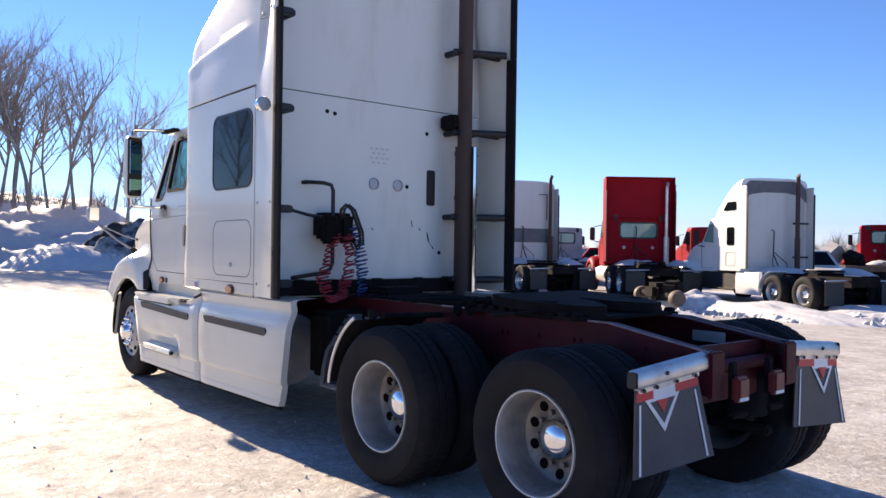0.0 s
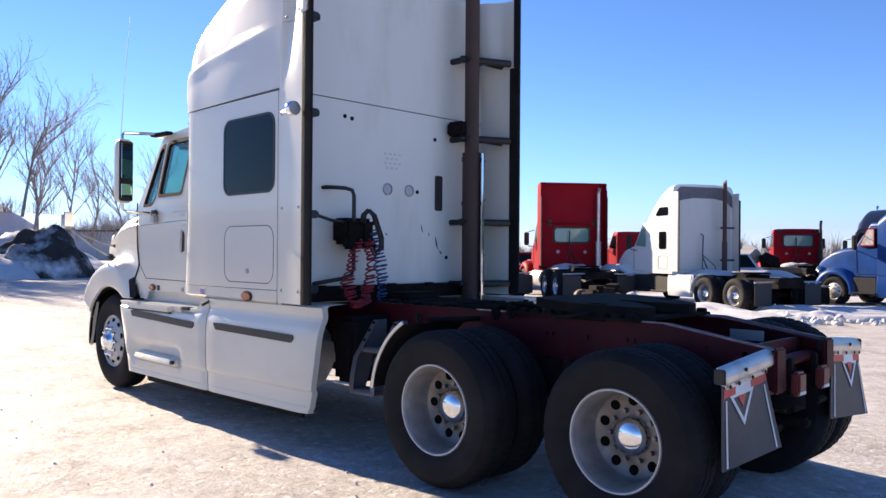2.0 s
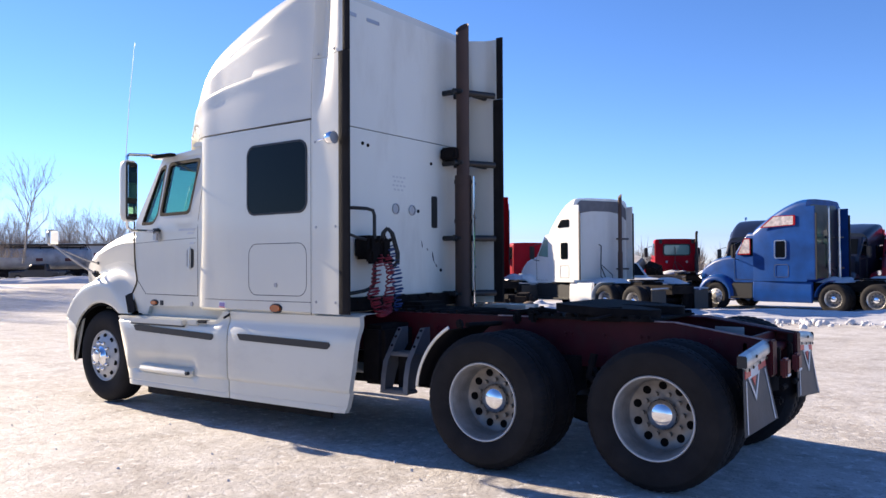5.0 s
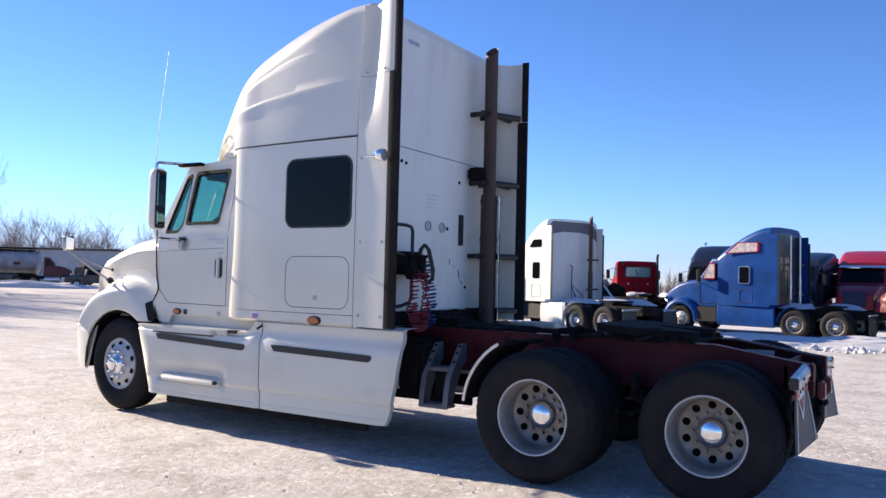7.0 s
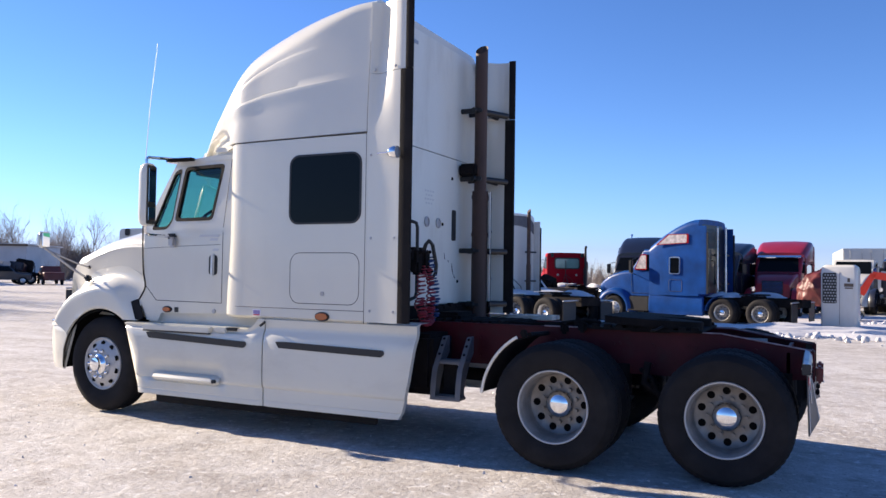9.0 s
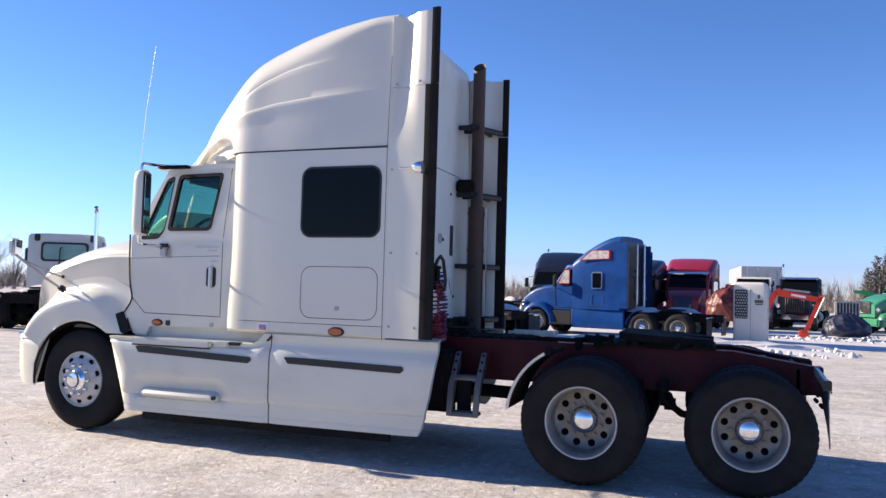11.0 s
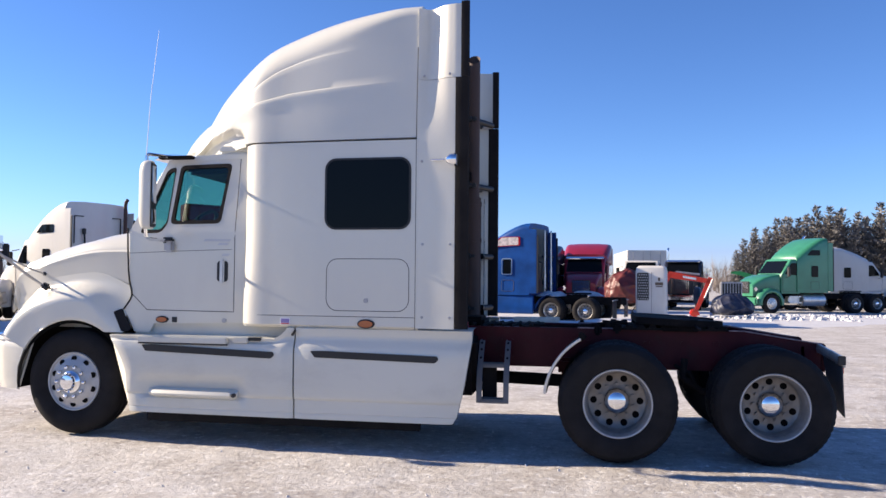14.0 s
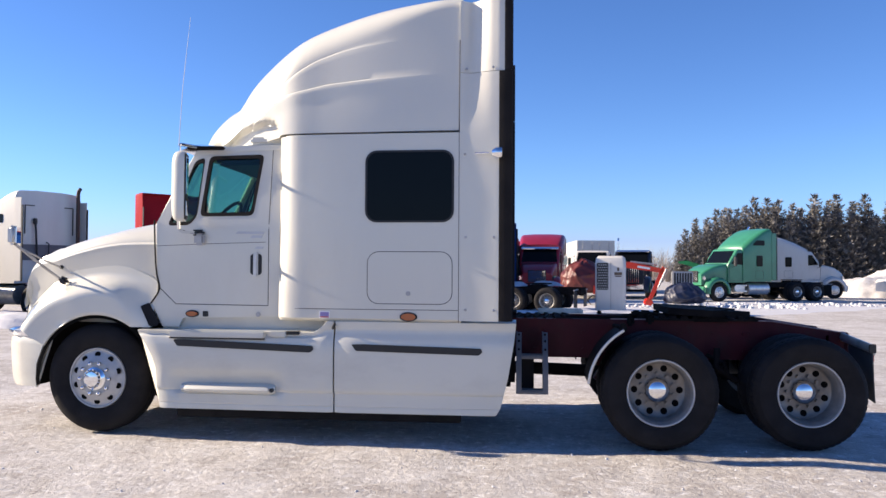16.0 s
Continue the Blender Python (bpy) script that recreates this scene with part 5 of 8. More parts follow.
box(bm, (-4.75, YC, 0.66), (0.9, 0.52, 0.36), 0.06)
box(bm, (-4.62, YC, 0.44), (0.6, 0.40, 0.26), 0.08)
tp("engine_sump", bm, BLACK_METAL)
bm = B()
lathe(bm, [(0.0, -0.75), (0.24, -0.74), (0.27, -0.5), (0.24, -0.3), (0.20, 0.2), (0.22, 0.5), (0.12, 0.75), (0, 0.75)], (-3.5, YC, 0.62), (1, 0, 0), 20)
box(bm, (-3.4, YC, 0.40), (0.9, 0.30, 0.14), 0.04)
tp("gearbox", bm, BLACK_METAL)
bm = B()
cyl(bm, (-2.8, YC, 0.60), (-0.2, YC, 0.52), 0.06, n=12)
tp("drive_shaft", bm, BLACK_METAL)

# steps on the near rail: two gusset plates with turned flanges and two treads
step = None
for x in (-1.17, -0.935):
    edge = [(0.40, 0.945), (0.37, 0.91), (0.31, 0.83), (0.20, 0.68), (0.17, 0.56), (0.155, 0.42)]
    bm = plate(B(), edge + [(0.30, 0.42), (0.36, 0.58), (0.44, 0.72), (0.52, 0.80), (0.52, 0.945)], [], lambda u, v, d: (x + d, u, v), 0.008)
    flange = [[Vector((x + a, y - b, z)) for a, b in ((0, 0), (0.048, 0), (0.048, 0.007), (0, 0.007))] for y, z in edge]
    loft(bm, flange)
    ob = tp("step_plate" if step else "frame_step", bm, DULL_ALU, step, label="" if step else "aluminium frame steps bolted to the rail")
    step = step or ob
    for z in (0.925, 0.87, 0.80):
        y = interp(z, [(p[1], p[0]) for p in reversed(edge)])
        tp("step_bolt", cyl(B(), (x + 0.024, y - 0.016, z), (x + 0.024, y, z), 0.011, n=6), BLACK_METAL, step)
for z, y in ((0.43, 0.23), (0.73, 0.32)):
    bm = B()
    box(bm, (-1.03, y, z), (0.25, 0.17, 0.024), 0.005)
    for i in range(4):
        box(bm, (-1.03, y - 0.066 + 0.044 * i, z + 0.016), (0.24, 0.01, 0.012), 0.002)
    tp("tread", bm, DULL_ALU, step)
tp("step_strap", box(B(), (-1.075, 0.36, 0.57), (0.13, 0.02, 0.29), 0.006), RUBBER, step, "dark rubber strap hanging behind the treads")
bm = B()
box(bm, (-1.30, 0.42, 0.72), (0.24, 0.46, 0.50), 0.04)
tp("valve_box", bm, BLACK_METAL)


def arc_sheet(r, a0, a1, y0, y1, cx, cz, th=0.006, n=18):
    secs = []
    for i in range(n + 1):
        a = radians(a0 + (a1 - a0) * i / n)
        c, s_ = math.cos(a), math.sin(a)
        secs.append([Vector((cx + q * c, y, cz + q * s_)) for q, y in ((r, y0), (r, y1), (r + th, y1), (r + th, y0))])
    return loft(B(), secs)


def mirrored(bm, s):
    if not s:
        for v in bm.verts:
            v.co.y = far(v.co.y)
    return bm


for s in (1, 0):
    # sheet takes the near-black rubber colour to paint the cab's shade on it
    q = tp("quarter_fender", mirrored(arc_sheet(0.575, 121, 173, -0.15, 0.46, 0.025, 0.50), s), EDGE_RUBBER, label="quarter fender darkened for shade, with a bright rolled edge")
    secs = []
    for a in range(120, 175, 3):
        c, d = math.cos(radians(a)), math.sin(radians(a))
        secs.append([Vector((0.025 + r * c, y, 0.50 + r * d)) for r, y in ((0.580, -0.146), (0.580, -0.156), (0.585, -0.160), (0.600, -0.160), (0.604, -0.156), (0.604, -0.146))])
    tp("rolled_edge", mirrored(loft(B(), secs), s), ALU, q, "bright rolled metal edge")
    yy = lambda y: y if s else far(y)
    bm = B()
    tube(bm, [(-0.24, yy(0.05), 1.02), (-0.27, yy(0.58), 1.0)], 0.02, 8)
    box(bm, (-0.26, yy(-0.02), 1.03), (0.05, 0.05, 0.07), 0.012, (0, -20, 0))
    tp("fender_bracket", bm, BLACK_METAL, q)


# mud flaps on polished hangers
def flap_set(s):
    yy = lambda y: y if s else far(y)
    FX = 1.773
    hg = B()
    prof = [(0.0, 0.042), (0.03, 0.034), (0.046, 0.012), (0.05, -0.03), (0.044, -0.042), (0.0, -0.035), (-0.012, 0.0)]
    secs = []
    for y, z in ((-0.005, 0.877), (0.25, 0.897), (0.62, 0.925)):
        secs.append([Vector((FX - 0.023 + dx, yy(y), z + dz)) for dx, dz in prof])
    loft(hg, secs)
    hanger = tp("flap_hanger", hg, ALU, label="polished mud flap hanger")
    tp("hanger_cap", box(B(), (FX - 0.003, yy(0.625), 0.925), (0.07, 0.03, 0.085), 0.01), BLACK, hanger)
    tp("hanger_cap", box(B(), (FX - 0.003, yy(-0.008), 0.877), (0.06, 0.012, 0.075), 0.01), BLACK, hanger)
    tp("hanger_flange", plate(B(), rounded(0.01, 0.50, -0.016, 0.016, 0.012), [], lambda u, v, d: (FX + 0.014 + d, yy(u), 0.822 + 0.075 * (u + 0.11) + v), 0.006), ALU, hanger)
    for y, h in ((0.22, 0.0), (0.04, -0.052), (0.14, -0.052), (0.30, -0.052), (0.46, -0.052)):
        tp("hanger_bolt", lathe(B(), [(0.011, 0), (0.009, 0.007), (0, 0.009)], (FX + 0.026, yy(y), 0.868 + h + 0.078 * (y + 0.125)), (1, 0, 0), 8), BLACK, hanger)
    y0, y1 = 0.005, 0.50

    def at(u, v, d):
        bend = 0.01 * ((0.85 - v) / 0.45) ** 2
        flare = 0.055 * (u - 0.12) * max(0.0, 0.85 - v) / 0.45 / 0.38
        side = (u - y0) / (y1 - y0)
        twist = (0.06 * side if s else 0.05 * (1 - side)) * max(0.0, 0.80 - v) / 0.38
        return (FX + d + bend + twist, yy(u + flare), v + 0.075 * (u + 0.11))

    bm = plate(B(), [(y0, 0.42)] + [(y0, 0.42 + 0.043 * i) for i in range(1, 10)] + [(y0, 0.835), (y1, 0.835)] + [(y1, 0.42 + 0.043 * i) for i in range(9, 0, -1)] + [(y1, 0.42)], [], at, 0.008)
    flap = tp("mud_flap", bm, FLAP, label="grey rubber mud flap with white triangle outline")
    for a, b, mat, nm in ((0.007, 0.13, TAPE_RED, "red_tape"), (0.13, 0.30, TAPE_WHITE, "white_tape"), (0.30, 0.485, TAPE_RED, "red_tape")):
        tp(nm, plate(B(), [(a, 0.765), (b, 0.765), (b, 0.812), (a, 0.812)], [], lambda u, v, d: at(u, v, 0.010 + d), 0.003), mat, flap)
    tri = [(0.07, 0.765), (0.33, 0.765), (0.20, 0.60)]
    tri_in = [(0.105, 0.75), (0.295, 0.75), (0.20, 0.635)]
    tp("triangle_outline", plate(B(), tri, [tri_in], lambda u, v, d: at(u, v, 0.010 + d), 0.003), TAPE_WHITE, flap)
    tp("triangle_fill", plate(B(), [(0.15, 0.757), (0.25, 0.757), (0.20, 0.69)], [], lambda u, v, d: at(u, v, 0.010 + d), 0.003), TAPE_RED, flap)
    for y in (0.035, 0.455):
        tp("white_stripe", plate(B(), [(y - 0.006, 0.43), (y + 0.006, 0.43), (y + 0.006, 0.75), (y - 0.006, 0.75)], [], lambda u, v, d: at(u, v, 0.010 + d), 0.002), TAPE_WHITE, flap)


flap_set(1)
flap_set(0)


# ---- wheels ----
def tyre_bm(h0, R=0.497, W=0.27, n=216, lugs=True):
    """Tyre on the y axis, outer bead at h0, tread blocks cut by grooves."""
    bm = B()
    prof = [(0.274, 0.03, 0), (0.277, 0.005, 0), (0.300, -0.010, 0), (0.340, -0.022, 0), (0.395, -0.030, 0), (0.430, -0.024, 0), (R - 0.034, -0.008, 1), (R - 0.014, 0.012, 1),
            (R - 0.004, 0.030, 1), (R, 0.050, 1), (R, 0.085, 1), (R - 0.013, 0.088, 0), (R - 0.013, 0.098, 0), (R, 0.101, 0)]
    prof = prof + [(r, W - h - 0.03, f) for r, h, f in reversed(prof)]
    rings = []
    for k, (r, h, lug) in enumerate(prof):
        ring = []
        for i in range(n):
            q = r
            if lug and lugs and i % 4 == 0:
                q = r - (0.005 if r > R - 0.02 else 0.0015)
            a = 2 * math.pi * i / n
            ring.append(bm.verts.new((q * math.cos(a), h0 + h, q * math.sin(a))))
        rings.append(ring)
    for s, t in zip(rings, rings[1:]):
        for i in range(n):
            bm.faces.new((s[i], s[(i + 1) % n], t[(i + 1) % n], t[i]))
    return bm


def ring_of(n, r, h, make, off=0.0):
    for i in range(n):
        a = 2 * math.pi * (i + off) / n
        make(r * math.cos(a), h, r * math.sin(a))


tyre_outer = finish(tyre_bm(0.0, 0.482), "tyre", RUBBER, 24)
tyre_inner = finish(tyre_bm(0.32, 0.482), "tyre", RUBBER, 24)
drive_barrel = finish(lathe(B(), [(0.264, 0.012), (0.255, 0.03), (0.248, 0.06), (0.245, 0.12), (0.240, 0.17), (0.232, 0.195)], (0, 0, 0), (0, 1, 0), 56), "rim_barrel", BARREL)
bm = lathe(B(), [(0.277, 0.03), (0.281, 0.004), (0.276, -0.006), (0.267, -0.004), (0.264, 0.013)], (0, 0, 0), (0, 1, 0), 64)
drive_disc = finish(lathe(B(), [(0.236, 0.186), (0.222, 0.198), (0.165, 0.209), (0.110, 0.200), (0.085, 0.196)], (0, 0, 0), (0, 1, 0), 48), "wheel_disc", WHEEL)
drive_rim = finish(bm, "rim", STEER_ALU)
drive_hole = finish(lathe(B(), [(0.0, -0.0045), (0.027, -0.0045), (0.030, 0.004)], (0, 0, 0), (0, 1, 0), 16), "hand_hole", HOLE)
drive_nut = finish(cyl(B(), (0, -0.006, 0), (0, 0.03, 0), 0.015, n=6), "wheel_nut", WHEEL)
drive_cap = finish(lathe(B(), [(0.108, 0.194), (0.106, 0.180), (0.104, 0.166), (0.095, 0.150), (0.072, 0.131), (0.036, 0.121), (0, 0.118)], (0, 0, 0), (0, 1, 0), 40), "hub_cap", CHROME)
inner_rim = finish(lathe(B(), [(0.278, 0.33), (0.273, 0.31), (0.25, 0.30), (0.236, 0.26), (0.236, 0.5), (0.278, 0.56)], (0, 0, 0), (0, 1, 0), 48), "inner_rim", STEEL)
for x, hub in AX:
    for s in (1, 0):
        k = 1.0 if x < 1 else 0.968 if s else 1.05
        m = pose(x, (hub if s else far(hub)) - YC, 0.500 if s else 0.52, 0, 17 if x > 1 else 0, 0 if s else 180) @ Matrix.Scale(k, 4)
        w = shared("drive_wheel", drive_rim, truck, m)
        w["label"] = "dual drive wheel with polished dished rim"
        shared("outer_tyre", tyre_outer, w)
        shared("inner_tyre", tyre_inner, w)
        shared("inner_rim", inner_rim, w)
        shared("wheel_disc", drive_disc, w)
        shared("rim_barrel", drive_barrel, w)
        ring_of(10, 0.191, 0.203, lambda a, b, c: shared("hand_hole", drive_hole, w, pose(a, b, c)))
        ring_of(10, 0.138, 0.180, lambda a, b, c: shared("wheel_nut", drive_nut, w, pose(a, b, c)), 0.5)
        shared("hub_cap", drive_cap, w)
bm = lathe(B(), [(0.274, 0.03), (0.277, 0.004), (0.272, -0.006), (0.262, -0.003), (0.256, 0.010), (0.238, 0.012), (0.208, -0.004), (0.165, -0.030), (0.145, -0.034), (0.142, -0.030), (0.08, -0.030)], (0, 0, 0), (0, 1, 0), 64)
steer_rim = finish(bm, "rim", STEER_ALU)
steer_hole = finish(lathe(B(), [(0.0, -0.006), (0.026, -0.006), (0.029, 0.004)], (0, 0, 0), (0, 1, 0), 16), "hand_hole", HOLE)
steer_nut = finish(lathe(B(), [(0.021, 0.006), (0.021, -0.012), (0.016, -0.032), (0.006, -0.040), (0, -0.041)], (0, 0, 0), (0, 1, 0), 12), "nut_cover", CHROME)
steer_cap = finish(lathe(B(), [(0.108, -0.028), (0.104, -0.050), (0.085, -0.060), (0.07, -0.085), (0.066, -0.105), (0.03, -0.112), (0, -0.112)], (0, 0, 0), (0, 1, 0), 32), "hub_cap", CHROME)
steer_tyre = finish(tyre_bm(0.0, 0.498, 0.26, lugs=False), "tyre", RUBBER)
for s in (1, 0):
    y = 0.075
    w = shared("steer_wheel", steer_rim, truck, pose(HX, (y if s else far(y)) - YC, 0.500, 0, 0, (-2 if s else 178)))
    w["label"] = "front wheel with polished disc and chrome nut covers"
    shared("tyre", steer_tyre, w)
    ring_of(10, 0.212, -0.001, lambda a, b, c: shared("hand_hole", steer_hole, w, pose(a, b, c)), 0.5)
    ring_of(10, 0.143, -0.034, lambda a, b, c: shared("nut_cover", steer_nut, w, pose(a, b, c)))
    shared("hub_cap", steer_cap, w)

# ---- other trucks in the yard ----
bg_tyre = finish(tyre_bm(0.0, 0.50, 0.27, n=40, lugs=False), "tyre", RUBBER)
bg_rim = finish(lathe(B(), [(0.29, 0.02), (0.286, -0.004), (0.272, 0.01), (0.25, 0.10), (0.20, 0.13), (0.12, 0.12), (0.10, 0.06), (0, 0.05)], (0, 0, 0), (0, 1, 0), 28), "rim", ALU)
bg_rim_front = finish(lathe(B(), [(0.29, 0.02), (0.286, -0.004), (0.27, 0.01), (0.20, -0.01), (0.12, -0.03), (0.09, -0.07), (0, -0.075)], (0, 0, 0), (0, 1, 0), 28), "rim", ALU)
bm = B()
ring_of(10, 0.205, -0.008, lambda x, y, z: lathe(bm, [(0.0, -0.008), (0.024, -0.006), (0.025, 0.004)], (x, y, z), (0, 1, 0), 10))
bg_holes = finish(bm, "hand_holes", DARK_IN)
bg_disc = finish(lathe(B(), [(0.245, 0.085), (0.235, 0.105), (0.20, 0.126), (0.13, 0.118), (0.11, 0.10)], (0, 0, 0), (0, 1, 0), 24), "wheel_disc", WHEEL)
bg_hub = finish(lathe(B(), [(0.115, 0.12), (0.11, 0.05), (0.09, 0.01), (0.05, -0.004), (0, -0.008)], (0, 0, 0), (0, 1, 0), 18), "hub_cap", CHROME)
bm = B()
ring_of(10, 0.19, 0.118, lambda x, y, z: lathe(bm, [(0.0, 0.112), (0.026, 0.112), (0.027, 0.124)], (x, 0, z), (0, 1, 0), 8))
bg_deep_holes = finish(bm, "hand_holes", DARK_IN)


def rounded_section(x, w, z0, z1, r, n=6, crown=0.0):
    half = [(w, z0)] + [(w, z0 + (z1 - r - z0) * i / 4) for i in range(1, 5)] + [(w - r + r * math.cos(radians(90 * i / n)), z1 - r + r * math.sin(radians(90 * i / n))) for i in range(1, n + 1)]
    half = half + [((w - r) * 0.5, z1 + crown)]
    return [Vector((x, -q, z)) for q, z in half] + [Vector((x, q, z)) for q, z in reversed(half)]


def parked_truck(label, m, paint, sleeper=1.8, top=3.75, roof="dome", wb=5.3, stacks=2, stack_mat=CHROME, back_mat=None, frame_mat=BLACK_METAL, hood=1.35,
                 boxy=False, skirt=True, snow=True, window=True, rear_window=False, tail=1.75, dark_top=False, visor=False, name="semi_truck", back=-1.45, stack_top=None, cut_stack=False, glass=TINT, short_skirt=None, quarter=False, pane=0.5):
    """A conventional tractor facing -x, the middle of its drive axles over its base."""
    t = thing(name, label, "truck", m, group="trucks parked in the yard")
    xb = back                       # back of the cab
    xf = xb - sleeper               # sleeper meets cab
    xc = xf - 1.05                  # foot of the windscreen
    xn = xc - hood                  # nose
    fx = -wb                        # front axle
    cab_top = 2.75

    def p(nm, b, mat, parent=None, lab="", sharp=38):
        return part(nm, b, mat, parent or t, lab, sharp)

    for y in (0.42, -0.42):
        b = B()
        box(b, ((xn + tail) / 2 + 0.15, y, 0.86), (tail - xn - 0.3, 0.09, 0.28), 0.01)
        p("frame_rail", b, frame_mat)
    for x in (tail - 0.05, 0.0, xb + 0.3):
        b = B()
        box(b, (x, 0, 0.86), (0.08, 0.8, 0.24), 0.01)
        p("crossmember", b, frame_mat)
    for x in (-0.66, 0.66):
        b = B()
        cyl(b, (x, -0.8, 0.5), (x, 0.8, 0.5), 0.08, n=10)
        lathe(b, [(0.05, -0.2), (0.19, 0), (0.05, 0.2)], (x, 0, 0.5), (1, 0, 0), 12)
        p("drive_axle", b, BLACK_METAL)
        for s in (1, -1):
            w = shared("drive_wheel", bg_rim, t, pose(x, -1.20 * s, 0.5, 0, 0, 0 if s > 0 else 180))
            shared("outer_tyre", bg_tyre, w)
            shared("wheel_disc", bg_disc, w)
            shared("hub_cap", bg_hub, w)
            shared("hand_holes", bg_deep_holes, w)["kind"] = "stuff"
            shared("inner_tyre", bg_tyre, w, pose(0, 0.31, 0))
    for s in (1, -1):
        w = shared("steer_wheel", bg_rim_front, t, pose(fx, -1.14 * s, 0.5, 0, 0, 0 if s > 0 else 180))
        shared("tyre", bg_tyre, w)
        shared("hand_holes", bg_holes, w)["kind"] = "stuff"
    b = B()
    cyl(b, (fx, -0.9, 0.46), (fx, 0.9, 0.46), 0.06, n=8)
    p("steer_axle", b, BLACK_METAL)
    if sleeper:
        secs = []
        n = 10
        for i in range(n + 1):
            u = i / n
            x = xb - sleeper * 1.12 * u
            if roof == "dome":
                z1 = top - (top - cab_top - 0.15) * max(0, u - 0.08) ** 1.45 / 0.886
                r = 0.22 + 0.1 * u
            elif roof == "box":
                z1, r = top, 0.06
            else:
                z1, r = top - 0.5 * u ** 3, 0.14
            secs.append(rounded_section(x, 1.20 - 0.10 * u ** 3, 1.05, z1, min(r, (z1 - 1.05) * 0.4), crown=0.03))
        body = p("sleeper", loft(B(), secs), paint, sharp=50)
        if window:
            for s in (1, -1):
                xw = xb - sleeper * pane
                b = plate(B(), rounded(xw - 0.19, xw + 0.19, 1.85, 2.42, 0.06), [], lambda u, v, d: (u, s * (-1.213 + d), v), 0.02)
                p("sleeper_window", b, TINT, body, "dark side window")
                if roof == "dome" and top > 3.6:
                    b = plate(B(), soften([(xb - sleeper * (pane + 0.28), 2.95), (xb - sleeper * (pane - 0.2), 2.95), (xb - sleeper * (pane - 0.2), 3.22), (xb - sleeper * (pane + 0.12), 3.22)], 0.06), [], lambda u, v, d: (u, s * (-1.213 + d), v), 0.03)
                    p("upper_window", b, TINT, body, "dark upper window")
                b = B()
                r_ = rounded(xw - 0.25, xw + 0.25, 1.2, 1.62, 0.06)
                tube(b, [(x, s * -1.2, z) for x, z in r_ + r_[:1]], 0.006, 5, False)
                p("locker_seam", b, SEAM, body)
        b = plate(B(), soften([(-1.08, 1.15), (1.08, 1.15), (1.08, top - 0.35), (0.85, top - 0.16), (-0.85, top - 0.16), (-1.08, top - 0.35)], 0.05), [], lambda u, v, d: (xb - 0.01 + d, u, v), 0.02)
        p("back_wall", b, back_mat or paint, body)
        if dark_top:
            b = plate(B(), soften([(-1.16, top - 0.72), (-0.9, top - 0.50), (-0.4, top - 0.42), (0.4, top - 0.42), (0.9, top - 0.50), (1.16, top - 0.72), (1.14, top - 0.3), (0.9, top - 0.06), (-0.9, top - 0.06), (-1.14, top - 0.3)], 0.05), [], lambda u, v, d: (xb + 0.002 + d, u, v), 0.02)
            p("roof_inner", b, GREY_IN, body, "dark hollow under the roof fairing")
        for s in (1, -1):
            b = B()
            box(b, (xb + 0.15, s * 1.2, (top - 0.22 + 1.1) / 2), (0.30, 0.035, top - 1.36), 0.012)
            p("side_extender", b, paint, body)
            b = B()
            box(b, (xb + 0.33, s * 1.2, (top - 0.45 + 1.1) / 2), (0.07, 0.03, top - 1.6), 0.01)
            p("rubber_edge", b, BLACK, body)
    if rear_window:
        b = plate(B(), rounded(-0.62, 0.62, 1.98, 2.45, 0.10), [], lambda u, v, d: (xb + 0.012 + d, u, v), 0.012)
        p("rear_window", b, GREEN_GLASS, lab="greenish rear cab window")
        b = plate(B(), rounded(-0.68, 0.68, 1.92, 2.51, 0.12), [rounded(-0.62, 0.62, 1.98, 2.45, 0.10)], lambda u, v, d: (xb + 0.012 + d, u, v), 0.025)
        p("window_frame", b, BLACK)
        for y in (-0.8, 0.8):
            b = B()
            box(b, (xb + 0.03, y, 2.64), (0.05, 0.16, 0.22), 0.03)
            p("roof_bracket", b, BLACK)
        for y in (-0.5, 0.5):
            p("round_port_cover", lathe(B(), [(0.06, 0.0), (0.055, 0.03), (0, 0.03)], (xb + 0.01, y, 1.62), (1, 0, 0), 14), STEEL)
    # cab
    x0 = xf if sleeper else xb
    secs = []
    for u in (0, 0.45, 0.62, 0.8, 1.0):
        x = x0 - (x0 - xc) * u
        zt = cab_top if u <= 0.45 else cab_top - (cab_top - 1.95) * ((u - 0.45) / 0.55)
        secs.append(rounded_section(x, 1.06 - 0.06 * u, 1.0, zt, 0.12, crown=0.02))
    cab = p("cab", loft(B(), secs), paint, sharp=45)
    for s in (1, -1):
        a, d_ = x0 - (x0 - xc) * 0.12, x0 - (x0 - xc) * 0.82
        b = plate(B(), soften([(a, 1.92), (a, 2.55), (x0 - (x0 - xc) * 0.46, 2.55), (d_, 1.98)], 0.06), [], lambda u, v, q: (u, s * (-1.075 + 0.05 * (x0 - u) / (x0 - xc) + q), v), 0.03)
        p("door_window", b, glass, cab)
        b = B()
        tube(b, [(a + 0.03, s * -1.062, 2.6), (a + 0.03, s * -1.062, 1.1), (d_ - 0.1, s * -1.02, 1.1), (d_ - 0.14, s * -1.015, 1.9)], 0.007, 5)
        p("door_gap", b, SEAM, cab)
        b = B()
        box(b, (x0 - (x0 - xc) * 0.8, s * -1.32, 2.1), (0.12, 0.18, 0.48), 0.03)
        tube(b, [(x0 - (x0 - xc) * 0.8, s * -1.25, 2.36), (x0 - (x0 - xc) * 0.78, s * -1.0, 2.42)], 0.015, 6)
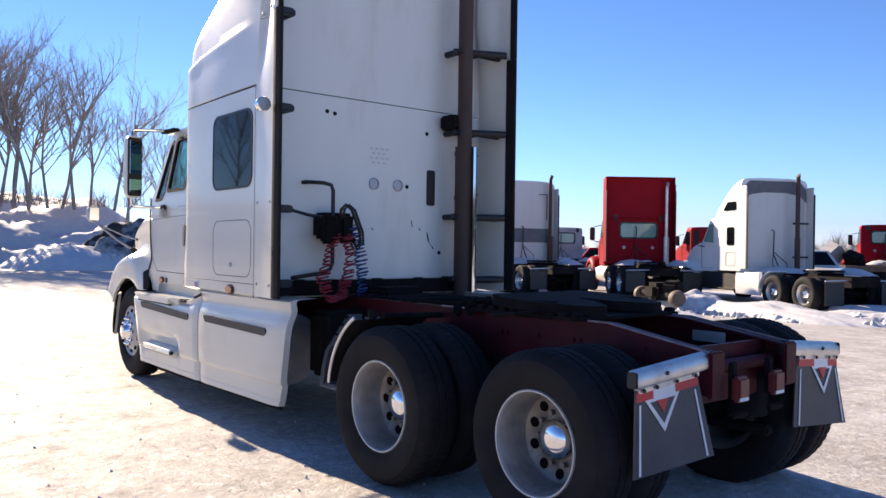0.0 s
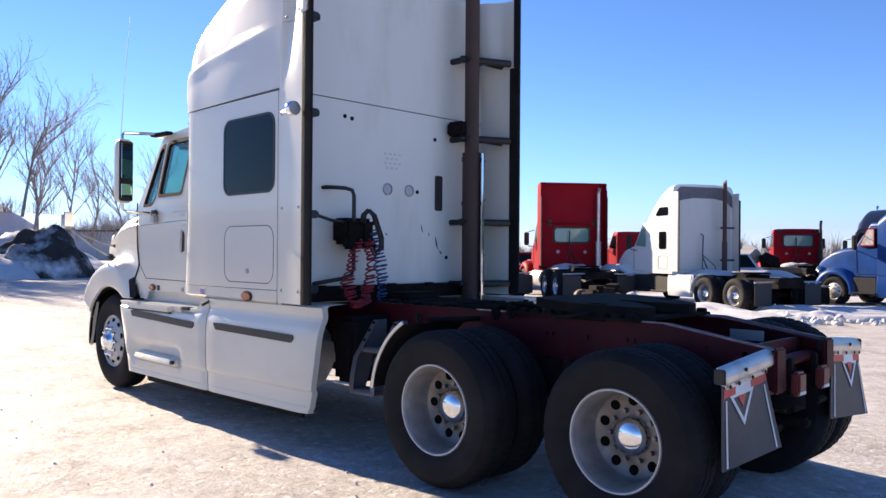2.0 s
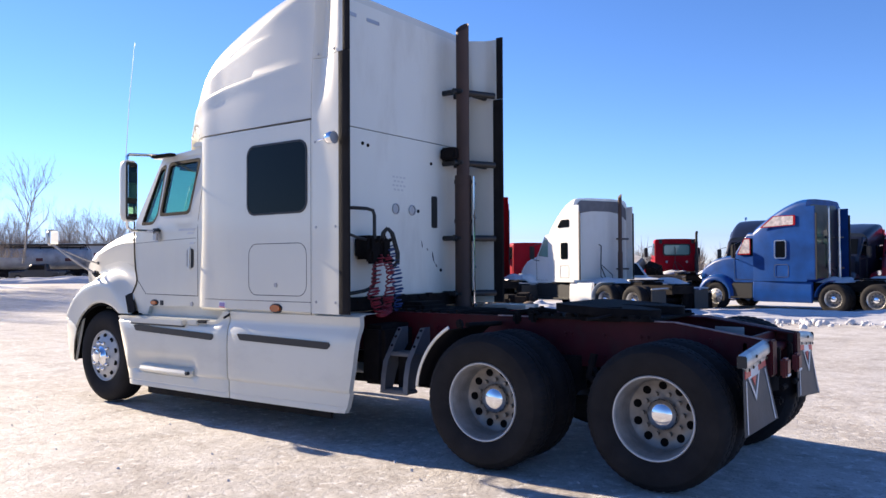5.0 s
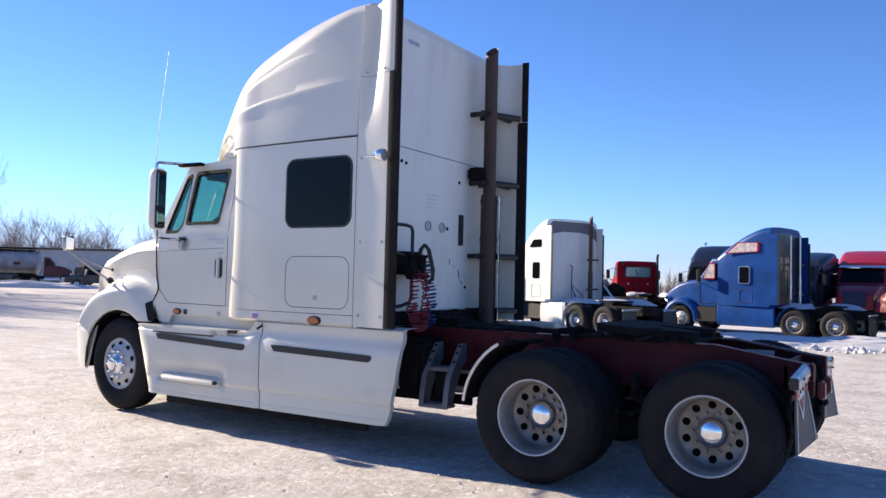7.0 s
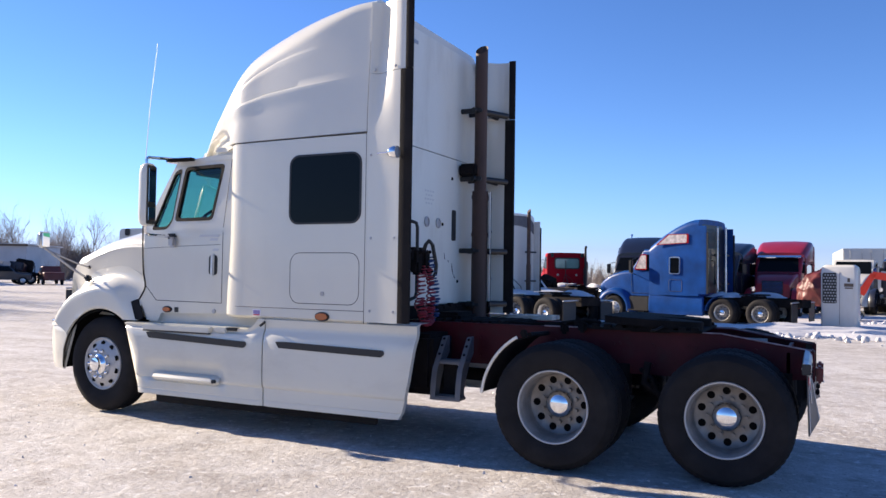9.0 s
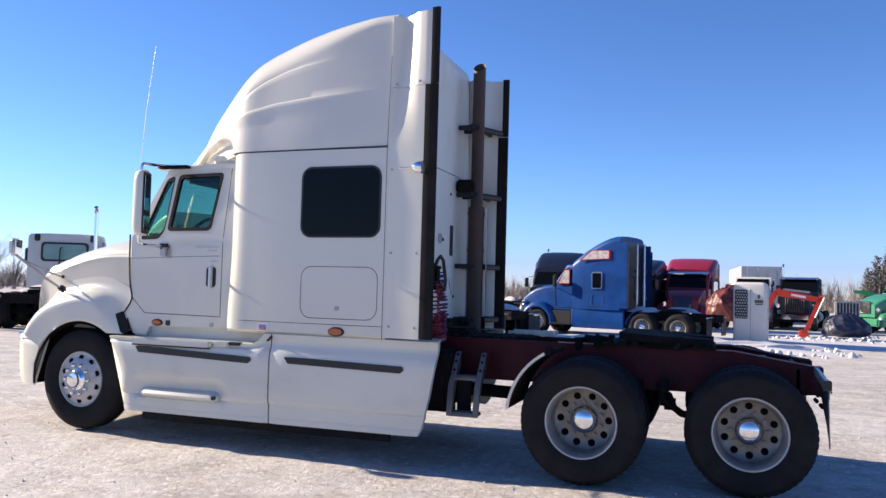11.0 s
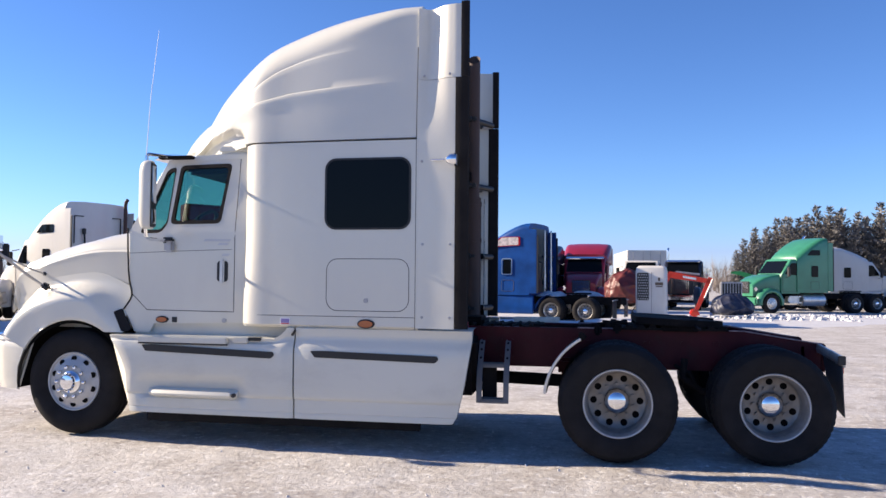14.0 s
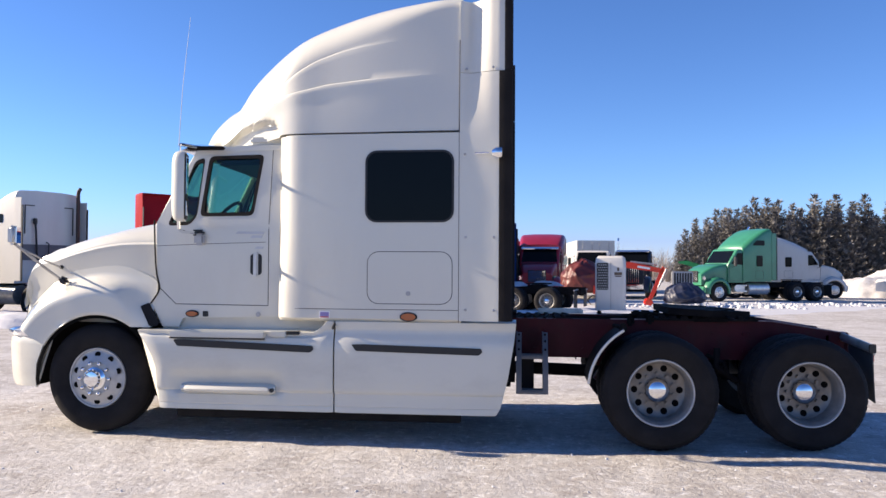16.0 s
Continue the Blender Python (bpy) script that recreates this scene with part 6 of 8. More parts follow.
        tube(b, [(x0 - (x0 - xc) * 0.8, s * -1.25, 1.84), (x0 - (x0 - xc) * 0.78, s * -1.0, 1.8)], 0.015, 6)
        p("door_mirror", b, BLACK if not visor else CHROME)
    b = B()
    ws = [[Vector((x0 - (x0 - xc) * u - 0.012, y * k, cab_top - (cab_top - 1.95) * ((u - 0.45) / 0.55) + 0.016)) for y in (-0.9, -0.5, -0.06, 0.06, 0.5, 0.9)] for u, k in ((0.52, 0.92), (0.96, 1.0))]
    loft(b, ws, closed=False)
    thicken(b, 0.01)
    p("windscreen", b, TINT, cab, "dark windscreen")
    if visor:
        b = B()
        box(b, (x0 - (x0 - xc) * 0.55, 0, cab_top - 0.02), (0.3, 1.9, 0.04), 0.01, (0, -18, 0))
        p("sun_visor", b, CHROME)
    # hood and fenders
    secs = []
    for u in (0, 0.3, 0.6, 0.85, 0.95, 1.0):
        x = xc - (xc - xn) * u
        if boxy:
            zt, w = 1.95 - 0.10 * u, 0.84 - 0.14 * u
        else:
            zt, w = 1.97 - 0.12 * u - 0.40 * u ** 3, 0.92 - 0.2 * u ** 2
        secs.append(rounded_section(x, w, 0.85, zt, 0.14, crown=0.03))
    p("hood", loft(B(), secs), paint, sharp=40)
    for s in (1, -1):
        b = B()
        rows = []
        for i in range(17):
            a = radians(-8 + 196 * i / 16)
            rows.append([Vector((fx + r * math.cos(a), s * -y, 0.5 + r * math.sin(a) * 1.0)) for r, y in ((0.56, 0.80), (0.56, 1.17), (0.60, 1.19), (0.70, 1.16), (0.78, 1.05), (0.80, 0.85))])
        loft(b, rows, closed=False)
        thicken(b, 0.012)
        p("front_fender", b, paint, sharp=60)
        b = B()
        box(b, (xn + 0.10, s * 0.80, 1.22), (0.16, 0.28, 0.2), 0.05, (0, 0, s * 25))
        p("headlight", b, CHROME)
    b = B()
    box(b, (xn - 0.01, 0, 1.30), (0.06, 1.05 if boxy else 0.9, 0.85 if boxy else 0.6), 0.03)
    g = p("grille", b, BLACK)
    for i in range(9):
        b = B()
        if boxy:
            box(b, (xn - 0.045, -0.44 + 0.11 * i, 1.30), (0.02, 0.025, 0.8), 0.004)
        else:
            box(b, (xn - 0.045, 0, 1.06 + 0.06 * i), (0.02, 0.84, 0.02), 0.004)
        p("grille_bar", b, CHROME, g)
    b = B()
    box(b, (xn - 0.06, 0, 0.62), (0.18, 2.3, 0.36), 0.06)
    p("bumper", b, CHROME if boxy else paint)
    # skirts or tanks and steps
    for s in (1, -1):
        if skirt:
            b = B()
            x_0, x_1 = (xb - short_skirt[0], xb + short_skirt[1]) if short_skirt else (fx + 0.875, xb - 0.275 + 0.575)
            rows = []
            for x in (x_0, x_0 + 0.03, x_1 - 0.03, x_1):
                e = 0.02 if x in (x_0, x_1) else 0.0
                rows.append([Vector((x, s * q, z)) for q, z in ((1.08, 0.34 + e), (1.15 - e, 0.36 + e), (1.18 - e, 0.50), (1.17 - e, 0.88), (1.14 - e, 1.03), (1.06, 1.05))])
            p("side_skirt", loft(b, rows), paint, sharp=30)
            if short_skirt:
                b = B()
                box(b, ((x_0 + fx + 0.62) / 2, s * 1.0, 0.70), (x_0 - fx - 0.66, 0.24, 0.55), 0.03)
                box(b, ((x_0 + fx + 0.62) / 2, s * 1.1, 0.47), (x_0 - fx - 0.66, 0.2, 0.05), 0.01)
                p("battery_box", b, BLACK)
        else:
            b = B()
            cyl(b, (xb - 0.1, s * 0.86, 0.68), (xb - 1.4, s * 0.86, 0.68), 0.31, n=20)
            p("fuel_tank", b, ALU)
            b = B()
            box(b, (xb - 1.85, s * 0.95, 0.55), (0.7, 0.35, 0.06), 0.01)
            box(b, (xb - 1.85, s * 0.95, 0.85), (0.7, 0.30, 0.06), 0.01)
            box(b, (xb - 1.85, s * 0.85, 0.68), (0.66, 0.25, 0.36), 0.02)
            p("cab_step", b, ALU)
        b = B()
        box(b, (tail - 0.12, s * 0.9, 0.55), (0.015, 0.6, 0.62), 0.004)
        p("mud_flap", b, BLACK)
        b = B()
        tube(b, [(tail - 0.12, s * 0.4, 0.92), (tail - 0.12, s * 1.2, 0.90)], 0.025, 6)
        p("flap_hanger", b, STEEL)
    if quarter:
        for s in (1, -1):
            rows = []
            for i in range(9):
                a = radians(100 + 75 * i / 8)
                rows.append([Vector((-0.66 + r * math.cos(a), s * q, 0.5 + r * math.sin(a))) for r, q in ((0.575, 0.62), (0.575, 1.24), (0.60, 1.25), (0.60, 0.62))])
            p("quarter_fender", loft(B(), rows), paint, sharp=50)
    st = stack_top or top + 0.2
    for k in range(stacks):
        s = (1, -1)[k]
        b = B()
        if cut_stack:
            x_, y_ = xb + 0.30, 0.62 if stacks == 1 else (-0.25, 0.5)[k]
            k_ = 1.0 if stacks == 1 else 0.55
            cyl(b, (x_, y_, 0.9), (x_, y_, 2.1), 0.085 * k_, n=14)
            cyl(b, (x_, y_, 2.1), (x_, y_, st - 0.12), 0.068 * k_, n=14)
            c = cyl(B(), (x_, y_, st - 0.12), (x_, y_, st), 0.066 * k_, n=14)
            for v in c.verts:
                if v.co.z > st - 0.06:
                    v.co.z += 1.1 * (v.co.y - y_)
            merge(b, c)
            p("exhaust_pipe", b, stack_mat)
            for z in (1.5, 2.55):
                p("stack_bracket", box(B(), (x_ - 0.05, y_ + 0.15, z), (0.06, 0.55, 0.06), 0.01), BLACK)
            continue
        cyl(b, (xb + 0.22, s * 0.92, 0.9), (xb + 0.22, s * 0.92, 2.0), 0.10, n=14)
        cyl(b, (xb + 0.22, s * 0.92, 2.0), (xb + 0.22, s * 0.92, st - 0.15), 0.06, n=14)
        tube(b, [(xb + 0.22, s * 0.92, st - 0.18), (xb + 0.24, s * 0.92, st - 0.08), (xb + 0.32, s * 0.92, st)], 0.06, 12)
        p("exhaust_pipe", b, stack_mat)
    b = B()
    plate(b, soften([(-0.35, -0.45), (0.2, -0.45), (0.5, -0.3), (0.5, -0.1), (0.15, 0.0), (0.5, 0.1), (0.5, 0.3), (0.2, 0.45), (-0.35, 0.45)], 0.05), [], lambda u, v, d: (u, v, 1.10 + d), 0.05)
    box(b, (0.0, 0, 1.03), (0.6, 0.9, 0.10), 0.02)
    p("fifth_wheel", b, BLACK_METAL)
    b = B()
    tube(b, [(xb + 0.02, -0.1, 2.35), (xb + 0.14, -0.1, 2.3), (xb + 0.14, -0.12, 1.6), (xb + 0.3, 0.0, 1.1)], 0.02, 6)
    tube(b, [(xb + 0.14, -0.12, 1.7), (xb + 0.35, -0.3, 1.25), (xb + 0.5, -0.1, 1.05)], 0.014, 6)
    tube(b, [(xb + 0.14, -0.1, 1.65), (xb + 0.3, 0.25, 1.3), (xb + 0.5, 0.1, 1.05)], 0.014, 6)
    p("air_line", b, BLACK)
    if snow:
        for k, (x, y, sx, sy) in enumerate(((xb + 0.6, -0.2, 0.9, 1.5), (0.1, 0.9, 1.4, 0.5))):
            b = B()
            rows = []
            for j in range(9):
                rows.append([Vector((x + sx * (i / 8 - 0.5), y + sy * (j / 8 - 0.5), 1.02 + (0.0 if y < 0.5 else 0.0) + 0.16 * (1 - (2 * i / 8 - 1) ** 4) * (1 - (2 * j / 8 - 1) ** 4) * (1 + 0.5 * noise.noise((x + i * 0.4, j * 0.4, k)))))
                             for i in range(9)])
            loft(b, rows, closed=False)
            p("lying_snow", b, CLEAN_SNOW, lab="snow lying on the frame", sharp=80)
    return t


parked_truck("cream white sleeper tractor standing in deep snow", pose(-6.42, 20.06, 0, 0, 0, -25.8), CREAM, 1.42, 3.93, "dome", 5.2, 1, RUST_PIPE, OFFWHITE, dark_top=True, boxy=False, tail=1.6, back=-2.22, stack_top=4.05, cut_stack=True, glass=GREEN_GLASS, quarter=True, short_skirt=(0.3, 0.9), pane=0.36)
parked_truck("dark red tractor with tall flat-backed sleeper", pose(-12.95, 20.96, 0.0, 0, 0, -38) @ Matrix.Scale(1.08, 4), RED_PAINT, 0.42, 4.05, "box", 3.85, 1, ALU, RED_PAINT, rear_window=True, skirt=False, window=False, tail=1.6, glass=GREEN_GLASS, stack_top=3.85)
parked_truck("white sleeper tractor with sloped roof and dark stack", pose(-15.76, 18.4, 0.02, 0, 0, -20) @ Matrix.Scale(1.06, 4), OFFWHITE, 1.9, 3.95, "dome", 5.5, 1, RUST_PIPE, OFFWHITE, skirt=False, tail=1.6)
parked_truck("bright blue sleeper tractor with taped upper window", pose(-0.46, 24.35, 0, 0, 0, -16), BLUE_PAINT, 1.75, 3.80, "dome", 4.95, 2, ALU, NAVY, tail=1.8, hood=1.45, back=-1.52, stack_top=3.55, cut_stack=True, short_skirt=(1.95, 0.15), quarter=True)
parked_truck("white day cab tractor with tall stack", pose(-19.6, 14.25, 0.02, 0, 0, -62) @ Matrix.Scale(1.14, 4), OFFWHITE, 0, 3.4, "flat", 4.6, 1, CHROME, OFFWHITE, rear_window=True, skirt=False, tail=2.2)
parked_truck("red day cab tractor with rear window", pose(-10.4, 36.1, 0.02, 0, 0, -56) @ Matrix.Scale(1.08, 4), RED_PAINT, 0, 2.9, "flat", 4.4, 1, BLACK, RED_PAINT, rear_window=True, skirt=False)
parked_truck("bright red sleeper tractor facing the lot", pose(0.25, 38.0, 0.02, 0, 0, 84), RED_BRIGHT, 1.6, 3.5, "dome", 5.2, 0, CHROME, RED_BRIGHT, skirt=False, visor=True)
parked_truck("black sleeper tractor with chrome grille", pose(-2.2, 36.4, 0.02, 0, 0, 82), NAVY, 1.7, 3.35, "dome", 5.2, 0, CHROME, NAVY, boxy=True, skirt=False)
parked_truck("black sleeper tractor behind the blue one", pose(-6.6, 38.2, 0.02, 0, 0, 87), NAVY, 1.7, 3.75, "dome", 5.2, 1, CHROME, NAVY, boxy=True, skirt=False)
parked_truck("green sleeper tractor with aluminium tank", pose(13.76, 38.8, 0.02, 0, 0, 24), GREEN_PAINT, 1.55, 3.85, "dome", 5.6, 1, CHROME, GREEN_PAINT, skirt=False, snow=False, back=-2.35, hood=1.45)
parked_truck("white sleeper tractor facing away from the green one", pose(12.0, 42.5, 0.02, 0, 0, 184), OFFWHITE, 1.9, 3.6, "dome", 5.1, 0, CHROME, OFFWHITE, skirt=True, snow=False)
parked_truck("dark tractor with chrome stack and grille", pose(5.9, 43.0, 0.02, 0, 0, 78), NAVY, 0, 3.3, "flat", 4.6, 1, CHROME, NAVY, boxy=True, skirt=False, visor=True)
parked_truck("grey white tractor behind the small digger", pose(3.5, 43.5, 0.02, 0, 0, 80), OFFWHITE, 0, 2.8, "flat", 4.6, 0, CHROME, OFFWHITE, skirt=False)
parked_truck("dark red tractor half hidden behind the white one", pose(-15.5, 30.5, 0.02, 0, 0, -30), RED_PAINT, 0, 2.8, "flat", 4.4, 0, CHROME, RED_PAINT, skirt=False)
parked_truck("stripped grey day cab tractor beside the red one", pose(-22.8, 28.0, 0.02, 0, 0, -35), TANK_GREY, 0, 2.9, "flat", 4.4, 0, CHROME, TANK_GREY, rear_window=True, skirt=False)
parked_truck("red dump truck far across the lot, darkened for shade", pose(-69.7, 37.7, 0.02, 0, 0, -123), SHADED_RED, 0, 2.8, "flat", 4.6, 0, BLACK, SHADED_RED, skirt=False, snow=False)

# deflector box on the red tractor's roof: a deep rim round a recessed back
red = [o for o in scene.objects if o.get("label", "").startswith("dark red tractor with tall")][0]
for c, sz in (((-1.32, -1.19, 3.4), (0.26, 0.03, 1.28)), ((-1.32, 1.19, 3.4), (0.26, 0.03, 1.28)), ((-1.32, 0, 4.04), (0.26, 2.4, 0.03)), ((-1.38, 0, 2.64), (0.14, 2.3, 0.03))):
    part("deflector_rim", box(B(), c, sz, 0.008), RED_PAINT, red)

# rail marks and fittings on the sloped-roof tractor's back
white = [o for o in scene.objects if o.get("label", "").startswith("white sleeper tractor with sloped")][0]
for s in (-1, 1):
    part("corner_rail", box(B(), (-1.42, s * 0.88, 3.05), (0.03, 0.03, 0.9), 0.006), BLACK, white)
    part("corner_rail", box(B(), (-1.42, s * 0.72, 3.5), (0.03, 0.34, 0.03), 0.006), BLACK, white)
part("hose_pole", tube(B(), [(-1.40, -0.55, 3.1), (-1.36, -0.55, 2.9), (-1.36, -0.5, 2.2), (-1.3, -0.5, 1.6)], 0.03, 8), BLACK, white)
part("hose_clamp", box(B(), (-1.38, -0.55, 3.0), (0.06, 0.14, 0.2), 0.02), BLACK, white)
part("lower_back_panel", box(B(), (-1.425, 0, 2.02), (0.02, 2.1, 0.5), 0.006), GREY_IN, white)

# tape and trim on the blue sleeper
blue = [o for o in scene.objects if o.get("label", "").startswith("bright blue")][0]
for pts, yy in (([(-3.05, 2.92), (-1.95, 2.97), (-1.95, 3.26), (-2.62, 3.26)], -1.232), ([(-4.05, 2.02), (-3.62, 2.02), (-3.62, 2.52), (-3.82, 2.52)], -1.085)):
    part("window_mask", plate(B(), soften(pts, 0.04), [], lambda u, v, d: (u, yy + d, v), 0.03), MASK_FILM, blue, "window masked with crinkled pale film")
    c = Vector((sum(q[0] for q in pts) / 4, sum(q[1] for q in pts) / 4))
    big = [tuple(c + (Vector(q) - c) * 1.16) for q in pts]
    part("window_tape", plate(B(), soften(big, 0.04), [soften(pts, 0.04)], lambda u, v, d: (u, yy + d, v), 0.02), RED_PAINT, blue, "red masking tape round the window")
part("window_rim", plate(B(), rounded(-2.64, -2.20, 1.82, 2.46, 0.08), [rounded(-2.60, -2.24, 1.86, 2.42, 0.06)], lambda u, v, d: (u, -1.226 + d, v), 0.02), CHROME, blue)

# ---- reefer unit, trailers, machines, tarpaulins ----
t = thing("refrigeration_unit", "white trailer refrigeration unit standing on snow", "machine", pose(2.3, 24.0, -0.02, 0, 0, -10) @ Matrix.Diagonal((1, 1, 1.1, 1)))
b = B()
secs = [[Vector((x, y, z)) for x, y in rounded(-0.56 + q, 0.56 - q, -0.35 + q, 0.35 - q, 0.10)] for z, q in ((0.06, 0.03), (0.12, 0.0), (1.82, 0.0), (1.95, 0.03), (2.02, 0.12))]
part("casing", loft(b, secs), OFFWHITE, t)
part("side_grille", plate(B(), rounded(-0.50, -0.06, 0.85, 1.78, 0.06), [], lambda u, v, d: (u, -0.362 + d, v), 0.02), BLACK, t, "perforated dark grille")
b = B()
for i in range(5):
    for j in range(10):
        lathe(b, [(0, 0), (0.026, 0)], (-0.45 + 0.085 * i + 0.04 * (j % 2), -0.364, 0.90 + 0.09 * j), (0, 1, 0), 6)
part("grille_mesh", b, STEEL, t)["kind"] = "stuff"
for z0, z1, x0, x1 in ((1.50, 1.62, 0.26, 0.34), (1.36, 1.46, 0.16, 0.44), (1.30, 1.34, 0.18, 0.42)):
    part("label_bar", plate(B(), rounded(x0, x1, z0, z1, 0.01), [], lambda u, v, d: (u, -0.358 + d, v), 0.01), BROWN_PANEL, t)
part("door_line", plate(B(), rounded(0.02, 0.03, 0.2, 1.8, 0.002), [], lambda u, v, d: (u, -0.358 + d, v), 0.01), SEAM, t)


def box_trailer(label, m, length, mat, top=4.0, base=1.1):
    t = thing("box_trailer", label, "trailer", m, group="trailers at the yard's far side")
    b = B()
    box(b, (0, 0, (top + base) / 2), (length, 2.6, top - base), 0.03)
    part("box", b, mat, t)
    for s in (1, -1):
        for i in range(int(length / 1.2)):
            b = B()
            box(b, (-length / 2 + 0.6 + 1.2 * i, s * 1.305, (top + base) / 2), (0.05, 0.02, top - base - 0.2), 0.004)
            part("rib", b, STEEL, t)
    for s in (1, -1):
        part("rear_door", plate(B(), rounded(0.03 if s > 0 else -1.24, 1.24 if s > 0 else -0.03, base + 0.1, top - 0.1, 0.02), [], lambda u, v, d: (-length / 2 - 0.012 + d, u, v), 0.012), mat, t)
        for y in (0.25, 0.9):
            b = B()
            cyl(b, (-length / 2 - 0.04, s * y, base + 0.1), (-length / 2 - 0.04, s * y, top - 0.1), 0.02, n=8)
            part("lock_rod", b, STEEL, t)
    for x in (-length / 2 + 1.2, -length / 2 + 2.5):
        for s in (1, -1):
            w = shared("wheel", bg_rim, t, pose(x, -1.2 * s, 0.5, 0, 0, 0 if s > 0 else 180))
            shared("tyre", bg_tyre, w)
    b = B()
    box(b, (-length / 2 + 1.85, 0, 0.8), (2.6, 1.0, 0.4), 0.02)
    part("bogie", b, BLACK_METAL, t)
    return t


box_trailer("white box trailer with closed rear doors", pose(3.8, 54.0, 0, 0, 0, 93), 10, OFFWHITE, 3.65)


def digger(m):
    t = thing("mini_digger", "orange-red small excavator with folded arm", "excavator", m)
    b = B()
    for y in (0.0, 0.9):
        secs = [[Vector((x, y + q, z)) for q in (-0.15, 0.15)] for x, z in ((-1.4, 0.25), (-1.2, 0.48), (-0.3, 0.48), (-0.1, 0.25), (-0.3, 0.02), (-1.2, 0.02), (-1.4, 0.25))]
        loft(b, secs, closed=False)
    thicken(b, 0.03)
    part("tracks", b, BLACK, t)
    b = B()
    box(b, (-0.75, 0.45, 0.80), (1.0, 1.0, 0.5), 0.12)
    part("body", b, ORANGE, t)

    def beam(nm, a, c, w0, w1, th=0.16):
        a, c = Vector(a), Vector(c)
        d = (c - a).normalized()
        u = Vector((-d.z, 0, d.x))
        secs = []
        for k, q in ((0, w0), (0.15, w0 * 1.1), (0.5, (w0 + w1) / 2), (0.9, w1), (1, w1 * 0.8)):
            o = a + (c - a) * k
            secs.append([o + u * q / 2 + Vector((0, -th / 2, 0)), o + u * q / 2 + Vector((0, th / 2, 0)), o - u * q / 2 + Vector((0, th / 2, 0)), o - u * q / 2 + Vector((0, -th / 2, 0))])
        part(nm, loft(B(), secs), ORANGE, t, sharp=30)

    beam("boom", (-0.2, -0.3, 1.15), (0.25, -0.3, 1.95), 0.26, 0.22)
    beam("boom_head", (0.2, -0.3, 1.92), (1.95, -0.3, 1.62), 0.26, 0.2)
    beam("dipper", (1.98, -0.3, 1.78), (1.35, -0.3, 0.35), 0.22, 0.16)
    b = B()
    cyl(b, (0.5, -0.3, 2.02), (1.5, -0.3, 1.92), 0.05, n=10)
    cyl(b, (2.05, -0.42, 1.72), (1.7, -0.42, 0.9), 0.04, n=10)
    part("hydraulic_ram", b, STEEL, t)
    b = B()
    box(b, (1.28, -0.3, 0.22), (0.4, 0.4, 0.3), 0.06, (0, 25, 0))
    part("bucket", b, ORANGE, t)
    part("arm_badge", plate(B(), rounded(0.8, 1.35, 1.72, 1.81, 0.01), [], lambda u, v, d: (u, -0.386 + d, v - 0.17 * (u - 1.1)), 0.006), TAPE_WHITE, t)


digger(pose(3.3, 29.8, 0, 0, 0, -4))


def crumpled(name, label, m, size, mat, seed):
    b = B()
    bmesh.ops.create_icosphere(b, subdivisions=5, radius=1)
    rnd = random.Random(seed)
    folds = [(Vector((rnd.gauss(0, 1), rnd.gauss(0, 1), rnd.gauss(0, 0.55))).normalized(), rnd.uniform(3.0, 6.5), rnd.random() * 6) for _ in range(7)]
    for v in b.verts:
        n = v.co.normalized()
        n2 = n + 0.18 * Vector((noise.noise(n * 1.7), noise.noise(n * 1.7 + Vector((7, 0, 0))), noise.noise(n * 1.7 + Vector((0, 9, 0)))))
        # sharp pulled creases that run over the load
        k = sum((1 - abs(math.sin(n2.dot(d) * f + o))) ** 3 for d, f, o in folds) * 0.055
        k += 0.07 * noise.noise(n * 1.3 + Vector((seed, 0, 0)))
        p = abs(n.x) ** 3 + abs(n.y) ** 3 + abs(n.z) ** 3
        q = n / p ** (1 / 3) * (0.80 + k)
        taper = 1 - 0.42 * max(0, q.z) + 0.10 * max(0, -q.z)
        v.co = Vector((q.x * size[0] / 2 * taper, q.y * size[1] / 2 * taper, max(-0.02, (q.z * 0.5 + 0.42) * size[2])))
    ob = part(name, b, mat, sharp=50)
    ob.matrix_basis = m
    return tagged(ob, label, "tarpaulin")


crumpled("tarpaulin_load", "load wrapped in dark navy tarpaulin on the snow", pose(6.1, 29.3, 0, 0, 0, 10), (1.9, 1.6, 1.05), TARP_NAVY, 3)
crumpled("tarpaulin_load", "tall load under a creased maroon tarpaulin", pose(1.75, 30.6, 0.4, 0, 0, 20), (2.2, 1.8, 1.75), TARP_RED, 7)
t = thing("radiator_grille", "upright dark radiator standing behind the tarpaulin", "machine part", pose(6.5, 31.8, 0, 0, 0, 10))
b = B()
box(b, (0, 0, 1.0), (1.0, 0.2, 1.2), 0.04)
box(b, (0, 0, 0.25), (0.9, 0.3, 0.5), 0.04)
part("frame", b, STEEL, t)
for i in range(7):
    b = B()
    box(b, (-0.39 + 0.13 * i, -0.11, 1.0), (0.08, 0.03, 1.06), 0.01)
    part("grille_bar", b, BLACK, t)
t = thing("green_machine", "green farm machine with raised arm", "machine", pose(9.6, 42.5, 0, 0, 0, -12) @ Matrix.Scale(0.75, 4))
b = B()
secs = [[Vector((x, y, z)) for y, z in ((-0.5, z0), (0.5, z0), (0.45, z0 + h), (-0.45, z0 + h))] for x, z0, h in ((-1.6, 2.75, 0.15), (-0.9, 2.6, 0.35), (0.1, 2.2, 0.45), (0.9, 1.6, 0.5), (1.4, 0.9, 0.6))]
part("arm", loft(b, secs), GREEN_MACHINE, t)
b = B()
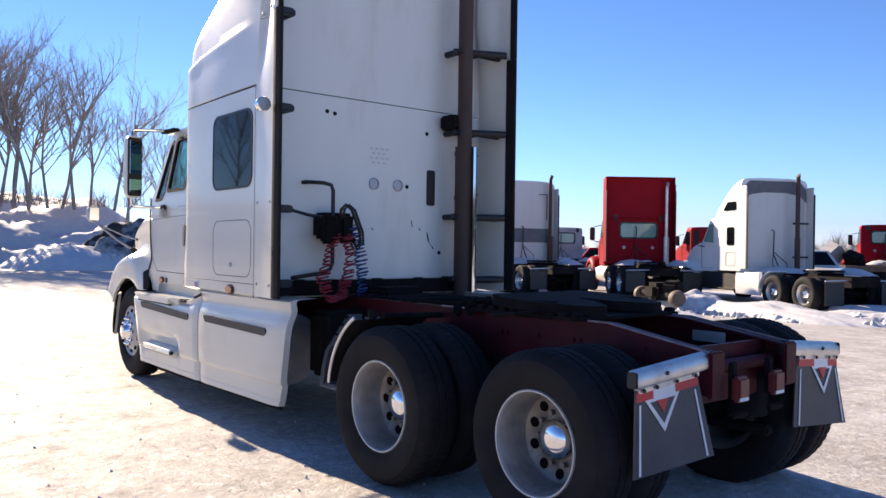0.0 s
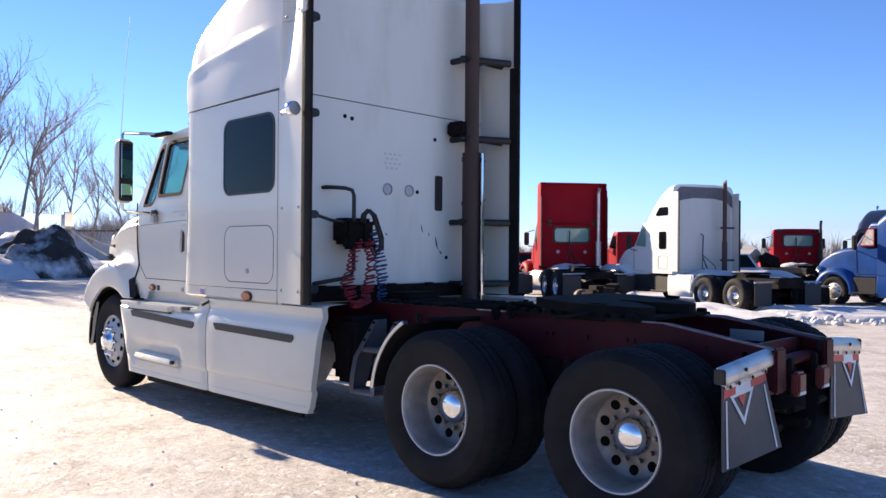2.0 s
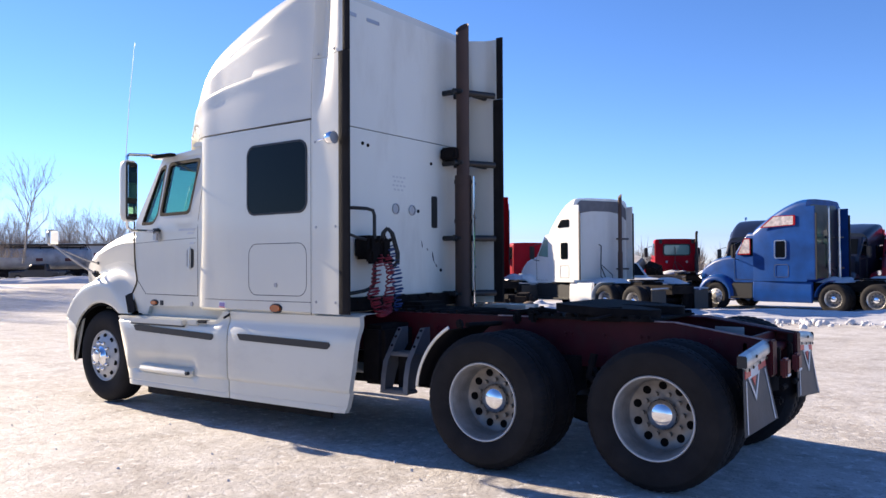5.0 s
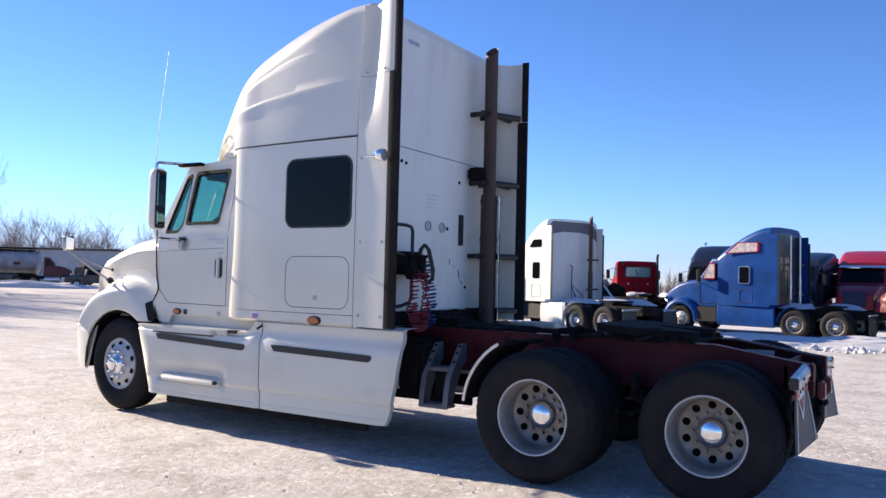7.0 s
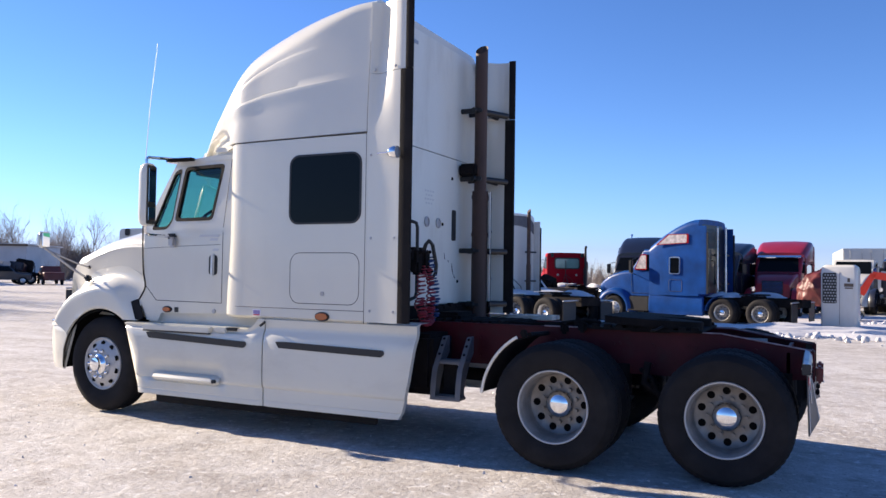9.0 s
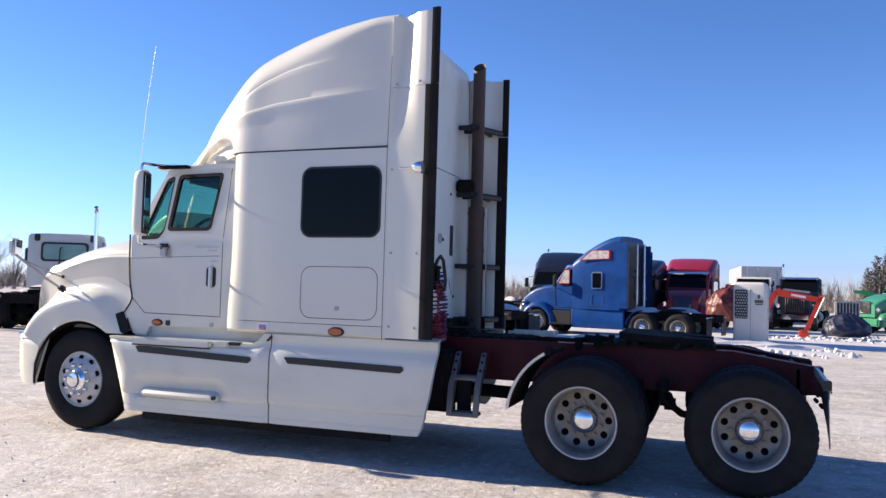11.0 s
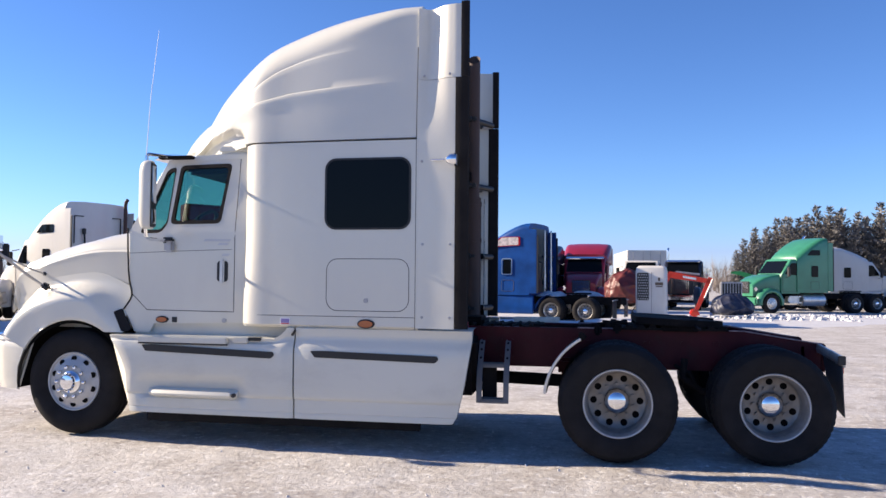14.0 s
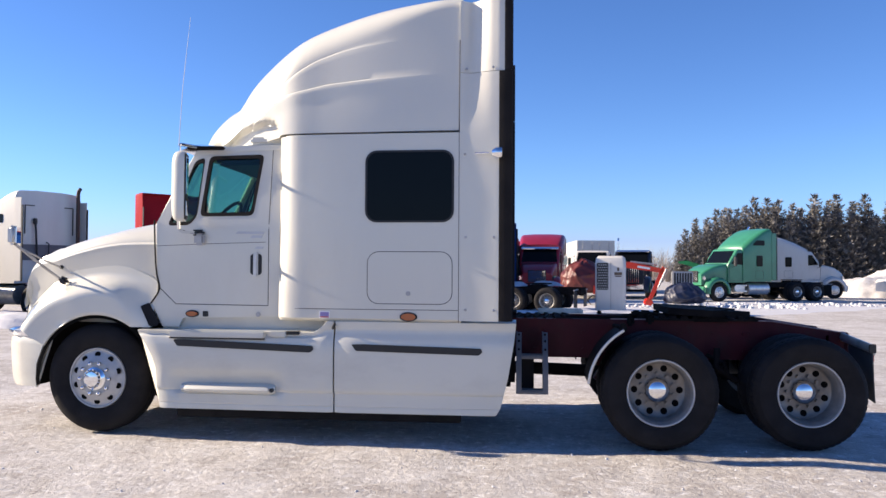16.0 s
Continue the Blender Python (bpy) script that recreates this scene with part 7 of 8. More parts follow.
box(b, (0.4, 0, 0.9), (2.2, 1.6, 1.2), 0.15)
cyl(b, (-0.3, -0.95, 0.6), (-0.3, 0.95, 0.6), 0.6, n=20)
part("base", b, BLACK_METAL, t)

# old pickup, flatbed and stacked scrap between the tractors
t = thing("pickup_truck", "old white pickup with dark bed", "car", pose(-10.4, 27.0, 0, 0, 0, 145), group="small vehicles in the yard")


def pickup(t, mat):
    b = B()
    secs = [rounded_section(x, w, 0.45, z, 0.12) for x, w, z in ((-2.5, 0.8, 0.95), (-2.4, 0.88, 1.05), (-1.2, 0.9, 1.15), (-1.15, 0.9, 1.16), (-0.6, 0.78, 1.72), (0.6, 0.78, 1.75), (0.75, 0.88, 1.2), (2.4, 0.9, 1.15), (2.5, 0.85, 1.05))]
    part("body", loft(b, secs), mat, t, sharp=30)
    for s in (1, -1):
        part("side_window", plate(B(), soften([(-0.95, 1.2), (-0.55, 1.62), (0.5, 1.64), (0.55, 1.2)], 0.05), [], lambda u, v, d: (u, s * (-0.905 + 0.24 * max(0, v - 1.2) + d), v), 0.03), TINT, t)
    b = B()
    loft(b, [[Vector((-1.12, -0.7, 1.2)), Vector((-1.12, 0.7, 1.2))], [Vector((-0.64, -0.62, 1.68)), Vector((-0.64, 0.62, 1.68))]], closed=False)
    thicken(b, 0.02)
    part("windscreen", b, TINT, t)
    for x in (-1.7, 1.5):
        for s in (1, -1):
            w = shared("wheel", bg_rim_front, t, pose(x, -0.9 * s, 0.37, 0, 0, 0 if s > 0 else 180) @ Matrix.Diagonal((0.74, 0.8, 0.74, 1)))
            shared("tyre", bg_tyre, w)


pickup(t, OFFWHITE)
t = thing("pickup_truck", "white pickup beside the white tractor", "car", pose(22.6, 42.4, 0, 0, 0, 175), group="small vehicles in the yard")
pickup(t, OFFWHITE)
t = thing("parked_car", "dark parked car under snow light", "car", pose(-76.4, 50.7, 0.02, 0, 0, 40), group="small vehicles in the yard")
pickup(t, NAVY)
t = thing("flatbed", "rusty brown flatbed with scrap on it", "trailer", pose(-12.8, 33.0, 0, 0, 0, -20))
b = B()
box(b, (0, 0, 1.0), (6, 2.4, 0.25), 0.02)
box(b, (0, 0, 0.75), (5.6, 1.0, 0.3), 0.02)
part("deck", b, BROWN_PANEL, t)
for i in range(7):
    b = B()
    box(b, (-2.5 + 0.8 * i, 0.4 * math.sin(i * 2.1), 1.35 + 0.15 * (i % 3)), (0.7, 0.8, 0.5 + 0.2 * (i % 2)), 0.08, (5 * i, 8 * i, 20 * i))
    part("scrap_piece", b, (BLACK_METAL, BROWN_PANEL, STEEL)[i % 3], t)
for x in (1.6, 2.6):
    for s in (1, -1):
        w = shared("wheel", bg_rim, t, pose(x, -1.1 * s, 0.5, 0, 0, 0 if s > 0 else 180))
        shared("tyre", bg_tyre, w)
t = thing("flatbed", "dark flatbed trailer standing far across the lot", "trailer", pose(-67.4, 43.6, 0, 0, 0, 58))
part("deck", box(box(B(), (0, 0, 0.95), (5.4, 2.4, 0.3), 0.02), (0, 0, 0.62), (5.0, 1.0, 0.36), 0.02), BLACK_METAL, t)
for x in (-1.9, 1.0, 2.0):
    for s in (1, -1):
        w = shared("wheel", bg_rim, t, pose(x, -1.1 * s, 0.5, 0, 0, 0 if s > 0 else 180))
        shared("tyre", bg_tyre, w)
for i in range(4):
    part("stake", box(B(), (-2.5 + 1.6 * i, -1.15, 1.4), (0.07, 0.07, 0.7), 0.01), BLACK_METAL, t)
t = thing("scrap_bundle", "dark bluish scrap piled on the flatbed", "scrap", pose(-67.4, 43.6, 1.1, 0, 0, 58))
for i in range(6):
    part("scrap_piece", box(B(), (-1.7 + 0.65 * i, 0.3 * math.sin(i * 2.7), 0.42 + 0.12 * (i % 3)), (0.9, 1.5, 0.8 + 0.25 * (i % 2)), 0.1, (2 * i, 3 * i, 15 * i)), (NAVY, BLACK_METAL, STEEL, TARP_NAVY)[i % 4], t)
t = thing("scrap_axle", "greasy axle assembly lying in the snow", "machine part", pose(-9.3, 16.2, 0, 0, 0, -30))
b = B()
cyl(b, (-1.1, 0, 0.42), (1.1, 0, 0.42), 0.10, n=12)
box(b, (0, 0, 0.5), (0.7, 0.6, 0.5), 0.12)
box(b, (0.7, 0.1, 0.65), (0.5, 0.4, 0.35), 0.08, (10, 0, 30))
part("axle", b, BLACK_METAL, t)
for s in (1, -1):
    part("brake_drum", lathe(B(), [(0, 0), (0.22, 0), (0.24, 0.1), (0.2, 0.2), (0, 0.2)], (s * 1.05, 0, 0.36), (s, 0, 0), 18), BROWN_PANEL, t)
t = thing("steel_box", "dark steel toolbox on the snow", "box", pose(-6.0, 24.2, 0, 0, 0, -20))
b = B()
box(b, (0, 0, 0.33), (0.75, 0.6, 0.6), 0.03)
part("body", b, BLACK_METAL, t)
b = B()
box(b, (0, 0, 0.65), (0.79, 0.64, 0.05), 0.015)
part("lid", b, STEEL, t)

t = thing("box_container", "weathered brown box standing behind the day cab", "container", pose(-33.0, 31.0, 0, 0, 0, 40))
b = B()
box(b, (0, 0, 1.75), (3.6, 2.4, 3.1), 0.05)
part("box", b, BROWN_PANEL, t)
for i in range(6):
    part("rib", box(B(), (-1.5 + 0.6 * i, -1.21, 1.75), (0.08, 0.04, 2.9), 0.01), BROWN_PANEL, t)
part("skid", box(B(), (0, 0, 0.1), (3.4, 2.0, 0.2), 0.02), BLACK_METAL, t)

for x, yy, r, m, lab in ((-19.5, 28.0, 40, NAVY, "dark pickup between the parked tractors"), (-16.5, 33.0, 25, GREEN_MACHINE, "dark green pickup behind the red tractor"), (-5.0, 33.5, 150, OFFWHITE, "pale pickup behind the cream tractor"),
                         (-26.0, 34.0, 60, RED_PAINT, "dark red pickup far down the row"), (-9.0, 43.0, 10, NAVY, "dark car at the back of the lot"),
                         (-66.2, 42.2, -118, NAVY, "dark car beside the far dump truck"), (-71.5, 35.0, 50, NAVY, "dark car in front of the tank trailer"), (-64.8, 46.3, -30, TARP_RED, "maroon car beside the far dump truck")):
    t = thing("pickup_truck", lab, "car", pose(x, yy, 0, 0, 0, r), group="small vehicles in the yard")
    pickup(t, m)

# ---- snow banks and heaps ----
def chunk_line(label, a, b, width, count, size, seed):
    """A ploughed ridge of broken snow lumps, one object of stuff."""
    rnd = random.Random(seed)
    bm = B()
    a, b = Vector(a), Vector(b)
    d = (b - a).normalized()
    w = Vector((-d.y, d.x, 0))
    for k in range(count):
        p = a + (b - a) * rnd.random() + w * rnd.gauss(0, width / 2.2)
        s = size * rnd.uniform(0.35, 1.2) ** 1.5
        t = bmesh.new()
        bmesh.ops.create_icosphere(t, subdivisions=1, radius=1)
        for v in t.verts:
            v.co = v.co * rnd.uniform(0.7, 1.15)
        m = Matrix.Translation((p.x, p.y, s * 0.25 - dip(p.x, p.y))) @ Euler((rnd.random() * 3, rnd.random() * 3, rnd.random() * 3)).to_matrix().to_4x4() @ Matrix.Diagonal((s * rnd.uniform(0.7, 1.4), s, s * rnd.uniform(0.5, 0.8), 1))
        merge(bm, t, m)
    return tagged(part("snow_ridge", bm, CLEAN_SNOW, sharp=60), label, "snow", kind="stuff")


mound("snow_drift", "low drift of fresh snow behind the cream tractor", (-6.4, 16.9), (7.0, 2.2), 0.33, CLEAN_SNOW, 1, rot=-20)
mound("snow_drift", "snow drift beside the steel toolbox", (-4.1, 18.6), (2.6, 1.8), 0.26, CLEAN_SNOW, 4, rot=10)
mound("snow_drift", "snow drift between the red and cream tractors", (-8.9, 17.2), (2.4, 1.8), 0.48, CLEAN_SNOW, 6)
mound("snow_drift", "long low drift in front of the parked row", (-10.5, 15.4), (8.0, 3.0), 0.30, CLEAN_SNOW, 8, rot=-25)
mound("snow_drift", "snow drift under the white tractor", (-15.5, 14.2), (6.0, 3.0), 0.35, CLEAN_SNOW, 9, rot=-20)
mound("snow_drift", "flat snow drift behind the blue tractor", (1.5, 20.6), (9.0, 1.6), 0.16, CLEAN_SNOW, 11, rot=-8)
mound("snow_drift", "snow heap at the end of the far row", (22.5, 47.0), (9.0, 5.0), 1.5, DIRTY_SNOW, 12)
mound("snow_drift", "brown dirt and snow heap at the wood's edge", (27.5, 50.0), (12.0, 6.0), 1.6, BROWN_PANEL, 14)
mound("snow_cover", "shallow cover of clean snow around the parked trucks", (0.2, 28.3), (36.0, 15.0), 0.10, CLEAN_SNOW, 31, 0.5, 28, 90, 1.0)
mound("snow_drift", "broad ploughed bank of clean snow before the blue tractor", (-1.5, 20.7), (13.0, 3.8), 0.24, CLEAN_SNOW, 35, 0.8, 20, 70, 0.8)
chunk_line("ploughed ridge of broken snow lumps", (-4.8, 17.9, 0), (5.0, 21.0, 0), 1.7, 298, 0.105, 2)
chunk_line("ploughed ridge of snow lumps before the machines", (2.5, 27.6, 0), (11.0, 30.0, 0), 1.6, 290, 0.13, 3)
chunk_line("broken snow along the green tractor", (7.0, 31.5, 0), (20.0, 33.0, 0), 1.2, 290, 0.12, 5)
chunk_line("broken snow before the parked row", (-8.0, 15.2, 0), (-3.0, 17.3, 0), 1.3, 160, 0.10, 7)

# long snow bank on the west side
bm = B()
rows = []
for j in range(170):
    y = -60 + 86 * j / 169
    row = []
    for i in range(50):
        u = i / 49
        x = -49.5 - 22 * u
        end = smooth01((26 - y) / 9)
        z = 5.2 * smooth01(u / 0.9) * end
        z += (0.55 * noise.fractal((x * 0.3, y * 0.3, 3), 0.8, 2, 5) + 0.22 * noise.noise((x * 1.1, y * 1.1, 1))) * smooth01(u / 0.1) * end
        row.append(Vector((x + 1.2 * noise.noise((y * 0.1, 0, 5)), y, z - 0.05)))
    rows.append(row)
loft(bm, rows, closed=False)
tagged(part("snow_bank", bm, CLEAN_SNOW, sharp=80), "long high snow bank below the bare trees", "snow bank", kind="structure")
mound("snow_drift", "low ridge of snow before the tank trailer", (-66.5, 34.0), (16.0, 3.0), 0.55, CLEAN_SNOW, 33, 0.4, 50)
mound("dirt_mound", "black dirt heap half covered in snow", (-43.4, 12.9), (7.0, 5.6), 2.3, DIRT, 21, 0.3, n=52)
mound("snow_drift", "drift running up to the dirt heap", (-43.5, 9.9), (8.0, 7.0), 1.35, CLEAN_SNOW, 23, 0.15)


# ---- bare trees ----
def bare_tree(seed, h, mat_trunk, limbs=7, fork=3):
    rnd = random.Random(seed)
    trunk, crown = B(), B()

    def grow(bm, p, d, length, r, level):
        pts = [p]
        n = 4 if level < 2 else 3
        for i in range(n):
            d = (d + Vector((rnd.gauss(0, 0.10), rnd.gauss(0, 0.10), rnd.gauss(0.04, 0.06)))).normalized()
            p = p + d * length / n
            pts.append(p)
        tube(bm, pts, r, 6 if level == 0 else 4 if level == 1 else 3, False, 0.45 if level else 0.35)
        if level >= 4 or r < 0.006:
            return
        kids = limbs if level == 0 else fork if level < 3 else 2
        for k in range(kids):
            t = rnd.uniform(0.35, 1.0) if level == 0 else rnd.uniform(0.3, 1.0)
            i = min(n - 1, int(t * n))
            q = pts[i] + (pts[i + 1] - pts[i]) * (t * n - i)
            a = rnd.uniform(0, 2 * math.pi)
            spread = rnd.uniform(0.35, 0.75)
            u, w = frame_of(d)
            nd = (d * math.cos(spread) + (u * math.cos(a) + w * math.sin(a)) * math.sin(spread) + Vector((0, 0, 0.18))).normalized()
            grow(crown, q, nd, length * rnd.uniform(0.42, 0.68), r * rnd.uniform(0.38, 0.55), level + 1)

    grow(trunk, Vector((0, 0, -0.3)), Vector((rnd.gauss(0, 0.05), rnd.gauss(0, 0.05), 1)).normalized(), h * 0.72, h * 0.0135, 0)
    return finish(trunk, "trunk", mat_trunk), finish(crown, "crown", TWIG)


TREES = [bare_tree(100 + i, 10.0, BARK, 11, 4) for i in range(5)]
k = 0
for x, y, h in ((-60, 1.2, 1.05), (-58.5, 5.5, 1.15), (-58, 7.6, 1.2), (-59, 9.4, 1.0), (-57.5, 10.9, 1.1), (-60, 14.6, 1.0), (-59, 17.2, 0.95), (-58, -2.5, 1.2), (-60, -7, 1.1), (-59, -12, 1.0), (-62, 3, 1.2), (-62.5, 12, 1.0),
                (-59, 20.5, 0.8), (-61, 23.0, 0.75), (-60, 25.2, 0.7), (-58, -17, 1.1), (-60, -23, 1.0), (-61, 28, 0.7), (-60.5, 8.5, 0.95), (-61.5, 6.2, 1.1), (-59.5, 3.4, 0.95), (-59.5, 12.6, 0.9), (-62, 18.8, 0.85),
                (-58.2, 4.4, 1.0), (-57.6, 9.9, 0.95), (-60.5, 10.6, 1.15), (-61, -1, 1.1), (-58.8, 13.4, 1.0), (-60.2, 15.8, 0.9), (-61.2, 7.4, 1.2), (-58.4, 0.2, 1.05), (-63, 9, 1.1), (-60.8, 5.0, 0.9), (-59.2, 18.4, 0.8)):
    t = thing("bare_tree", "leafless grey-brown tree on the snow bank", "tree", pose(x, y, 4.2 if y < 18 else 2.0, 0, 0, 67 * k) @ Matrix.Scale(h, 4), group="bare trees on the bank")
    tr, cr = TREES[k % 5]
    shared("trunk", tr, t)
    shared("crown", cr, t)
    k += 1


def brush(name, label, spots, h, mat, seed, per=26):
    """Leafless bushes and far woods: fans of thin stems, one object of stuff."""
    rnd = random.Random(seed)
    verts, faces = [], []
    for x, y, z, s in spots:
        for _ in range(per):
            a = rnd.uniform(0, 2 * math.pi)
            lean = abs(rnd.gauss(0, 0.45))
            L = h * s * rnd.uniform(0.4, 1.0)
            base = Vector((x + rnd.gauss(0, 0.5 * s), y + rnd.gauss(0, 0.5 * s), z))
            d = Vector((math.cos(a) * math.sin(lean), math.sin(a) * math.sin(lean), math.cos(lean)))
            wv = Vector((-math.sin(a + 0.8), math.cos(a + 0.8), 0)) * 0.011 * h * s * rnd.uniform(0.4, 1.1)
            mid = base + d * L * 0.55
            tip = mid + (d + Vector((rnd.gauss(0, 0.3), rnd.gauss(0, 0.3), 0.2))).normalized() * L * 0.45
            i = len(verts)
            verts += [base - wv, base + wv, mid + wv * 0.6, mid - wv * 0.6, tip]
            faces += [(i, i + 1, i + 2, i + 3), (i + 3, i + 2, i + 4)]
            for q in range(3):
                o = base + d * L * rnd.uniform(0.3, 0.6)
                e = o + (d + Vector((rnd.gauss(0, 0.6), rnd.gauss(0, 0.6), 0.1))).normalized() * L * 0.35
                i = len(verts)
                verts += [o - wv * 0.5, o + wv * 0.5, e]
                faces.append((i, i + 1, i + 2))
    me = bpy.data.meshes.new(name)
    me.from_pydata([tuple(v) for v in verts], [], faces)
    me.materials.append(mat)
    return tagged(new(name, me), label, "bushes", kind="stuff")


rnd = random.Random(5)
brush("brush", "dry brush along the top of the snow bank", [(-60 + rnd.gauss(0, 1.5), -50 + 78 * i / 120 + rnd.gauss(0, 0.4), 4.2 if -50 + 78 * i / 120 < 20 else 2.2, rnd.uniform(0.5, 1.1)) for i in range(120)], 2.2, BRUSH, 1)
spots = []
for i in range(520):
    a = radians(-75 + 190 * i / 520 + rnd.gauss(0, 0.3))     # from east round by north to west
    q = rnd.uniform(150, 215)
    spots.append((-q * math.sin(a), q * math.cos(a), -0.3, rnd.uniform(0.55, 1.25) * (0.55 if math.degrees(a) < 50 else 0.5)))
for i in range(420):
    a = radians(51 + 20 * i / 420 + rnd.gauss(0, 0.3))
    q = rnd.uniform(140, 170)
    spots.append((-q * math.sin(a), q * math.cos(a), -0.3, rnd.uniform(0.5, 0.75)))
rnd = random.Random(31)
for i in range(46):
    u = 0.57 * i / 45
    x, y = -150 + 62 * u + rnd.gauss(0, 4), 62 + 46 * u + rnd.gauss(0, 4)
    t = thing("bare_tree", "leafless tree behind the long building", "tree", pose(x, y, 0, 0, 0, 41 * i) @ Matrix.Scale(rnd.uniform(0.72, 1.0), 4), group="bare trees behind the building")
    tr, cr = TREES[i % 5]
    shared("trunk", tr, t)
    shared("crown", cr, t)
for i in range(420):
    a = radians(-40 + 95 * i / 420 + rnd.gauss(0, 0.2))
    q = rnd.uniform(95, 135)
    spots.append((-q * math.sin(a), q * math.cos(a), -0.3, rnd.uniform(0.12, 0.3)))
brush("far_woods", "far line of bare grey-brown trees", spots, 12.0, FAR_TWIG, 2, 40)


# ---- evergreens on the east side ----
def spruce(seed, h=8.0):
    rnd = random.Random(seed)
    trunk = finish(tube(B(), [(0, 0, -0.2), (0, 0, h * 0.5), (0, 0, h * 0.97)], 0.13, 7, True, 0.12), "trunk", BARK)
    verts, faces = [], []
    levels = 30
    for l in range(levels):
        t = l / (levels - 1)
        z = h * (0.06 + 0.92 * t)
        reach = (1.0 - t) ** 0.62 * h * 0.18 * rnd.uniform(0.75, 1.25) + 0.14
        arms = max(4, int(11 * (1 - t) + 4))
        for k in range(arms):
            a = 2 * math.pi * (k + rnd.random()) / arms
            R = reach * rnd.uniform(0.65, 1.15)
            up = rnd.uniform(0.05, 0.5) + 0.5 * t
            d = Vector((math.cos(a), math.sin(a), up)).normalized()
            n = max(2, int(R / 0.16))
            for q in range(n):
                o = Vector((0, 0, z)) + d * R * (q + 0.6) / n + Vector((rnd.gauss(0, 0.05), rnd.gauss(0, 0.05), rnd.gauss(0, 0.06)))
                for _ in range(3):
                    w = Vector((rnd.gauss(0, 1), rnd.gauss(0, 1), rnd.gauss(0, 0.6))).normalized()
                    e = (d + Vector((rnd.gauss(0, 0.7), rnd.gauss(0, 0.7), rnd.gauss(0.3, 0.4)))).normalized()
                    s = rnd.uniform(0.16, 0.32)
                    i = len(verts)
                    verts += [o - w * s * 0.35, o + w * s * 0.35, o + e * s * 1.3]
                    faces.append((i, i + 1, i + 2))
    me = bpy.data.meshes.new("crown")
    me.from_pydata([tuple(v) for v in verts], [], faces)
    me.materials.append(SPRUCE)
    return trunk, me


FIRS = [spruce(40 + i) for i in range(4)]
rnd = random.Random(9)
k = 0
for row, (off, z) in enumerate(((0, 0), (3.2, 0), (6.5, 0))):
    for i in range(42):
        x = 13.4 + 1.0 * i + rnd.gauss(0, 0.3) + 0.9 * row
        y = 66.5 + off + rnd.gauss(0, 0.5) - 0.10 * (x - 16)
        s = rnd.uniform(0.82, 1.12) * (0.62 + 0.38 * smooth01((x - 11.5) / 9)) * 0.95
        t = thing("spruce_tree", "dark spruce tree dusted with snow", "tree", pose(x, y, 0, 0, 0, 53 * k) @ Matrix.Scale(s, 4), group="row of evergreens")
        tr, cr = FIRS[k % 4]
        shared("trunk", tr, t)
        shared("crown", cr, t)
        k += 1

# ---- low buildings and trailers far to the west ----
t = thing("warehouse", "long low pale metal building across the lot", "building", pose(-110.5, 65.6, 0, 0, 0, 31))
part("wall", box(B(), (-14, 0, 2.3), (54, 12, 4.6), 0.05), METAL_WALL, t)
part("roof", box(B(), (-14, 0, 4.75), (54.6, 12.6, 0.22), 0.05), DIRTY_SNOW, t, "low flat roof edge")
part("roof_edge", box(B(), (-14, -6.32, 4.66), (54.6, 0.08, 0.3), 0.02), BROWN_PANEL, t)
for i in range(6):
    part("door", plate(B(), rounded(-36 + 8 * i, -32.5 + 8 * i, 0.0, 3.4, 0.05), [], lambda u, v, d: (u, -6.06 + d, v), 0.05), STEEL, t)
t = thing("tank_trailer", "grey tank trailer darkened for shade, with a dark catwalk", "trailer", pose(-74.8, 36.3, 0.02, 0, 0, 50), group="trailers at the yard's far side")
b = B()
lathe(b, [(0, -5.2), (0.8, -5.1), (1.15, -4.8), (1.15, 4.8), (0.8, 5.1), (0, 5.2)], (0, 0, 2.2), (1, 0, 0), 28)
part("tank", b, TANK_GREY, t)
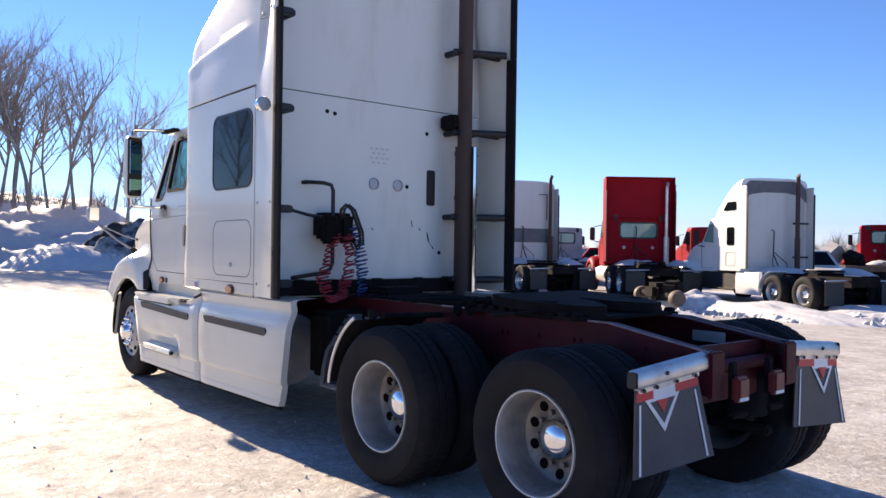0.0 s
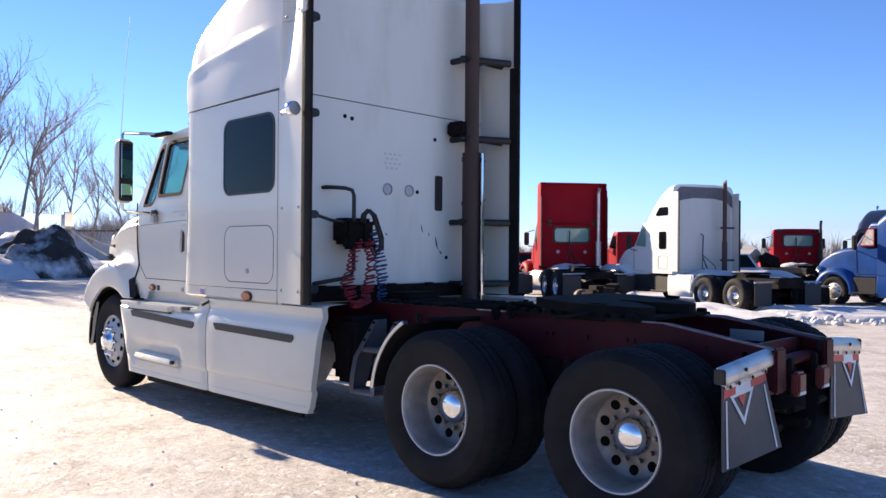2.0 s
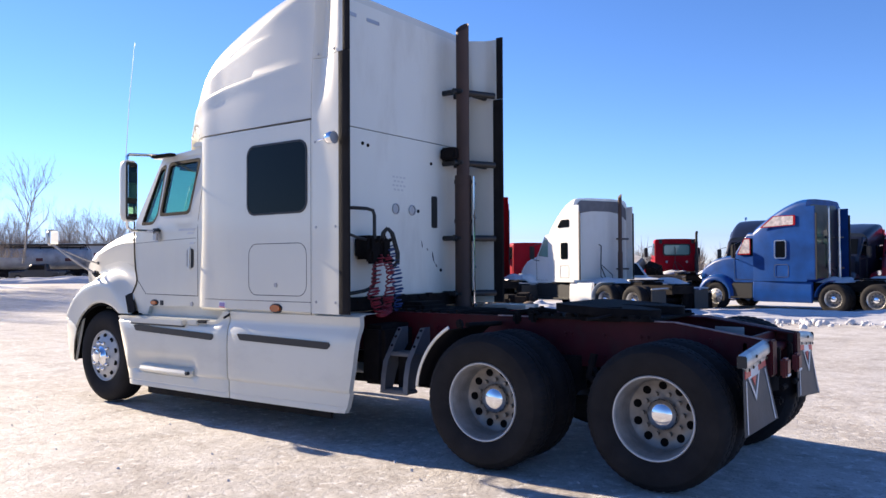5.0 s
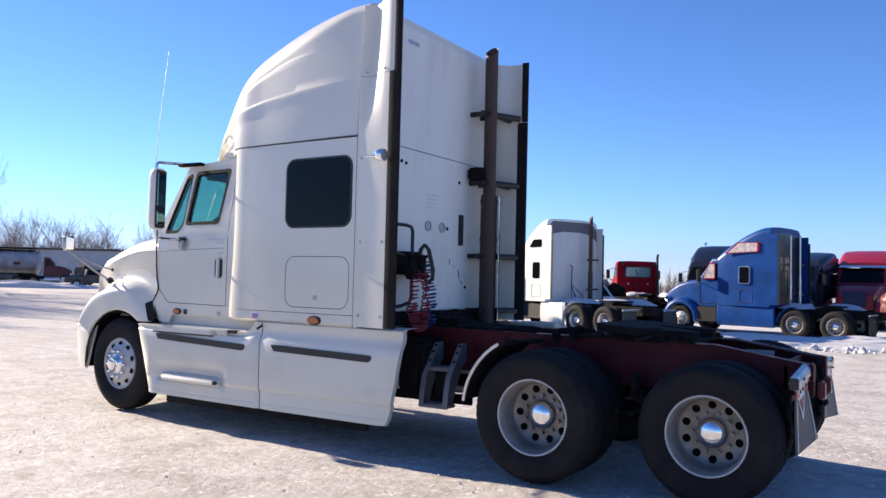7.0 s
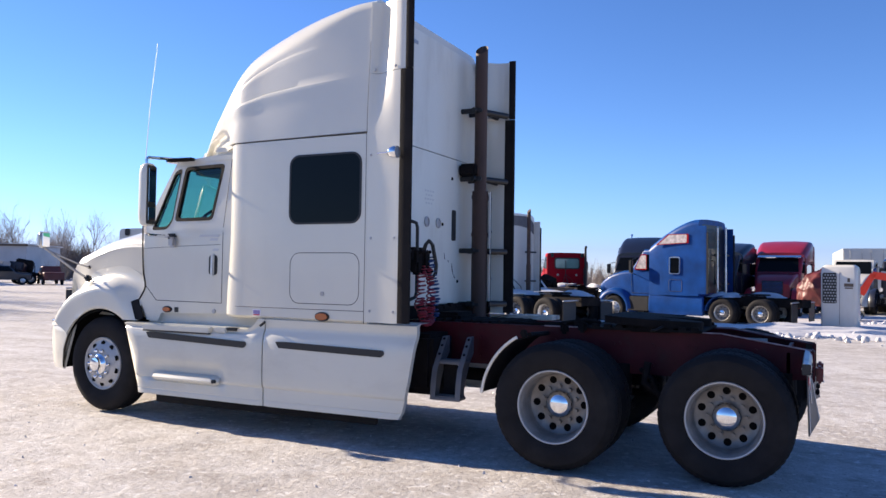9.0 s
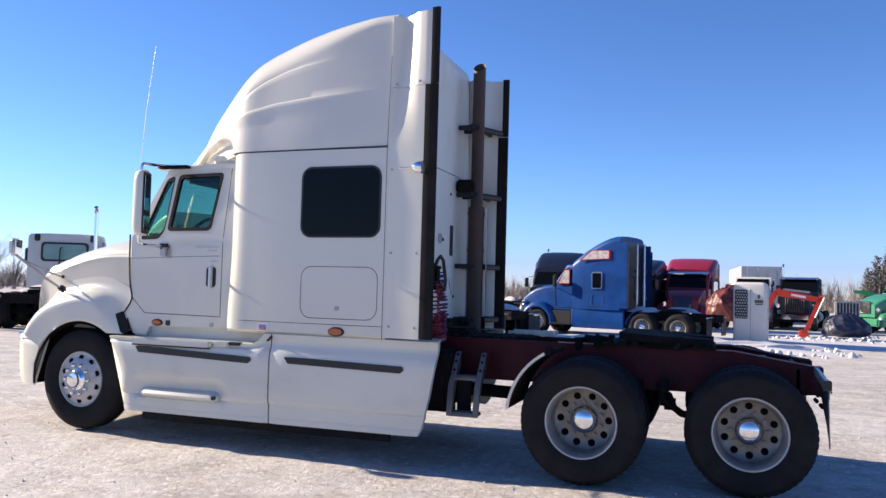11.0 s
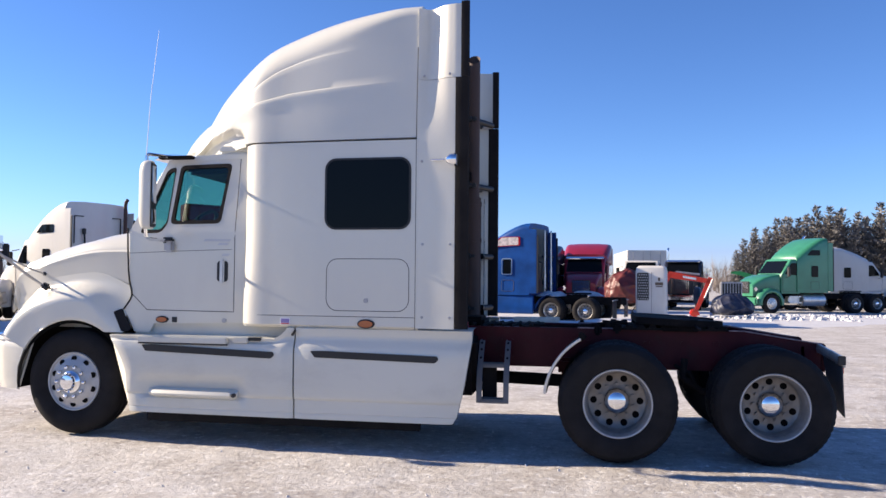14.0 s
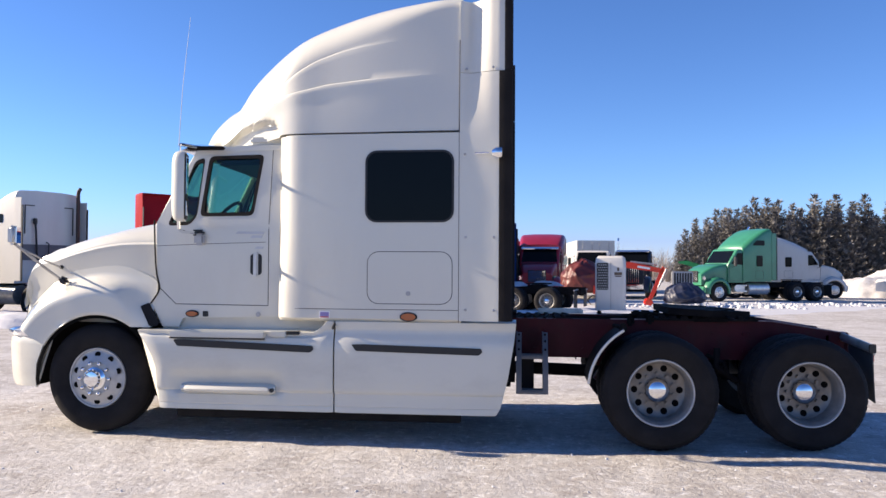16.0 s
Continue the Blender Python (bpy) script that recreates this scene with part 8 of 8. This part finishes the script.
for y in (-0.75, 0.75):
    part("top_rail", tube(B(), [(-4.9, y, 3.1), (-4.7, y, 3.62), (4.6, y, 3.62), (4.9, y, 3.1)], 0.05, 6), BLACK_METAL, t)
part("catwalk", box(B(), (0, 0, 3.40), (9.0, 0.9, 0.12), 0.02), BLACK_METAL, t)
for i in range(8):
    part("rail_post", box(B(), (-4.2 + 1.2 * i, -0.75, 3.4), (0.06, 0.06, 0.5), 0.01), BLACK_METAL, t)
# added dark strip that fills the black band below the tank
part("dark_filler", box(B(), (0.3, -1.05, 0.85), (8.6, 0.12, 0.75), 0.03), BLACK_METAL, t)
for x in (0.6, 3.2):
    part("placard", box(B(), (x, -1.165, 2.15), (0.62, 0.03, 0.30), 0.01), SHADED_RED, t)
for x in (-3.0, 0.0, 3.0):
    part("tank_band", lathe(B(), [(1.16, -0.05), (1.17, 0), (1.16, 0.05)], (x, 0, 2.2), (1, 0, 0), 28), STEEL, t)
b = B()
box(b, (0, 0, 0.95), (9.6, 0.9, 0.3), 0.02)
part("frame", b, BLACK_METAL, t)
for x in (-3.9, -2.7, 3.6):
    for s in (1, -1):
        w = shared("wheel", bg_rim, t, pose(x, -1.1 * s, 0.5, 0, 0, 0 if s > 0 else 180))
        shared("tyre", bg_tyre, w)

# crumbs of ice and frozen slush on the near lot
rnd = random.Random(77)
bm = B()
for k in range(420):
    x, y = rnd.uniform(-7.5, 5.5), rnd.uniform(-6.0, 3.5)
    s = rnd.uniform(0.004, 0.011) * (2.0 if rnd.random() < 0.06 else 1)
    c = bmesh.new()
    bmesh.ops.create_icosphere(c, subdivisions=1, radius=1)
    for v in c.verts:
        v.co = v.co * rnd.uniform(0.7, 1.2)
    merge(bm, c, Matrix.Translation((x, y, ground_height(x, y) + s * 0.3)) @ Euler((rnd.random() * 3, rnd.random() * 3, rnd.random() * 3)).to_matrix().to_4x4() @ Matrix.Diagonal((s * 1.4, s, s * 0.7, 1)))
tagged(part("ice_crumbs", bm, CLEAN_SNOW, sharp=30), "scattered crumbs of white ice on packed snow", "ice", kind="stuff")
